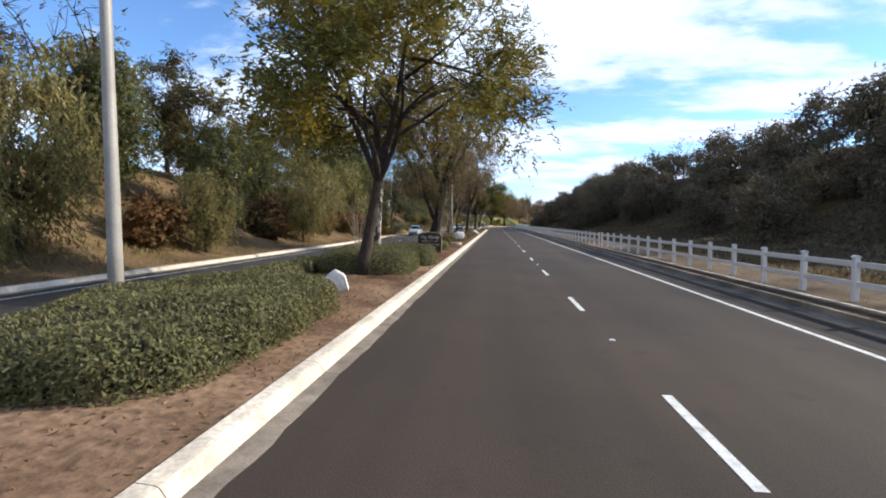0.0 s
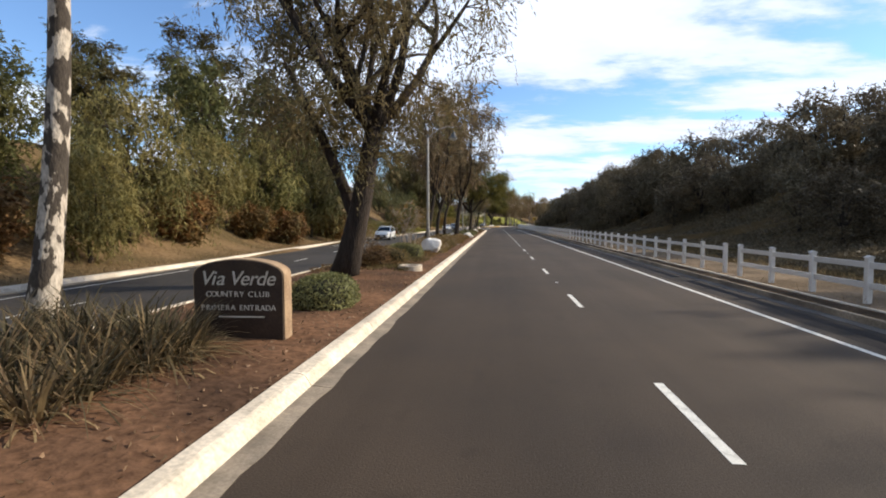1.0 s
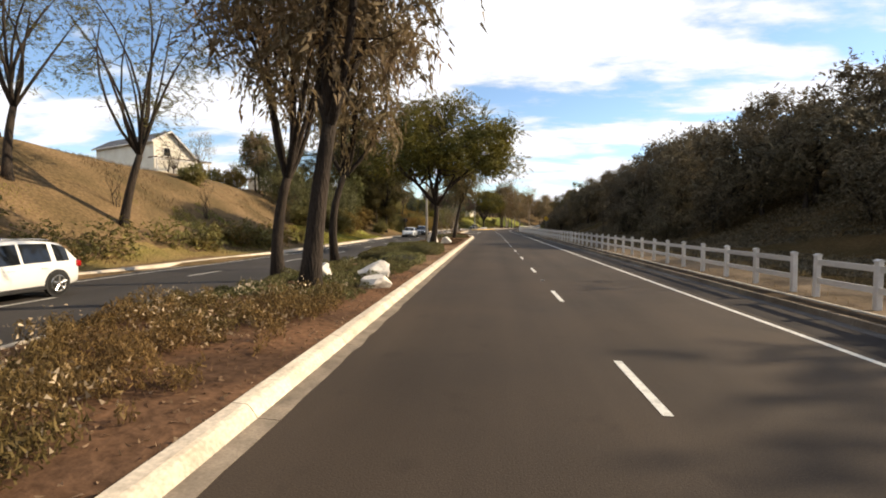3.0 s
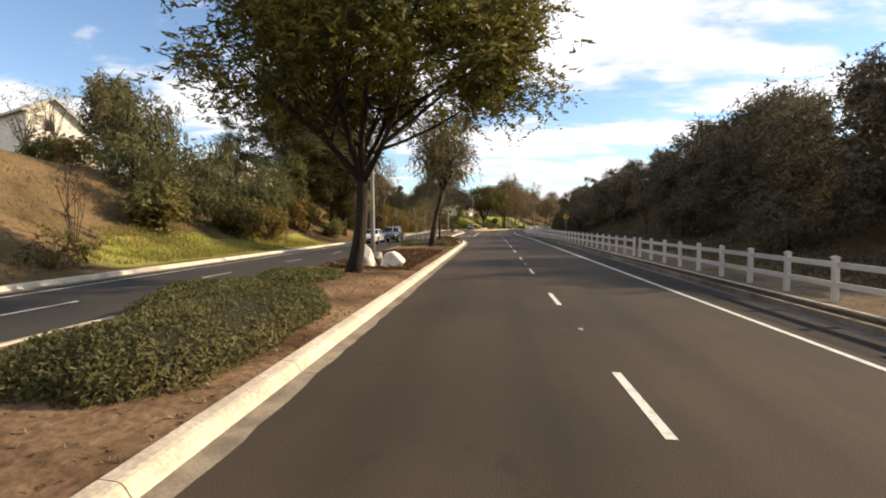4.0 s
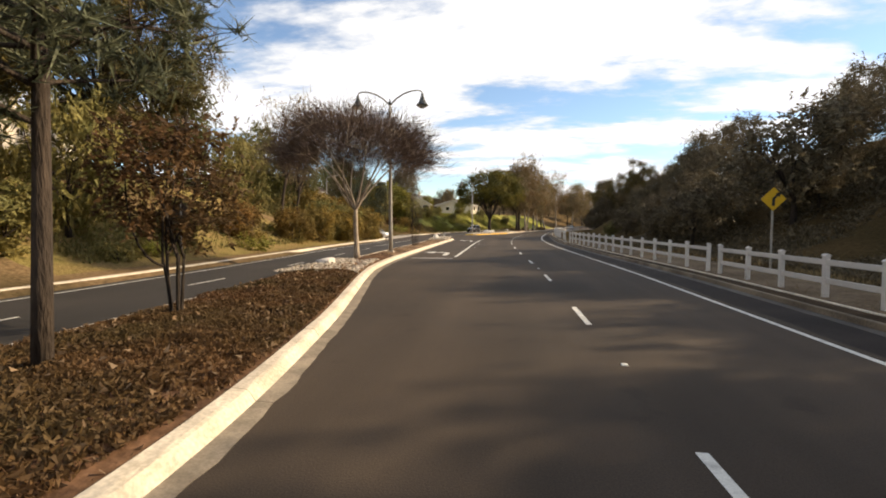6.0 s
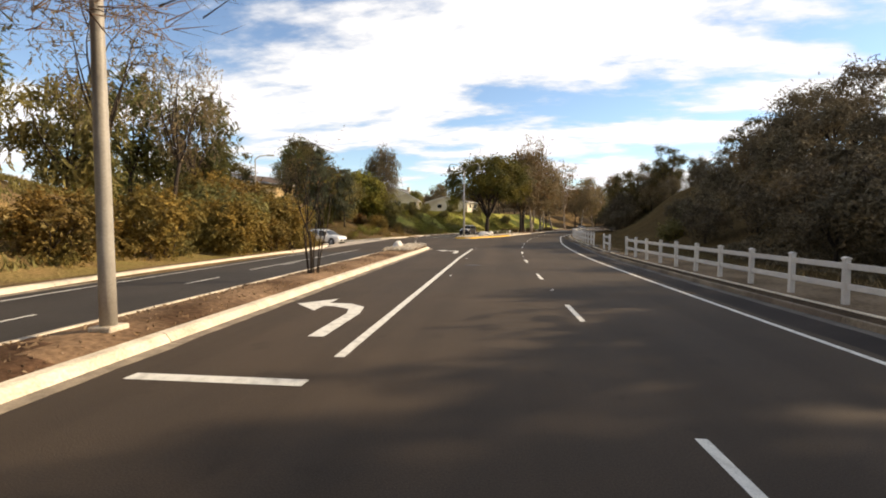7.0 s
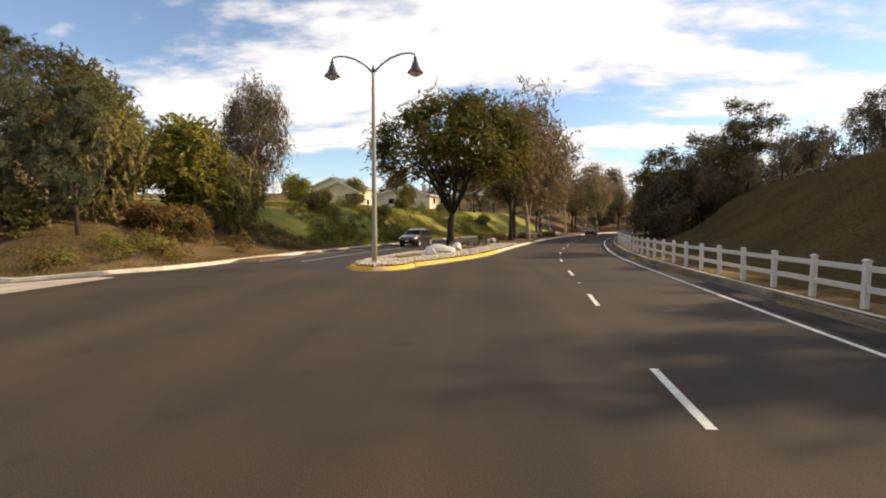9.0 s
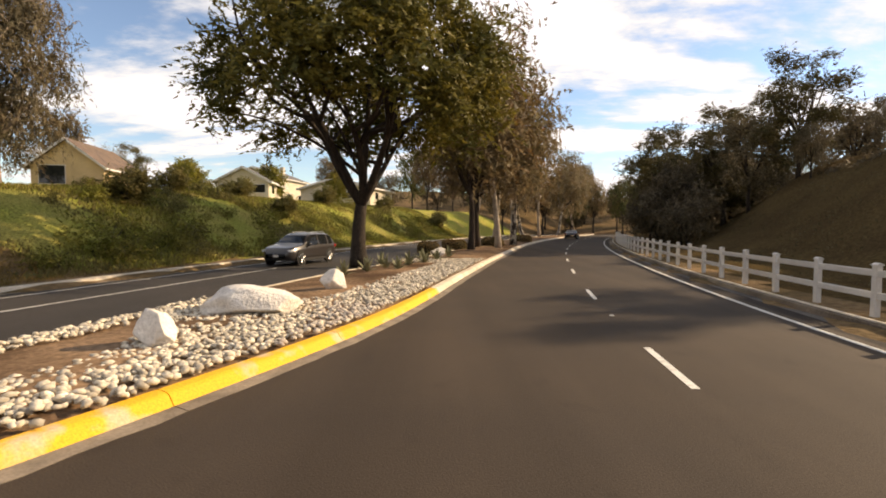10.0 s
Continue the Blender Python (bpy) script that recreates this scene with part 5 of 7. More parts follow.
for x, y, k in ((26, 126, 0.78), (28, 133, 0.9), (28, 140, 0.7), (31, 146, 0.8), (29.5, 151, 0.68), (28.5, 158, 0.6), (29, 164, 0.6), (33, 158, 0.7), (29, 174, 0.5), (33, 178, 0.6), (25, 170, 0.42), (34, 122, 0.85), (31, 111, 0.75), (37, 186, 0.6), (41, 193, 0.66), (36, 205, 0.7), (31.5, 207, 0.58), (38, 214, 0.74), (34, 211, 0.48), (33, 216, 0.42), (37, 221, 0.5), (34, 227, 0.4), (39, 231, 0.5), (34, 236, 0.4), (38, 243, 0.42), (34.5, 249, 0.34), (40, 253, 0.42), (36, 258, 0.38), (31, 172, 0.5)):
    put(GROVE["hilltall"], x, y, 53 * y, k)
for i in range(122):
    y = rng.uniform(-25, 345)
    foot = np.interp(y, [-60, 100, 130, 178, 196, 260, 330], [13, 12, 9, 7, 4.5, 5, 9])
    d = foot + rng.uniform(0, 1) ** 0.85 * 31
    bare = 172 < y < 262 and d < foot + 19
    if bare:
        continue
    x = float(x_fence(y)) + d
    kind = "bareoak" if rng.uniform() < 0.16 else "oak"
    put(GROVE[kind], x, y, rng.uniform(0, 360), rng.uniform(0.65, 1.25) * (0.6 if d < foot + 4 else 0.5 if 176 < y < 262 else 1.0))
for i in range(52):
    y = rng.uniform(-20, 136)
    foot = np.interp(y, [-60, 100, 130, 178], [13, 12, 9, 7])
    d = foot + rng.uniform(1.5, 22)
    put(GROVE["oak"], float(x_fence(y)) + d, y, rng.uniform(0, 360), rng.uniform(0.45, 0.8))
for kind, x, y, k in (("conifer", 32.5, 279, 0.85), ("conifer", 37, 272, 0.8), ("conifer", 36, 286, 0.9), ("conifer", 43, 276, 0.8), ("oak", 30, 268, 0.95), ("oak", 33, 277, 1.0), ("conifer", 38, 262, 0.7), ("conifer", 43, 240, 0.65),
                      ("hilltall", 31, 272, 0.75), ("hilltall", 36, 266, 0.8), ("hilltall", 41, 283, 0.9), ("hilltall", 39, 294, 0.95), ("hilltall", 47, 300, 1.0), ("conifer", 44, 291, 0.9),
                      ("grey", 36, 285, 0.8), ("oak", 40, 290, 1.1), ("oak", 27.5, 262, 0.6), ("oak", 29, 273, 0.8), ("oak", 35, 283, 1.0), ("oak", 45, 303, 1.2), ("oak", 51, 312, 1.2)):
    put(GROVE[kind], x, y, 37 * x, k)
for ob in list(GROVE.values()):
    for o in (*ob.children_recursive, ob):
        bpy.data.objects.remove(o)


# ---- hedges and low planting: too many leaves to count ----
def mound(name, label, category, boxes, leaf, per=900, size=0.05, seed=1, slim=0.5, base=0.15, tall=False, kind=""):
    """Leaf-covered mounds: rounded blocks of leaves, dense at the skin. boxes: x, y, half sizes, height."""
    rng = np.random.default_rng(seed)
    cs, cores, face = [], [], []
    for cx, cy, hx, hy, hz in boxes:
        n = int(per * (hx * hy * 4 + (hx + hy) * 4 * hz))
        d = rng.normal(size=(n, 3))
        d[:, 2] = np.abs(d[:, 2])
        d /= (np.abs(d) ** 4).sum(1, keepdims=True) ** 0.25
        face.append(np.sign(d) * np.abs(d) ** 3 / np.array([hx, hy, hz]))
        r = 1 - np.abs(rng.normal(size=(n, 1))) * 0.10
        p = d * r * np.array([hx, hy, hz]) + np.array([cx, cy, base])
        p += np.array([[0.09 * ND(Vector(q * 1.3)), 0.09 * ND(Vector(q * 1.3 + 7)), 0.16 * ND(Vector(q * 0.9 + 3))] for q in p])
        cs.append(p)
        # solid dark core added to stand for the shade behind the leaves
        bm = bmesh.new()
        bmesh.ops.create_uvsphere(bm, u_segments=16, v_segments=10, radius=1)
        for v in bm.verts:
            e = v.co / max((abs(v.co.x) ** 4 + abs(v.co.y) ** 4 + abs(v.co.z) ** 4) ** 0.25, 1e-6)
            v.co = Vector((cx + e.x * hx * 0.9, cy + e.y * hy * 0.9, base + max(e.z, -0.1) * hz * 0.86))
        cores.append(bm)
    face = np.concatenate(face)
    face /= np.linalg.norm(face, axis=1, keepdims=True) + 1e-9
    v, q = leaf_quads(np.concatenate(cs), size, rng, slim, along=np.tile([0, 0, 0.6], (len(face), 1)) if tall else None, outward=face)
    root = tagged(new(name), label, category, kind=kind)
    part("foliage", mesh_of("foliage", v, quads=q, mats=(leaf,)), root)
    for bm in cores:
        part("twig_core", of_bm("twig_core", bm, SHADE_CORE, True), root)
    return root


# near-black so that the inner shade of the foliage is in the colour
SHADE_CORE = mat("shrub_inner_shade", (0.03, 0.028, 0.014), vary=0.4, rough=1.0, bump=0.5)
mound("hedge", "long clipped green hedge in the median", "hedge", [(-2.55, 7.2, 1.75, 3.3, 0.86)], LEAF["hedge"], 1250, 0.031, 1)
mound("hedge", "clipped green hedge block under the tree", "hedge", [(-2.2, 0.2, 1.6, 2.5, 0.8), ], LEAF["hedge"], 400, 0.045, 2)
mound("hedge", "clipped green hedge block behind the rock", "hedge", [(-2.4, 17.6, 1.75, 2.0, 0.95)], LEAF["hedge"], 1000, 0.032, 3)
mound("hedge", "rounded green hedge beside the kerb", "hedge", [(-1.35, 21.0, 1.0, 1.7, 0.9)], LEAF["hedge"], 1100, 0.032, 4)
mound("hedge", "low hedge along the far side of the median", "hedge", [(-4.4, 14.0, 0.5, 4.5, 0.6)], LEAF["hedge"], 400, 0.045, 5)
mound("bush", "dark green bush behind the stone sign", "bush", [(-1.45, 31.6, 0.65, 1.0, 0.7)], LEAF["hedge"], 600, 0.04, 6)
mound("bush", "low clipped bush on bare soil", "bush", [(-2.6, 42.6, 1.0, 0.9, 0.75)], LEAF["cover"], 600, 0.04, 7)
mound("bush", "low clipped bush near the boulder", "bush", [(-2.3, 45.4, 0.9, 0.8, 0.75)], LEAF["hedge"], 600, 0.04, 8)
mound("bush", "low brownish bush behind the boulder", "bush", [(-1.9, 50.3, 1.2, 1.6, 0.42)], LEAF["cover"], 500, 0.04, 9)
mound("bush", "spreading low brownish bush by the lamp post", "bush", [(-2.2, 63.4, 1.6, 1.8, 0.42)], LEAF["cover"], 450, 0.045, 10)
mound("bush", "low bush at the foot of the eucalyptus", "bush", [(-1.6, 86.0, 1.0, 1.5, 0.5)], LEAF["hedge"], 450, 0.045, 11)
mound("hedge", "long clipped brownish hedge block on bare soil", "hedge", [(-1.85, 94.1, 1.3, 3.1, 0.64)], LEAF["lowshrub"], 1300, 0.031, 12)
mound("hedge", "short clipped brownish hedge block with pale flowers", "hedge", [(-3.35, 89.9, 0.9, 0.8, 0.56)], LEAF["lowshrub"], 1500, 0.03, 16)
mound("hedge", "short clipped brownish hedge block on tan soil", "hedge", [(-2.6, 87.2, 1.3, 1.1, 0.56)], LEAF["lowshrub"], 1500, 0.03, 18)
mound("hedge", "clipped low hedge beyond the tan soil", "hedge", [(-4.1, 97.5, 0.6, 2.2, 0.45)], LEAF["lowshrub"], 1000, 0.034, 17)
mound("bush", "low bushes at the foot of the fern-leaved tree", "bush", [(-3.5, 101.5, 1.3, 1.4, 0.35)], LEAF["dark"], 450, 0.045, 13)
mound("hedge", "low green hedge round the leaning tree", "hedge", [(-2.6, 125.0, 2.0, 1.0, 0.42)], LEAF["hedge"], 1300, 0.027, 14)
mound("bush", "mixed low bushes with pale flowers", "bush", [(-3.4, 128.3, 1.9, 1.0, 0.45)], LEAF["lowshrub"], 1300, 0.027, 15)
for i, (x, y, a, b) in enumerate(((5.2, 256, 1.0, 1.5), (9.0, 262, 1.0, 2.0), (14, 275, 1.2, 2), (3.2, 251, 0.8, 1.2))):
    mound("bush", "low dry bush under the island trees", "bush", [(x, y, a, b, 0.8)], LEAF["cover"], 250, 0.06, 20 + i)


def low_cover(name, label, zone, count, leaf, size, hgt, seed, slim=0.3, upright=0.8, base=0.17, bare=-0.22):
    """Ground cover spread over a stretch of median: one object that nobody could count."""
    rng = np.random.default_rng(seed)
    x0, x1, y0, y1 = zone
    n = count
    p = np.stack([rng.uniform(x0, x1, n), rng.uniform(y0, y1, n), np.zeros(n)], 1)
    keep = np.array([ND((a * 0.8, b * 0.8, seed * 1.7)) + 0.6 * ND((a * 2.6, b * 2.6, seed * 0.7)) for a, b, _ in p]) > bare
    p = p[keep]
    if x1 < 1:
        y = p[:, 1]
        p = p[(p[:, 0] > x_back(y) + 0.55) & (p[:, 0] < x_kerb(y) - (0.6 if hgt > 0.05 else 0.5))]
    lump = np.array([0.5 + 0.5 * ND((a * 1.6, b * 1.6, seed)) for a, b, _ in p])
    lump = np.clip(lump * 1.9 - 0.45, 0.12, 1.5)
    if x1 < 1:
        a, b = x_back(p[:, 1]) + 0.45, x_kerb(p[:, 1]) - 0.45
        base = base - 0.16 + np.array([soil_z(x, y, u) for (x, y, _), u in zip(p, np.clip((p[:, 0] - a) / (b - a), 0, 1))])
    p[:, 2] = base + rng.uniform(0.02, 1, len(p)) ** 0.7 * hgt * lump
    v, q = leaf_quads(p, size, rng, slim, along=np.tile([0, 0, upright], (len(p), 1)) + rng.normal(size=p.shape) * 0.5)
    return tagged(new(name, mesh_of(name, v, quads=q, mats=(leaf,))), label, "ground cover", kind="stuff")


low_cover("ground_cover", "brownish green low ground cover with flowers", (-4.9, -0.75, 50, 58.2), 62000, LEAF["cover"], 0.036, 0.46, 61, bare=-0.12)
low_cover("ground_cover", "brownish low ground cover in the median", (-4.9, -0.75, 59.6, 75), 115000, LEAF["cover"], 0.036, 0.55, 62, bare=-0.12)
low_cover("ground_cover", "low green ground cover in the median", (-4.9, -0.75, 75, 85.5), 32000, LEAF["lowshrub"], 0.042, 0.3, 63, slim=0.4)
def strappy(x, y, k, seed, dry):
    """A clump of long arching strap leaves."""
    r = np.random.default_rng(seed)
    verts, faces = [], []
    for i in range(70):
        a, L, up = r.uniform(0, 2 * math.pi), r.uniform(0.45, 0.95), r.uniform(0.5, 1.5)
        d = np.array([math.cos(a), math.sin(a), 0.0])
        s = np.array([-d[1], d[0], 0.0]) * r.uniform(0.010, 0.018)
        o = len(verts)
        root = d * r.uniform(0, 0.12)
        for u in (0, 0.35, 0.7, 1.0):
            c = root + d * L * u * 0.75 / up + np.array([0, 0, L * (u * min(up, 1.1) - u * u * 0.62 / up)])
            w = 1 - u * 0.9
            verts += [c - s * w, c + s * w]
        faces += [(o + 2 * m, o + 2 * m + 1, o + 2 * m + 3, o + 2 * m + 2) for m in range(3)]
    ob = tagged(new("strap_plant", mesh_of("strap_plant", verts, faces, (LEAF["dry"] if dry else LEAF["strap"],))), "clump of dry tan strap leaves near the sign" if dry else "clump of dark arching strap leaves near the sign", "plant", "strap plants round the sign")
    ob.matrix_basis = pose(x, y, 0.2, 0, 0, seed * 31) @ Matrix.Scale(k, 4)


rng = np.random.default_rng(64)
for i in range(46):
    y = rng.uniform(25.2, 28.2)
    strappy(rng.uniform(-4.5, -2.1 if y > 27.7 else -1.6), y, rng.uniform(0.95, 1.5), 200 + i, i % 3 == 0)
low_cover("ground_cover", "sparse weeds on reddish soil", (-4.9, -0.9, 38.5, 49), 17000, LEAF["cover"], 0.046, 0.2, 66)
low_cover("ground_cover", "sparse weeds on brown soil", (-5.0, -0.6, 105, 118.4), 52000, LEAF["carpet"], 0.036, 0.13, 67, slim=0.5, upright=0.3, bare=-0.35)
low_cover("ground_cover", "low brown ground cover", (-5.2, -0.5, 125, 141), 74000, LEAF["carpet"], 0.042, 0.12, 68, slim=0.5, upright=0.3, bare=-0.9)
low_cover("ground_cover", "reddish low ground cover", (-5.5, -0.8, 139, 150.2), 56000, LEAF["carpet"], 0.042, 0.12, 69, slim=0.5, upright=0.3, bare=-0.9)
low_cover("flowers", "pale dry flower heads among the ground cover", (-4.8, -0.8, 48, 76), 8000, LEAF["flower"], 0.03, 0.5, 74, slim=0.6, upright=0.5, base=0.26, bare=-0.05)
low_cover("leaf_litter", "pale fallen leaves lying on the dark carpet plants", (-5.2, -0.7, 105, 152), 1500, LEAF["litter"], 0.05, 0.05, 73, slim=0.6, upright=0.2, base=0.25, bare=-2)
low_cover("leaf_litter", "fallen pale leaves scattered on the median", (-5.2, 0.1, -4, 152), 24000, LEAF["litter"], 0.034, 0.015, 70, slim=0.5, upright=0.0, bare=-0.6)
low_cover("leaf_litter", "fallen leaves scattered on the narrow median", (-5.5, -3.5, 158, 186), 1500, LEAF["litter"], 0.045, 0.015, 71, slim=0.5, upright=0.0)
low_cover("grass", "tufts of dry grass along the fence", (10.3, 11.2, -10, 150), 2600, LEAF["dry"], 0.10, 0.25, 72, slim=0.06, upright=1.5, base=0.08)


def slope_cover(name, label, zone, count, leaf, size, seed, slim=0.12, upright=1.0, clump=-0.05, category="grass"):
    rng = np.random.default_rng(seed)
    d0, d1, y0, y1 = zone
    y = rng.uniform(y0, y1, count)
    side = 1 if d0 > 0 else -1
    x = x_far(y) - rng.uniform(d0, d1, count) if side > 0 else x_fence(y) + rng.uniform(-d0, -d1, count)
    keep = np.array([ND((a * 0.35, b * 0.35, seed * 1.3)) + 0.5 * ND((a * 1.2, b * 1.2, seed * 0.3)) for a, b in zip(x, y)]) > clump
    x, y = x[keep], y[keep]
    p = np.stack([x, y, height(x, y) + size * 0.6], 1)
    v, q = leaf_quads(p, size, rng, slim, along=np.tile([0, 0, upright], (len(p), 1)))
    return tagged(new(name, mesh_of(name, v, quads=q, mats=(leaf,))), label, category, kind="stuff")


slope_cover("grass", "bright green grass on the slope", (1.6, 6.5, 106, 132), 18000, LEAF["grass"], 0.12, 81, clump=-0.25)
slope_cover("grass", "green grass on the high slope", (3, 9, 75, 100), 16000, LEAF["grass"], 0.12, 82, clump=0.0)
slope_cover("grass", "dry tan grass on the slope", (2, 18, 74, 131), 26000, LEAF["dry"], 0.13, 83, clump=-0.1)
slope_cover("grass", "green shrubby growth on the slope below the houses", (1.6, 14, 238, 300), 36000, LEAF["grass"], 0.15, 84, clump=-0.35, slim=0.3)
slope_cover("bank_weeds", "darker weeds among the grass below the houses", (1.8, 14, 234, 300), 30000, LEAF["olive"], 0.13, 85, clump=-0.1, slim=0.4)
slope_cover("grass", "dry grass along the foot of the bank", (0.9, 5, -5, 75), 16000, LEAF["dry"], 0.09, 86, clump=0.0)
slope_cover("grass", "dry and green grass at the side street corner", (1.2, 12, 216, 240), 42000, LEAF["gold"], 0.075, 87, clump=-0.25, upright=0.7)
slope_cover("bank_weeds", "olive weeds on the bank", (3, 14, 150, 184), 20000, LEAF["olive"], 0.14, 88, clump=-0.2, slim=0.35)
slope_cover("bank_weeds", "olive weeds under the trees", (3, 12, -5, 75), 16000, LEAF["olive"], 0.13, 89, clump=0.0, slim=0.35)
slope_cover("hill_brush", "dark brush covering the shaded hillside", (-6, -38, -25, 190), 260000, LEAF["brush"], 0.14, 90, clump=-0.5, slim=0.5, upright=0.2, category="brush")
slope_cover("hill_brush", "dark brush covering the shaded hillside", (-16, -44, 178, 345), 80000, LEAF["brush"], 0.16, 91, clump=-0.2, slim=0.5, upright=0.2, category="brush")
slope_cover("grass", "dry tan grass behind the fence", (-2.8, -12, -10, 178), 30000, LEAF["dry"], 0.13, 92, clump=-0.1)
slope_cover("bank_weeds", "dull olive weeds on the bare hillside", (-4, -26, 176, 300), 30000, LEAF["dullgrass"], 0.075, 94, clump=-0.05, slim=0.3, upright=0.3)
slope_cover("grass", "dull grass on the bare hillside", (-1.5, -18, 178, 300), 20000, LEAF["dullgrass"], 0.06, 93, clump=-0.1, upright=0.4)

# ---- fence ----
POST_MESH = of_bm("post", block(0.125, 0.125, 1.16, 0.008), FENCE_W)
CAP_MESH = of_bm("cap", prism([(-0.078, 0), (0.078, 0), (0.078, 0.02), (0, 0.06), (-0.078, 0.02)], "y", -0.078, 0.078), FENCE_W)
RAIL_BM = of_bm("rail", block(0.042, 1.0, 0.14, 0.006, at=(0, 0.5, 0)), FENCE_W)


def fence_run(y0, y1, pitch=1.93):
    n = max(1, round((y1 - y0) / pitch))
    root = tagged(new("fence"), "white two-rail ranch fence along the road", "fence", "fence runs along the road")
    ys = [y0 + (y1 - y0) * i / n for i in range(n + 1)]
    P = [Vector((float(x_fence(y)), y, float(0.10))) for y in ys]
    for i, p in enumerate(P):
        k = rng.normal(0, 0.6)
        o = part("post", POST_MESH, root, m=Matrix.Translation(p - Vector((0, 0, 0.08))) @ pose(0, 0, 0, k, rng.normal(0, 0.6), 0))
        part("cap", CAP_MESH, o, m=pose(0, 0, 1.16))
        if i < n:
            d = P[i + 1] - p
            for z in (0.46, 0.93):
                m = Matrix.Translation(p + Vector((0, 0, z - 0.08))) @ pose(0, 0, 0, 0, 0, math.degrees(math.atan2(-d.x, d.y)))
                part("rail", RAIL_BM, root, m=m @ Matrix.Diagonal((1, d.length, 1, 1)))
    return root


rng = np.random.default_rng(5)
for a, b in ((-9.0, 39.2), (40.3, 77.5), (78.4, 114.2), (115.3, 152), (153, 184.2), (189.6, 192.0), (198.2, 300)):
    fence_run(a, b)


# ---- drain inlets beside the fence gap ----
def drain(y):
    root = tagged(new("storm_drain"), "concrete storm drain inlet with a dark mouth in the kerb", "storm drain")
    bm = prism([(-0.55, -0.05), (0.55, -0.05), (0.55, 0.17), (-0.5, 0.17)], "y", -0.8, 0.8, 0.02)
    part("box", of_bm("box", bm, GUTTER_DARK), root)
    # no hole is cut: a dark panel paints the shade of the inlet
    part("mouth", of_bm("mouth", block(0.03, 1.3, 0.11, 0.0, at=(-0.545, 0, 0.03)), PLATE), root, "dark panel painted as the shaded opening")
    root.matrix_basis = pose(float(x_fence(y)) - 0.45, y, 0, 0, 0, -3)


drain(187.0)
drain(195.4)


# ---- street lamps ----
def street_lamp(x, y, turn=0.0, h=8.9, z=0.2):
    """A tapered steel post with two curved arms and bell-shaped lanterns."""
    root = tagged(new("street_lamp"), "tall steel street lamp with two curved arms and bell lanterns", "street lamp", "median street lamps")
    base = block(0.42, 0.42, 0.12, 0.02)
    part("base_plate", of_bm("base_plate", base, CONCRETE), root)
    part("pole", mesh_of("pole", *tube([(0, 0, u * h) for u in np.linspace(0.01, 1, 8)], np.linspace(0.13, 0.075, 8), 14), (STEEL,), smooth=True), root)
    v, f = lathe([(0.0, h + 0.32), (0.03, h + 0.26), (0.045, h + 0.14), (0.085, h + 0.08), (0.085, h - 0.05), (0.07, h - 0.08)], 14)
    part("finial", mesh_of("finial", v, f, (DARKMETAL,), smooth=True), root)
    for s in (-1, 1):
        pts = [(s * r, 0, h - 0.05 + zz) for r, zz in ((0.05, 0), (0.4, 0.34), (0.85, 0.62), (1.35, 0.78), (1.75, 0.8), (1.97, 0.72), (2.0, 0.6))]
        arm = part("arm", mesh_of("arm", *tube(pts, np.linspace(0.05, 0.038, 7), 9), (STEEL,), smooth=True), root)
        v, f = lathe([(0.035, 0.34), (0.06, 0.30), (0.07, 0.18), (0.10, 0.14), (0.13, 0.02), (0.19, -0.10), (0.27, -0.19), (0.28, -0.22), (0.24, -0.2)], 20)
        lantern = part("lantern", mesh_of("lantern", v, f, (DARKMETAL,), smooth=True), arm, "dark bell-shaped lantern", Matrix.Translation((s * 2.0, 0, h + 0.12)) @ Matrix.Scale(1.32, 4))
        v, f = lathe([(0.235, -0.2), (0.20, -0.27), (0.10, -0.33), (0.0, -0.35)], 18)
        part("lens", mesh_of("lens", v, f, (GLASSY,), smooth=True), arm, "pale glass lens", Matrix.Translation((s * 2.0, 0, h + 0.12)) @ Matrix.Scale(1.32, 4))
    root.matrix_basis = pose(x, y, z, 0, 0, turn)
    return root


street_lamp(-4.55, 7.9)
street_lamp(-3.1, 59.0, 0, 8.5)
street_lamp(-4.15, 113.6)
street_lamp(-4.22, 161.8, 0, 9.1)
street_lamp(-2.55, 218.7, -4, 9.0)


def cobra_lamp(x, y, h, turn):
    root = tagged(new("street_lamp"), "grey street lamp with one short arm at the side street", "street lamp")
    part("pole", mesh_of("pole", *tube([(0, 0, u * h) for u in np.linspace(-0.02, 1, 6)] + [(0.4, 0, h + 0.35), (1.3, 0, h + 0.5)], [0.1, 0.095, 0.09, 0.08, 0.075, 0.06, 0.05, 0.045], 12), (STEEL,), smooth=True), root)
    part("lamp_head", of_bm("lamp_head", block(0.75, 0.26, 0.16, 0.05, at=(1.6, 0, h + 0.42), seg=2), GLASSY, True), root)
    part("street_sign", of_bm("street_sign", block(0.9, 0.03, 0.24, 0.004, at=(0.45, 0, h * 0.42)), FENCE_W), root, "white street name plate")
    root.matrix_basis = pose(x, y, float(height(x, y)) + 0.05, 0, 0, turn)


cobra_lamp(-24.0, 203.6, 9.2, 25)


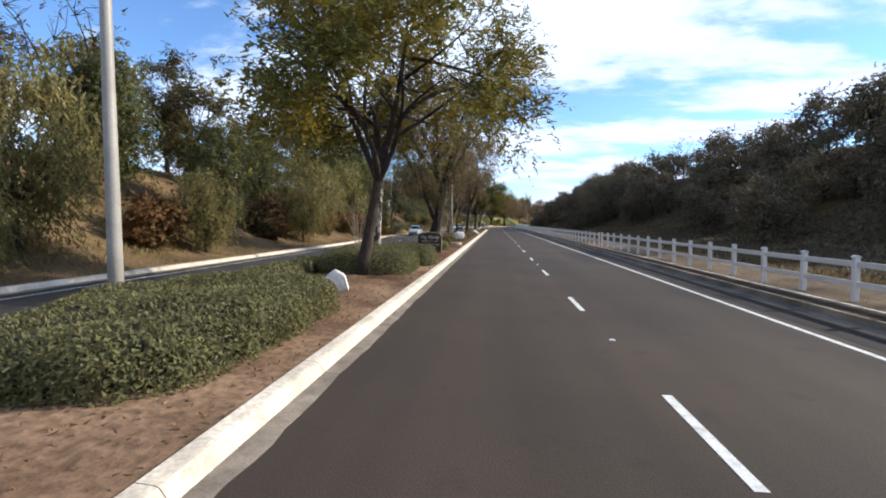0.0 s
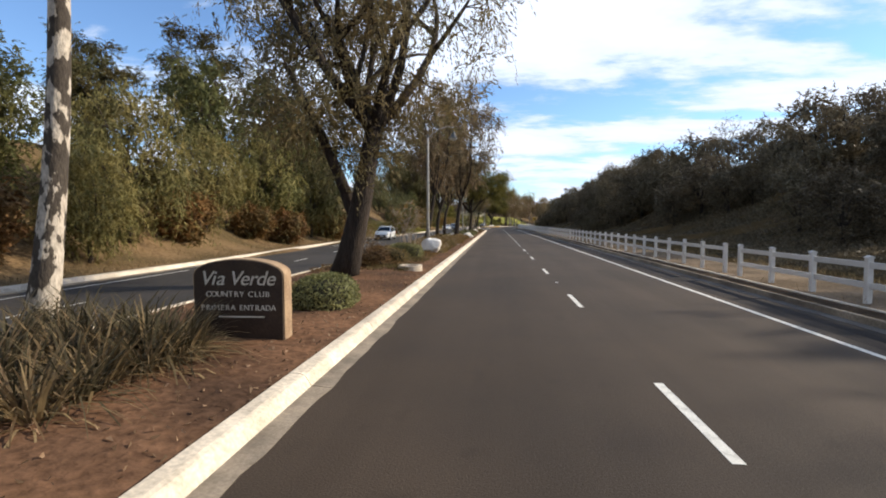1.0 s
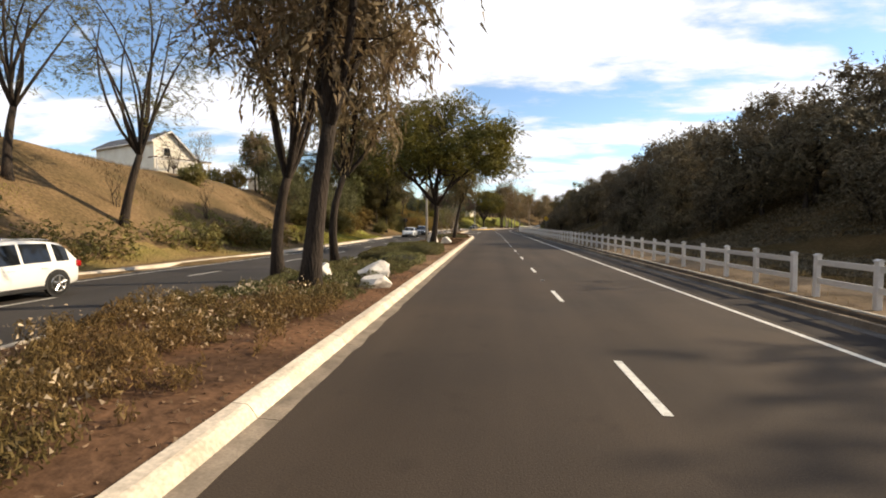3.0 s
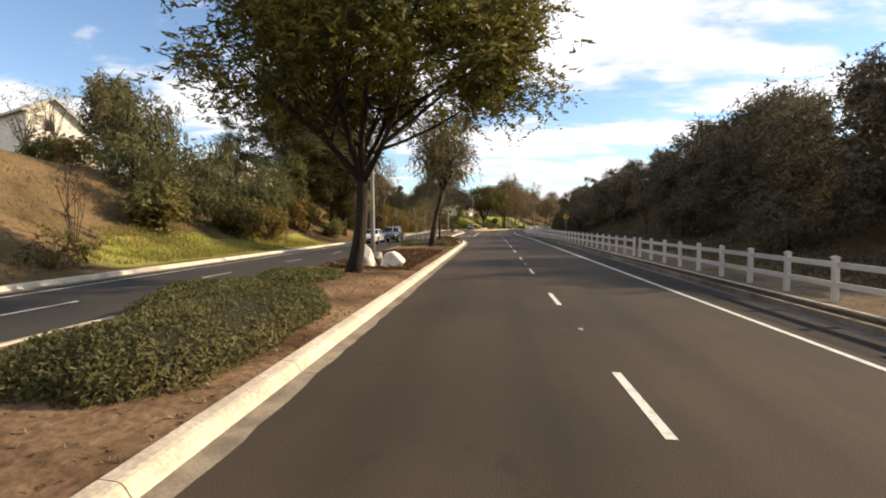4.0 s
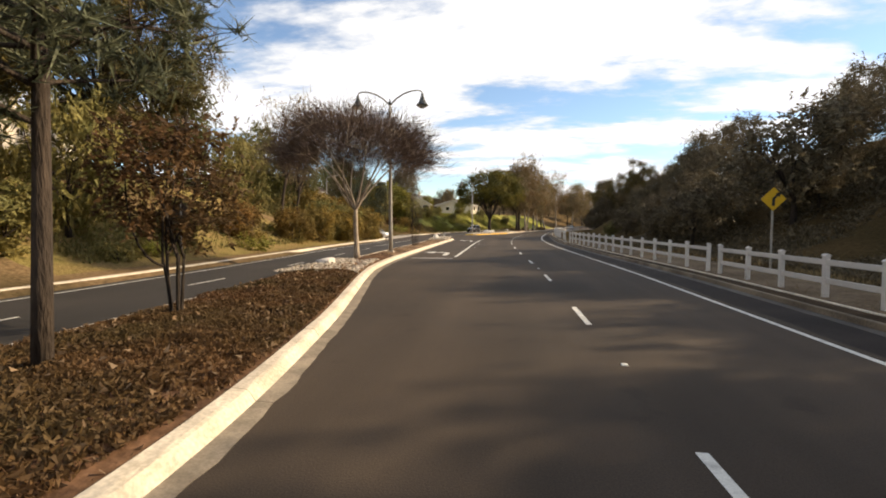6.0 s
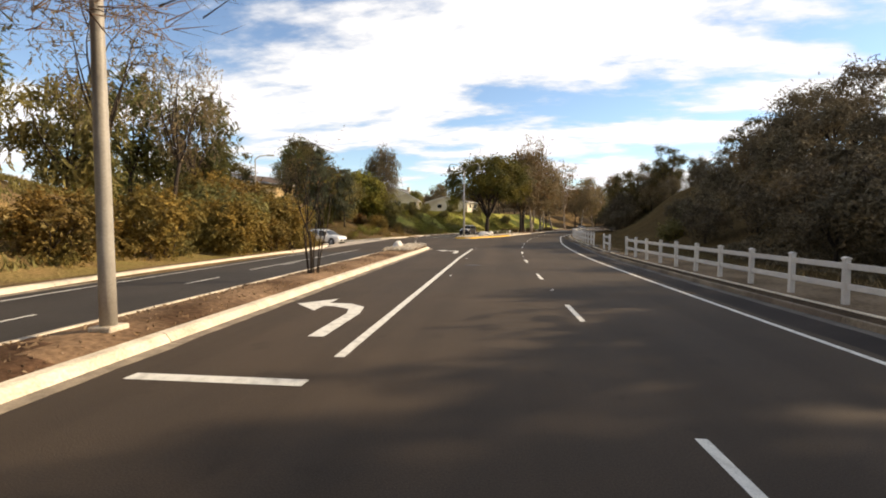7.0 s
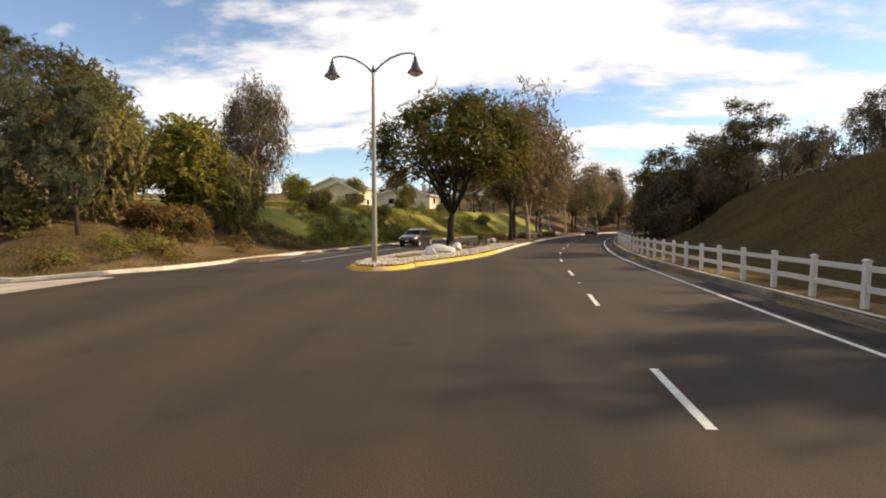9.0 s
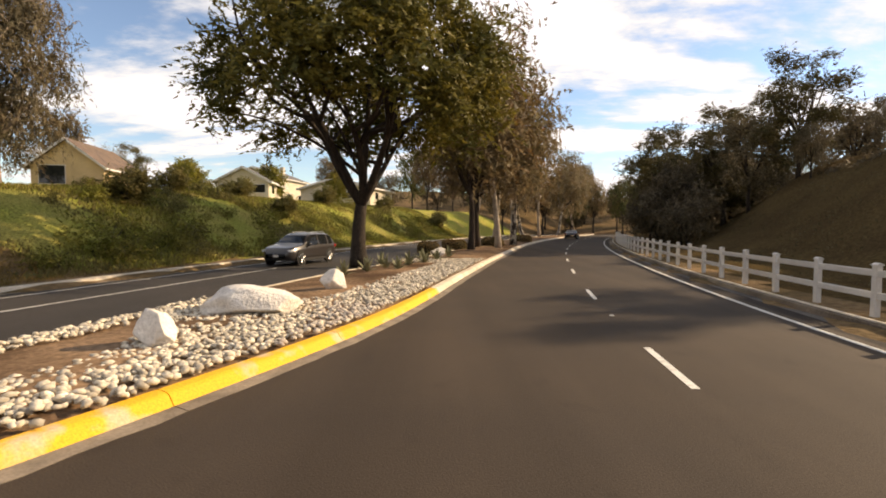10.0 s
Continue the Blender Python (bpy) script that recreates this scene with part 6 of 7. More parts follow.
# ---- stone entrance sign ----
def entrance_sign():
    dark = mat("sign_face_stone", (0.058, 0.036, 0.024), (0.036, 0.023, 0.016), scale=3, fine=30, vary=0.2, rough=0.55, bump=0.2)
    side = mat("sign_side_stone", (0.36, 0.25, 0.155), (0.27, 0.18, 0.11), scale=3, fine=22, vary=0.2, rough=0.9, bump=0.5)
    cream = mat("sign_letters", (0.62, 0.56, 0.46), vary=0.08, rough=0.7, bump=0)
    root = tagged(new("entrance_sign"), "dark brown stone entrance sign with arched top and cream lettering", "sign")
    w, hgt, t = 1.44, 1.34, 0.3
    top = [(-w / 2, 0), (w / 2, 0), (w / 2, hgt - 0.24)] + [(w / 2 * math.cos(a), hgt - 0.24 + 0.24 * math.sin(a)) for a in np.linspace(0.25, math.pi - 0.25, 14)] + [(-w / 2, hgt - 0.24)]
    part("slab", of_bm("slab", prism(top, "y", 0.0, t, 0.012), side), root)
    inset = [(x * 0.965, 0.03 + z * 0.965) for x, z in top]
    part("face", of_bm("face", prism(inset, "y", -0.02, 0.02, 0.004), dark), root, "dark polished face")
    for text, size, z, shear, wide in (("Via Verde", 0.315, 0.94, 0.3, 0.148), ("COUNTRY CLUB", 0.12, 0.76, 0.0, 0.088), ("PRIMERA ENTRADA", 0.12, 0.55, 0.0, 0.084)):
        narrow = {"i": 0.55, "I": 0.5, " ": 0.55, "r": 0.75, "M": 1.15}
        steps = [wide * narrow.get(c, 1.0) for c in text]
        at = -sum(steps) / 2
        for c, w in zip(text, steps):
            if c != " ":
                cu = bpy.data.curves.new("letter", "FONT")
                cu.body, cu.size, cu.align_x, cu.extrude, cu.shear = c, size, "CENTER", 0.006, shear
                tmp = bpy.data.objects.new("letter", cu)
                scene.collection.objects.link(tmp)
                me = bpy.data.meshes.new_from_object(tmp.evaluated_get(bpy.context.evaluated_depsgraph_get()))
                bpy.data.objects.remove(tmp)
                me.materials.clear()
                me.materials.append(cream)
                part("letter", me, root, "raised cream letter", pose(at + w / 2, -0.028, z, 90, 0, 0))
            at += w
    part("rule", of_bm("rule", block(0.72, 0.012, 0.02, 0.0, at=(0.05, -0.026, 0.44)), cream), root)
    root.matrix_basis = pose(-1.64, 28.4, 0.1, 0, 0, 3)


entrance_sign()


# ---- boulders and rocks ----
def rock(label, x, y, sx, sy, sz, seed, turn=0.0, lean=0.0, z=0.2, chop=0.35):
    """A quarried boulder: a lump cut by flat planes, with chipped edges and a rough skin."""
    bm = bmesh.new()
    bmesh.ops.create_icosphere(bm, subdivisions=4, radius=1.15)
    r = random.Random(seed)
    planes = [(Vector((r.gauss(0, 1), r.gauss(0, 1), r.gauss(0, 0.7))).normalized(), r.uniform(0.95 - chop, 0.92)) for _ in range(16)]
    for v in bm.verts:
        p = v.co.copy()
        p *= 1 + 0.16 * ND(p * 1.3 + Vector((seed, 0, 0)))
        for nrm, d in planes:
            k = p.dot(nrm)
            if k > d:
                p -= nrm * (k - d)
        q = p * 3.2 + Vector((seed, 3, 0))
        p *= 1 + 0.05 * ND(q) + 0.03 * abs(ND(q * 2.7)) + 0.014 * ND(q * 7)
        v.co = Vector((p.x * sx, p.y * sy, (p.z + 0.72) * sz / 1.6))
    ob = tagged(new("boulder", of_bm("boulder", bm, STONE_W, False)), label, "boulder", "landscape boulders")
    ob.data.polygons.foreach_set("use_smooth", np.ones(len(ob.data.polygons), bool))
    ob.matrix_basis = pose(x, y, z - 0.06, 0, lean, turn)
    return ob


rock("white landscape boulder beside the hedge", -1.75, 12.0, 0.33, 0.3, 0.55, 1)
rock("large white boulder with a notched side", -1.4, 48.9, 0.66, 0.6, 0.84, 2, 20)
rock("small upright white rock beside the boulder", -3.1, 49.0, 0.2, 0.22, 0.5, 3, 0, -14)
rock("pale rock under the eucalyptus", -1.3, 79.5, 0.6, 0.5, 0.6, 4)
rock("pale rock among low bushes", -0.8, 77.8, 0.55, 0.5, 0.4, 5)
rock("pale rock by the bushes", -3.0, 79.2, 0.5, 0.5, 0.55, 6)
rock("white upright slab of rock leaning", -2.45, 105.8, 0.62, 0.42, 1.08, 27, 10, -15, chop=0.4)
rock("angular white rock with dark cracks", -1.4, 106.3, 0.6, 0.5, 0.62, 28, 30, 0, chop=0.4)
rock("small pale rock behind the others", -2.75, 109.0, 0.28, 0.3, 0.6, 9)
rock("pale rock among the cobbles", -5.3, 153.8, 0.5, 0.45, 0.3, 10)
rock("pale rock on the cobbled nose", -5.0, 187.9, 0.42, 0.4, 0.55, 11, 40)
rock("white rock on the cobbles", -0.4, 224.3, 0.5, 0.27, 0.52, 12, -35, 0)
rock("long flat white boulder on the cobbles", -0.05, 227.1, 1.3, 0.75, 0.54, 13, 8)
rock("squat white boulder beside the tree", 0.95, 230.6, 0.42, 0.4, 0.6, 14, 60)
rock("pale rock on the island", 3.9, 246.0, 0.6, 0.5, 0.55, 15, 60)
rock("pale rock by the low shrub", -0.6, 132.4, 0.2, 0.2, 0.2, 16)


# ---- cobbles ----
def cobble_meshes():
    out = []
    for s in range(5):
        bm = bmesh.new()
        bmesh.ops.create_icosphere(bm, subdivisions=1, radius=1)
        r = random.Random(100 + s)
        for v in bm.verts:
            v.co *= r.uniform(0.82, 1.12)
            v.co = Vector((v.co.x, v.co.y * r.uniform(0.65, 0.8), v.co.z * 0.5))
        out.append(of_bm("cobble", bm, COBBLE, True))
    return out


def cobbles(name, label, zone, count, seed, singles=0, near=None, size=(0.043, 0.09), z=0.24, piled=0.0):
    """River stones on a bed: those by the kerb are stones of their own, the rest one mesh."""
    r = np.random.default_rng(seed)
    meshes = COBBLES
    root = tagged(new(name), label, "cobbles", kind="structure")
    spots, tries = [], 0
    while len(spots) < count and tries < count * 30:
        tries += 1
        p = zone(r)
        if p is not None:
            spots.append(p)
    if near:
        spots.sort(key=near)
    rest_v, rest_q, o = [], [], 0
    bases = [np.array([v.co[:] for v in m.vertices]) for m in meshes]
    tris = [np.array([p.vertices[:] for p in m.polygons]) for m in meshes]
    for i, (x, y) in enumerate(spots):
        k, s, a = r.integers(5), r.uniform(*size), r.uniform(0, 360)
        zz = z + r.uniform(-0.02, 0.03) + (piled * r.uniform(0, 1) if piled else 0)
        m = pose(x, y, zz, r.normal(0, 14), r.normal(0, 14), a) @ Matrix.Scale(s, 4)
        if i < singles:
            part("cobble", meshes[k], root, m=m)
        else:
            R = np.array(m)
            rest_v.append(bases[k] @ R[:3, :3].T + R[:3, 3])
            rest_q.append(tris[k] + o)
            o += len(bases[k])
    if rest_v:
        part("cobbles", mesh_of("cobbles", np.concatenate(rest_v), quads=np.concatenate(rest_q), mats=(COBBLE,), smooth=True), root, kind="stuff")


COBBLES = cobble_meshes()


def zone_nose(r):
    y = r.uniform(184.6, 193.2)
    if y < 191.4:
        a, b = float(x_back(y)) + 0.55, float(x_kerb(y)) - 0.55
    else:
        k = math.sqrt(max(0, 1 - ((y - 191.4) / 1.8) ** 2))
        a, b = -4.45 - 0.95 * k, -4.45 + 0.95 * k
    return (r.uniform(a, b), y)


def zone_mid(r):
    x, y = r.uniform(-5.9, -2.6), r.uniform(149.8, 156.5)
    return (x, y) if x < float(x_kerb(y)) - 0.6 and ND((x * 0.8, y * 0.5, 2.0)) > -0.35 else None


def zone_isle(r):
    y = r.uniform(217.0, 243)
    mid, half = float(x_isle(219.3) + x_isleback(219.3)) / 2, float(x_isle(219.3) - x_isleback(219.3)) / 2 - 0.5
    if y < 219.3:
        k = math.sqrt(max(0, 1 - ((219.3 - y) / 2.05) ** 2))
        return (r.uniform(mid - half * k, mid + half * k), y)
    a, b = float(x_isleback(y)) + 0.55, float(x_isle(y)) - 0.55
    x = r.uniform(a, b)
    u = (x - a) / (b - a)
    if 221.5 < y < 226 and u < 0.52 and u > 0.14 and ND((x, y * 0.5, 0)) > -0.35:
        return None
    if y > 228 and u < 0.62 and (x + 0.1) ** 2 + (y - 235) ** 2 < 40:
        return None
    return (x, y)


cobbles("nose_cobbles", "pale river cobbles heaped on the median nose", zone_nose, 1500, 1, 120, lambda p: -p[0], piled=0.16)
cobbles("mid_cobbles", "pale river cobbles on the median", zone_mid, 900, 2, 60, lambda p: -p[0])
cobbles("island_cobbles", "pale river cobbles covering the island", zone_isle, 7900, 3, 280, lambda p: (p[1] > 228) * 50 - p[0])


# ---- agaves ----
def agave(x, y, k, seed):
    r = np.random.default_rng(seed)
    root = tagged(new("agave"), "pale green agave with stiff pointed leaves", "agave", "agaves on the island")
    for i in range(16):
        a, up = 2 * math.pi * i * 0.382, 0.25 + 0.75 * (i / 16)
        L = r.uniform(0.5, 0.7)
        d = Vector((math.cos(a) * (1.1 - up), math.sin(a) * (1.1 - up), up)).normalized()
        side = d.cross(Vector((0, 0, 1))).normalized()
        verts, faces = [], []
        for j, (u, w) in enumerate(((0, 0.05), (0.35, 0.075), (0.7, 0.05), (1.0, 0.004))):
            c = d * L * u - Vector((0, 0, 0.18 * u * u * (1 - up)))
            verts += [c - side * w, c - Vector((0, 0, 0.025 * (1 - u))), c + side * w]
        for j in range(3):
            o = j * 3
            faces += [(o, o + 1, o + 4, o + 3), (o + 1, o + 2, o + 5, o + 4)]
        part("leaf", mesh_of("leaf", verts, faces, (LEAF["agave"],), smooth=True), root)
    root.matrix_basis = pose(x, y, 0.22, 0, 0, seed * 40)
    root.scale = (k, k, k)


for i, (x, y, k) in enumerate(((1.0, 236.2, 1.1), (1.6, 237.6, 1.0), (2.2, 237.0, 1.0), (2.5, 239.2, 1.1), (1.2, 239.5, 1.0), (3.2, 240.6, 1.1), (3.8, 242.4, 1.1), (3.0, 243.0, 1.0), (4.5, 244.6, 1.1), (0.4, 234.6, 0.9))):
    agave(x, y, k, i + 1)


def prickly_pear(x, y, seed):
    """Flat oval pads growing from one another, each a part."""
    r = np.random.default_rng(seed)
    root = tagged(new("cactus"), "tall prickly pear cactus at the foot of the bank", "cactus")
    bm = bmesh.new()
    bmesh.ops.create_icosphere(bm, subdivisions=2, radius=1)
    for v in bm.verts:
        v.co = Vector((v.co.x * 0.15 * (1 + 0.25 * v.co.z), v.co.y * 0.03, v.co.z * 0.22 + 0.2))
    pad = of_bm("pad", bm, LEAF["agave"], True)
    grow = [(pose(r.uniform(-0.5, 0.5), r.uniform(-0.25, 0.25), 0, r.uniform(-14, 14), r.uniform(-18, 18), r.uniform(0, 180)), 0) for _ in range(9)]
    while grow:
        m, age = grow.pop()
        part("pad", pad, root, m=m)
        for _ in range(1 if age in (1, 3) else 2):
            if age < 5:
                grow.append((m @ pose(r.uniform(-0.1, 0.1), 0, 0.37, r.uniform(-25, 25), r.uniform(-38, 38), r.uniform(-60, 60)) @ Matrix.Scale(0.97, 4), age + 1 + (r.uniform() < 0.25)))
    root.matrix_basis = pose(x, y, float(height(x, y)) - 0.05, 0, 0, 20)


prickly_pear(-14.1, 74.3, 4)

# ---- small street things ----
def utility_ring(x, y):
    root = tagged(new("utility_ring"), "round concrete utility ring filled with brown soil", "utility cover")
    v, f = lathe([(0.46, -0.05), (0.46, 0.16), (0.44, 0.18), (0.34, 0.18), (0.33, 0.12)], 28)
    part("ring", mesh_of("ring", v, f, (CONCRETE,)), root)
    v, f = lathe([(0.0, 0.13), (0.32, 0.11), (0.33, 0.1)], 28)
    part("fill", mesh_of("fill", v, f, (DIRT_RED,)), root, "brown soil inside the ring")
    root.matrix_basis = pose(x, y, 0.2)


def utility_box(x, y):
    root = tagged(new("utility_box"), "flat concrete utility box with lid at soil level", "utility cover")
    part("box", of_bm("box", block(0.62, 0.5, 0.2, 0.015), CONCRETE), root)
    part("lid", of_bm("lid", block(0.5, 0.38, 0.02, 0.006, at=(0, 0, 0.2)), GUTTER), root)
    root.matrix_basis = pose(x, y, 0.06, 0, 0, 8)


utility_ring(-0.95, 39.3)
utility_box(-1.0, 60.0)


def leaning_stake(x, y):
    root = tagged(new("tree_stake"), "thin leaning stake with a broken tie in the median", "stake")
    part("stake", mesh_of("stake", *tube([(0, 0, -0.1), (0.25, 0.05, 1.2), (0.55, 0.1, 2.5), (0.62, 0.1, 2.95)], [0.03, 0.028, 0.025, 0.022], 8), (BARK_PALE,), smooth=True), root)
    root.matrix_basis = pose(x, y, 0.2, 0, 0, 0)


leaning_stake(-4.5, 119.2)


def marker_post(x, y):
    root = tagged(new("marker_post"), "short white marker post on the median nose", "marker post")
    part("post", of_bm("post", block(0.09, 0.05, 0.62, 0.012), FENCE_W), root)
    part("reflector", of_bm("reflector", block(0.26, 0.02, 0.22, 0.02, at=(0, -0.04, 0.46)), STEEL), root, "small grey plate")
    root.matrix_basis = pose(x, y, 0.16)


marker_post(-4.56, 192.75)


def diamond_sign(m, label, size=0.76, mast=2.6, plate_z=2.2):
    root = tagged(new("road_sign"), label, "road sign")
    part("mast", of_bm("mast", block(0.06, 0.06, mast, 0.008), STEEL), root)
    bm = block(size, 0.012, size, 0.0, at=(0, 0, -size / 2))
    bmesh.ops.rotate(bm, verts=bm.verts, cent=(0, 0, 0), matrix=Matrix.Rotation(radians(45), 3, "Y"))
    part("plate", of_bm("plate", bm, m), root, m=pose(0, -0.045, plate_z))
    return root


SIGN_Y = mat("yellow_sign_sheet", (0.62, 0.36, 0.02), vary=0.06, rough=0.5, bump=0)
SIGN_BACK = mat("sign_back", (0.07, 0.05, 0.04), vary=0.15, rough=0.7, bump=0)
SIGN_K = mat("sign_black", (0.02, 0.02, 0.02), vary=0.1, rough=0.6, bump=0)
s = diamond_sign(SIGN_Y, "yellow diamond warning sign with a black curve arrow", 0.62, 3.2, 2.86)
arrow = of_bm("arrow", prism([(-0.05, -0.25), (0.05, -0.25), (0.05, 0.0), (0.16, 0.12), (0.2, 0.06), (0.26, 0.26), (0.06, 0.22), (0.11, 0.18), (-0.05, 0.04)], "y", -0.004, 0.004), SIGN_K)
part("arrow", arrow, s, "black curved arrow", pose(0, -0.057, 2.86))
s.matrix_basis = pose(12.5, 152.0, float(height(12.5, 152.0)) - 0.05, 0, 0, 0)
s = diamond_sign(SIGN_BACK, "diamond road sign seen from its dark back", 0.76, 2.7, 2.3)
s.matrix_basis = pose(-14.0, 156.0, float(height(-14.0, 156.0)) - 0.05, 0, 0, 180)


# ---- cars ----
GLASS = mat("car_glass", (0.012, 0.014, 0.016), vary=0.05, rough=0.06, bump=0, spec=0.7)
TYRE = mat("tyre_rubber", (0.018, 0.018, 0.018), vary=0.15, rough=0.85, bump=0.2)
RIM = mat("alloy_rim", (0.45, 0.45, 0.45), vary=0.08, rough=0.3, bump=0, metal=0.9)
HEAD = mat("headlight_lens", (0.7, 0.72, 0.74), vary=0.05, rough=0.1, bump=0, spec=0.7)
TAIL = mat("tail_light_lens", (0.35, 0.01, 0.01), vary=0.05, rough=0.2, bump=0, spec=0.6)
TRIM = mat("black_trim", (0.02, 0.02, 0.021), vary=0.1, rough=0.6, bump=0)
CAR_WHITE = mat("white_car_paint", (0.74, 0.74, 0.73), vary=0.02, rough=0.3, bump=0, coat=0.6, spec=0.5)
CAR_BLACK = mat("black_car_paint", (0.02, 0.021, 0.025), vary=0.05, rough=0.25, bump=0, coat=0.7, spec=0.5)
CAR_GREY = mat("dark_grey_car_paint", (0.022, 0.018, 0.018), vary=0.05, rough=0.3, bump=0, coat=0.6, spec=0.5)


def smooth_line(u, knots):
    """A rounded profile through (place, value) knots."""
    x, y = np.array(knots, float).T
    m = np.gradient(y, x)
    k = np.clip(np.searchsorted(x, u) - 1, 0, len(x) - 2)
    h = x[k + 1] - x[k]
    s = (u - x[k]) / h
    lim = np.minimum(np.abs(m), 3 * np.minimum(np.r_[np.abs(np.diff(y) / np.diff(x)), 9], np.r_[9, np.abs(np.diff(y) / np.diff(x))])) * np.sign(m)
    return (2 * s**3 - 3 * s**2 + 1) * y[k] + (s**3 - 2 * s**2 + s) * h * lim[k] + (3 * s**2 - 2 * s**3) * y[k + 1] + (s**3 - s**2) * h * lim[k + 1]


def car(label, paint_m, tall=True, k=1.0):
    """A car that faces +y: one skin whose glazing, doors, lamps and wheels are parts."""
    root = tagged(new("car"), label, "car")
    L, W, H = (4.72, 1.88, 1.66) if tall else (4.72, 1.82, 1.44)
    belt = 0.98 if tall else 0.92
    if tall:
        roof = [(-0.5, 0.78), (-0.485, 0.98), (-0.46, 1.08), (-0.40, 1.46), (-0.33, 1.60), (-0.15, H), (0.02, H - 0.02), (0.09, H - 0.10), (0.245, 1.08), (0.29, 1.03), (0.42, 0.94), (0.475, 0.84), (0.5, 0.62)]
    else:
        roof = [(-0.5, 0.74), (-0.485, 0.93), (-0.40, 0.99), (-0.33, 1.03), (-0.20, 1.32), (-0.12, 1.42), (-0.02, H), (0.05, H - 0.03), (0.10, H - 0.09), (0.25, 0.99), (0.30, 0.94), (0.42, 0.84), (0.475, 0.74), (0.5, 0.56)]
    n = 61
    us = np.linspace(-0.5, 0.5, n)
    top = smooth_line(us, roof)
    low = np.interp(us, [-0.5, -0.47, -0.4, 0.4, 0.46, 0.5], [0.46, 0.32, 0.25, 0.24, 0.28, 0.40])
    half = W / 2 * smooth_line(us, [(-0.5, 0.78), (-0.475, 0.89), (-0.42, 0.955), (-0.25, 1.0), (0.2, 1.0), (0.36, 0.975), (0.44, 0.90), (0.48, 0.77), (0.5, 0.62)])
    bl = np.minimum(smooth_line(us, [(-0.5, belt + 0.02), (-0.2, belt + 0.03), (0.1, belt - 0.01), (0.3, belt - 0.08), (0.5, belt - 0.3)]), top - 0.03)
    rows = []
    for u, t, lo, hw, b in zip(us, top, low, half, bl):
        lift = max(t - b, 0.0)
        in_ = 0.30 * min(lift / 0.6, 1.0) * 0.72
        r = [(0.0, lo), (hw * 0.88, lo), (hw * 0.97, lo + 0.07), (hw, lo + (b - lo) * 0.42), (hw * 0.992, lo + (b - lo) * 0.72), (hw * 0.975, b - 0.02), (hw * 0.955, b + 0.012 * (lift > 0.05)),
             (hw * 0.955 - in_ * 0.45, b + lift * 0.5), (hw * 0.955 - in_ * 0.8, b + lift * 0.86), (hw * 0.955 - in_ - 0.05, b + lift * 0.97), (hw * 0.45, t + 0.0), (0.0, t + 0.012)]
        rows.append(r)
    kk = len(rows[0])
    cabin0, cabin1 = (-0.40, 0.16) if tall else (-0.27, 0.17)
    glass_side, screen, rear, skin = {1: [], -1: []}, [], [], []
    for i in range(n - 1):
        um = (us[i] + us[i + 1]) / 2
        slope = (top[i + 1] - top[i]) / ((us[1] - us[0]) * L)
        for j in range(kk - 1):
            for s in (1, -1):
                q = [(s * rows[a][c][0], us[a] * L, rows[a][c][1]) for a, c in ((i, j), (i + 1, j), (i + 1, j + 1), (i, j + 1))]
                q = q if s > 0 else q[::-1]
                lifted = top[i] - bl[i] > 0.12 and top[i + 1] - bl[i + 1] > 0.12
                if j in (6, 7) and cabin0 < um < cabin1 and lifted and not any(abs(um - w) < 0.010 for w in ((-0.07, -0.285) if tall else (-0.055,))):
                    glass_side[s].append(q)
                elif j >= 9 and lifted and um > 0.08 and slope < -0.22 and um < 0.25:
                    screen.append(q)
                elif j >= 9 and lifted and um < -0.1 and slope > (0.35 if tall else 0.22):
                    rear.append(q)
                else:
                    skin.append(q)

    def shell(name, quads, m, note=""):
        if not quads:
            return
        bm = bmesh.new()
        for q in quads:
            bm.faces.new([bm.verts.new(v) for v in q])
        bmesh.ops.remove_doubles(bm, verts=bm.verts, dist=0.0015)
        bmesh.ops.recalc_face_normals(bm, faces=bm.faces)
        part(name, of_bm(name, bm, m, True), root, note)

    shell("body", skin, paint_m)
    shell("windscreen", screen, GLASS, "dark windscreen")
    shell("rear_window", rear, GLASS, "dark rear window")
    for s in (-1, 1):
        shell("side_window", glass_side[s], GLASS, "dark side window")
        part("mirror", of_bm("mirror", block(0.22, 0.12, 0.15, 0.04, at=(s * (W / 2 + 0.05), 0.17 * L, belt - 0.01), seg=2), paint_m, True), root)
        fx, fz = W * 0.345, belt - (0.27 if tall else 0.26)
        part("headlight", of_bm("headlight", block(0.40, 0.30, 0.12, 0.04, at=(s * fx, 0.447 * L, fz), seg=2), HEAD, True), root)
        part("tail_light", of_bm("tail_light", block(0.34, 0.2, 0.2 if tall else 0.15, 0.04, at=(s * W * 0.38, -0.472 * L, belt - 0.18), seg=2), TAIL, True), root)
        part("sill", of_bm("sill", block(0.06, 0.46 * L, 0.13, 0.02, at=(s * W * 0.482, 0, 0.22)), TRIM), root)
        part("door_handle", of_bm("door_handle", block(0.03, 0.2, 0.035, 0.01, at=(s * (W / 2 - 0.005), 0.0, belt - 0.14)), paint_m), root)
        part("door_handle", of_bm("door_handle", block(0.03, 0.2, 0.035, 0.01, at=(s * (W / 2 - 0.005), -0.21 * L, belt - 0.14)), paint_m), root)
        if tall:
            part("roof_rail", mesh_of("roof_rail", *tube([(s * 0.56, u * L, float(np.interp(u, us, top)) + 0.045) for u in np.linspace(-0.32, 0.02, 7)], [0.02] * 7, 6), (RIM,), smooth=True), root, "silver roof rail")
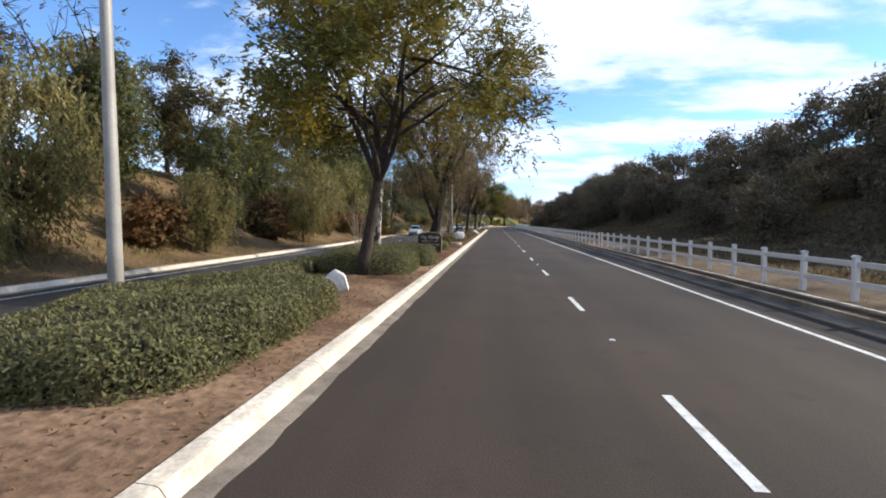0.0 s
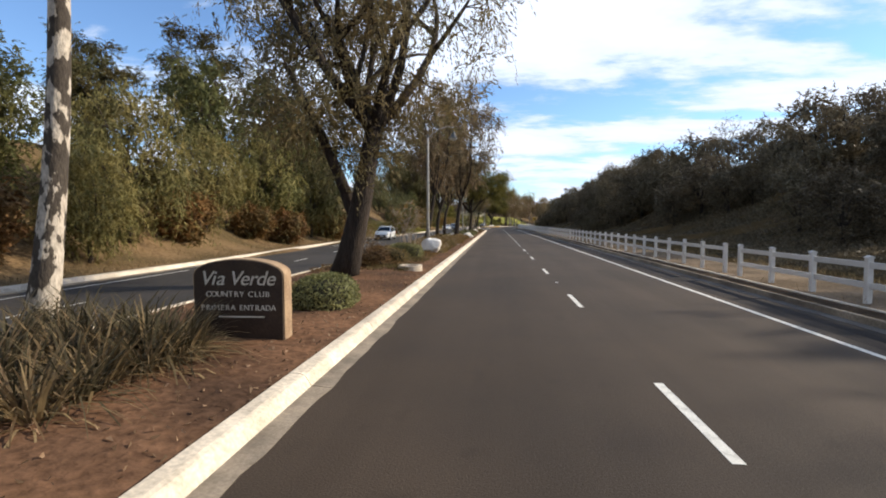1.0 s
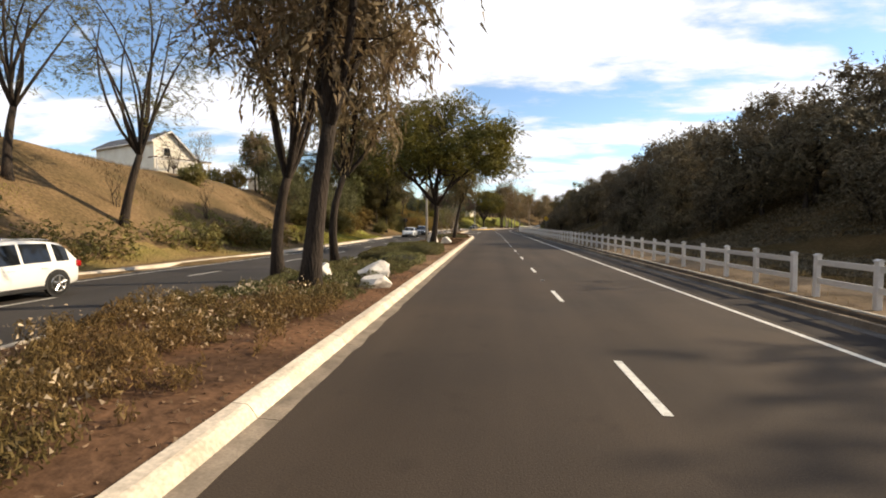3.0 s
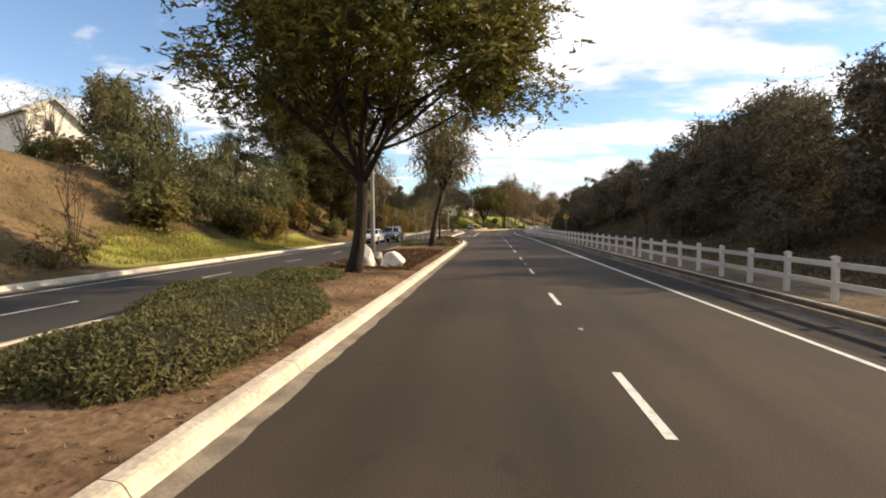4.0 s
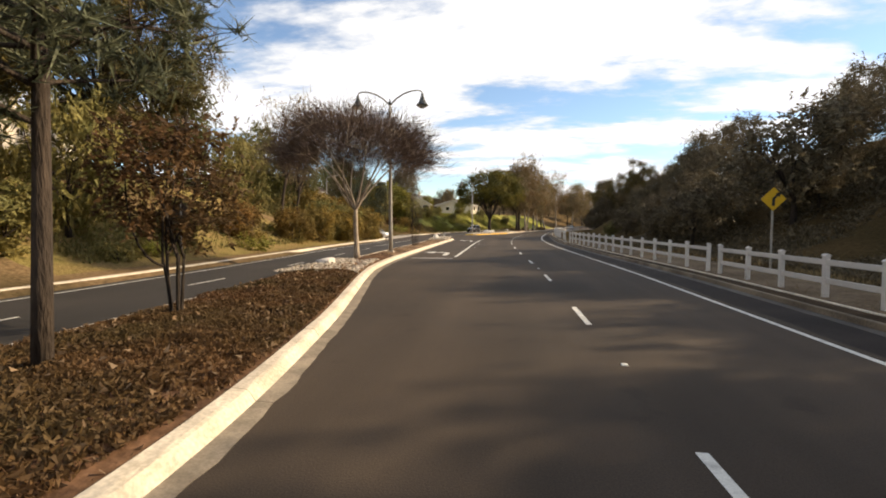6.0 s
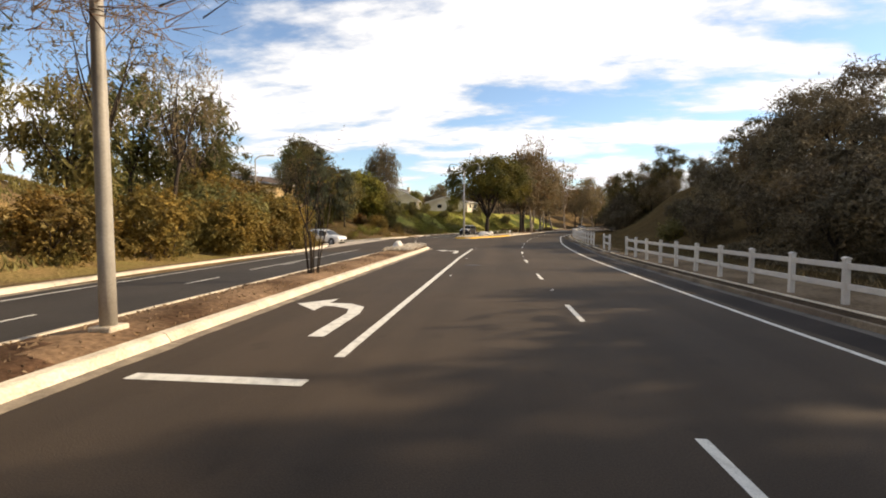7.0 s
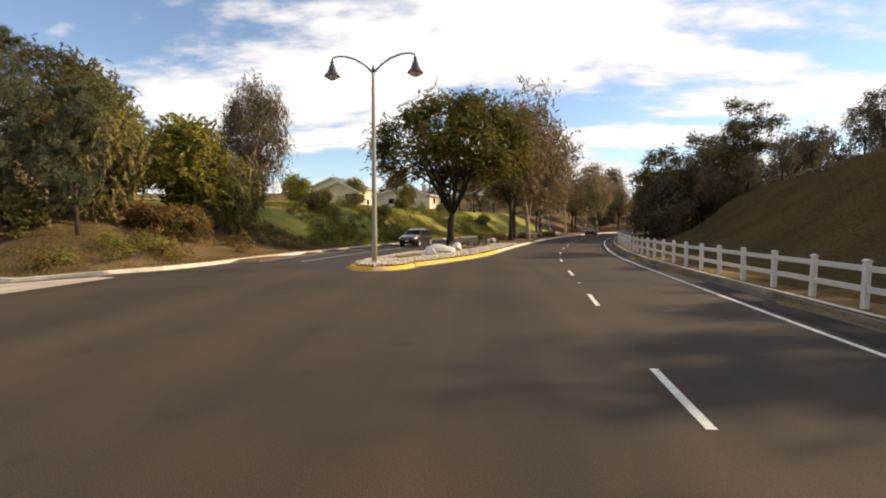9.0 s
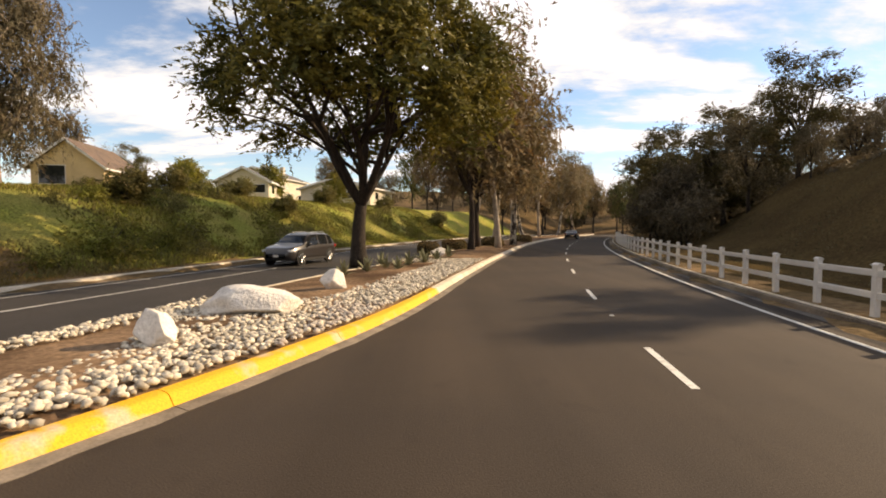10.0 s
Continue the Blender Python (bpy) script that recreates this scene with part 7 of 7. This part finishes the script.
        for u in (-0.295, 0.31):
            r = 0.36 if tall else 0.33
            v, f = lathe([(0.0, 0.0), (r + 0.055, 0.0), (r + 0.055, 0.02), (0.0, 0.02)], 28)
            part("wheel_arch", mesh_of("wheel_arch", v, f, (TRIM,)), root, "black wheel arch", pose(s * (W / 2 - 0.013), u * L, r + 0.01, 0, 90 * s, 0))
            v, f = lathe([(0.06, 0.10), (r * 0.66, 0.11), (r * 0.70, 0.10), (r * 0.93, 0.105), (r, 0.07), (r, -0.07), (r * 0.9, -0.11), (0.06, -0.11)], 26)
            wheel = part("wheel", mesh_of("tyre", v, f, (TYRE,), smooth=True), root, "black tyre", pose(s * (W / 2 - 0.085), u * L, r, 0, 90 * s, 0))
            pieces = [lathe([(0.0, 0.118), (0.06, 0.122), (0.07, 0.115)], 12), lathe([(r * 0.60, 0.112), (r * 0.66, 0.125), (r * 0.70, 0.112)], 26)]
            for j in range(5):
                a = 2 * math.pi * j / 5
                pieces.append(tube([(0.03 * math.cos(a), 0.03 * math.sin(a), 0.116), (r * 0.64 * math.cos(a), r * 0.64 * math.sin(a), 0.114)], [0.035, 0.05], 6))
            part("rim", mesh_of("rim", *joined(pieces), (RIM,)), wheel, "silver spoked rim")
    part("grille", of_bm("grille", block(0.92, 0.10, 0.27 if tall else 0.16, 0.03, at=(0, 0.478 * L, 0.45)), TRIM), root)
    part("bumper_intake", of_bm("bumper_intake", block(1.3, 0.16, 0.12, 0.03, at=(0, 0.462 * L, 0.28)), TRIM), root)
    part("number_plate", of_bm("number_plate", block(0.31, 0.02, 0.15, 0.004, at=(0, 0.49 * L, 0.44)), FENCE_W), root)
    part("rear_bumper", of_bm("rear_bumper", block(1.4, 0.10, 0.18, 0.03, at=(0, -0.475 * L, 0.34)), TRIM), root)
    root.scale = (k, k, k)
    return root


def park(ob, x, y, turn, z=0.005):
    k = ob.scale[0]
    ob.matrix_basis = pose(x, y, z, 0, 0, turn) @ Matrix.Scale(k, 4)


park(car("white sport utility car on the opposite carriageway", CAR_WHITE, True, 0.93), -10.4, 75.2, 181)
park(car("white saloon car on the opposite carriageway", CAR_WHITE, False), -9.4, 134.4, 180)
park(car("black sport utility car on the opposite carriageway", CAR_BLACK), -8.2, 138.4, 180)
park(car("white crossover car waiting at the side street mouth", CAR_WHITE), -16.7, 204.9, -108, float(street_z(-16.7)) + 0.014)
park(car("white saloon car waiting behind in the side street", CAR_WHITE, False), -30.2, 214.0, -108, float(street_z(-30.2)) + 0.01)
park(car("dark sport utility car on the opposite carriageway", CAR_GREY, True), -3.6, 243.2, 164)
park(car("dark saloon car far ahead on the road", CAR_GREY, False), float(x_dash(292)) - 1.9, 292, -22)


# ---- houses above the bank ----
def house(x, y, turn, w, d, hgt, pitch, wall_m, roof_m, label, windows, chimney=True, ridge=0.0, left=None, z=None):
    """A gabled house: eaves at hgt (the west one at left), ridge set off the middle, white barge boards."""
    root = tagged(new("house"), label, "house", "houses above the bank")
    left = hgt if left is None else left
    top = hgt + pitch
    part("wall", of_bm("wall", prism([(-w / 2, -4.0), (w / 2, -4.0), (w / 2, hgt), (ridge, top), (-w / 2, left)], "y", -d / 2, d / 2, 0.0), wall_m), root)
    for s, eave in ((-1, left), (1, hgt)):
        run = w / 2 - s * ridge
        e = 0.55
        ex, ez = s * (w / 2 + e), eave - (top - eave) * e / run
        out = [(ex, ez), (ridge, top), (ridge, top + 0.22), (ex, ez + 0.22)]
        part("roof", of_bm("roof", prism(out, "y", -d / 2 - 0.6, d / 2 + 0.6, 0.0), roof_m), root, m=pose(0, 0, 0.01))
        part("fascia", of_bm("fascia", block(0.06, d + 1.24, 0.24, 0.0, at=(ex + s * 0.02, 0, ez - 0.03)), FENCE_W), root)
        board = [(ex, ez - 0.12), (ridge, top - 0.12), (ridge, top + 0.2), (ex, ez + 0.2)]
        for f in (-1, 1):
            yy = f * (d / 2 + 0.62)
            part("barge_board", of_bm("barge_board", prism(board, "y", yy - 0.02, yy + 0.02, 0.0), FENCE_W), root)
    for face, u, zz, ww, hh in windows:
        pos = {"s": (u, -d / 2 - 0.02, zz, 0), "e": (w / 2 + 0.02, u, zz, 90), "n": (u, d / 2 + 0.02, zz, 180)}[face]
        win = part("window", of_bm("window", block(ww, 0.06, hh, 0.01), FENCE_W), root, "white-framed window", pose(pos[0], pos[1], pos[2], 0, 0, pos[3]))
        part("pane", of_bm("pane", block(ww - 0.16, 0.02, hh - 0.16, 0.0, at=(0, -0.035, 0.08)), GLASS), win)
    if chimney:
        part("chimney", of_bm("chimney", block(0.9, 0.7, 2.2, 0.03, at=(w * 0.22, d * 0.1, hgt + pitch * 0.4)), wall_m), root)
    root.matrix_basis = pose(x, y, float(height(x, y)) + 0.3 if z is None else z, 0, 0, turn)
    return root


STUCCO = mat("cream_stucco", (0.62, 0.55, 0.44), (0.52, 0.46, 0.37), scale=0.6, fine=20, vary=0.08, rough=0.95, bump=0.3)
STUCCO_O = mat("ochre_stucco", (0.60, 0.43, 0.24), (0.5, 0.36, 0.2), scale=0.6, fine=20, vary=0.08, rough=0.95, bump=0.3)
STUCCO_W = mat("pale_stucco", (0.74, 0.70, 0.60), (0.66, 0.61, 0.51), scale=0.6, fine=20, vary=0.08, rough=0.95, bump=0.3)
TIMBER = mat("brown_timber", (0.17, 0.11, 0.07), (0.11, 0.075, 0.05), scale=2.0, fine=30, vary=0.25, rough=0.85, bump=0.4)
TILE = mat("brown_roof_tile", (0.17, 0.115, 0.085), (0.11, 0.08, 0.065), scale=1.0, fine=16, vary=0.25, rough=0.9, bump=0.8, dist=0.05)
SLATE = mat("grey_roof_tile", (0.16, 0.15, 0.145), (0.10, 0.098, 0.1), scale=1.0, fine=16, vary=0.25, rough=0.9, bump=0.8, dist=0.05)
W3 = [("s", -2.4, 0.9, 1.5, 1.3), ("s", 2.2, 0.9, 1.8, 1.3), ("e", -2.5, 0.9, 1.6, 1.3), ("e", 2.5, 0.9, 1.6, 1.3)]
gabled = house(-62.2, 148.7, 65, 7.7, 20, 3.6, 4.6, STUCCO_W, SLATE, "cream gabled house with white barge boards and a pergola", [("s", -1.6, 3.9, 1.2, 1.5), ("s", 1.0, 0.6, 1.8, 1.4)], False, -1.05, 6.5, 9.8)
for i in range(4):
    part("pergola_post", of_bm("pergola_post", block(0.2, 0.2, 7.0, 0.01, at=(-4.6 + 3.1 * i, -12.3, -4.0)), FENCE_W), gabled)
part("pergola_beam", of_bm("pergola_beam", block(10.4, 0.12, 0.3, 0.01, at=(0, -12.3, 3.0)), FENCE_W), gabled)
for i in range(11):
    part("pergola_rafter", of_bm("pergola_rafter", block(0.1, 2.9, 0.2, 0.01, at=(-4.8 + 0.96 * i, -11.4, 3.3)), TIMBER), gabled)
house(-46, 172, 0, 10, 13, 4.6, 1.6, STUCCO, TILE, "cream house with brown roof half hidden by trees", W3)
house(-44, 241, -20, 9, 11, 4.4, 1.4, STUCCO_O, TILE, "ochre house with brown roof behind the trees", W3, False)
# the broad south window stands in for the dark recess of a porch
house(-42.6, 282, 10, 8, 11, 3.2, 3.2, STUCCO_O, TILE, "ochre gabled house with brown roof on the bank", [("s", -1.7, 0.9, 3.0, 2.4), ("e", 1.5, 0.9, 1.6, 1.3), ("e", -3.0, 0.9, 1.6, 1.3)], False)
house(-24.5, 291, 6, 7, 10, 2.6, 1.9, STUCCO, SLATE, "cream gabled house with grey roof on the bank", W3)
house(-12.5, 305, -14, 13, 11, 2.7, 1.7, STUCCO, TILE, "cream bungalow with brown roof at the top of the bank", W3)
house(-33, 322, -10, 12, 12, 5.2, 2.3, STUCCO, SLATE, "two-storey cream house far up the road", W3)
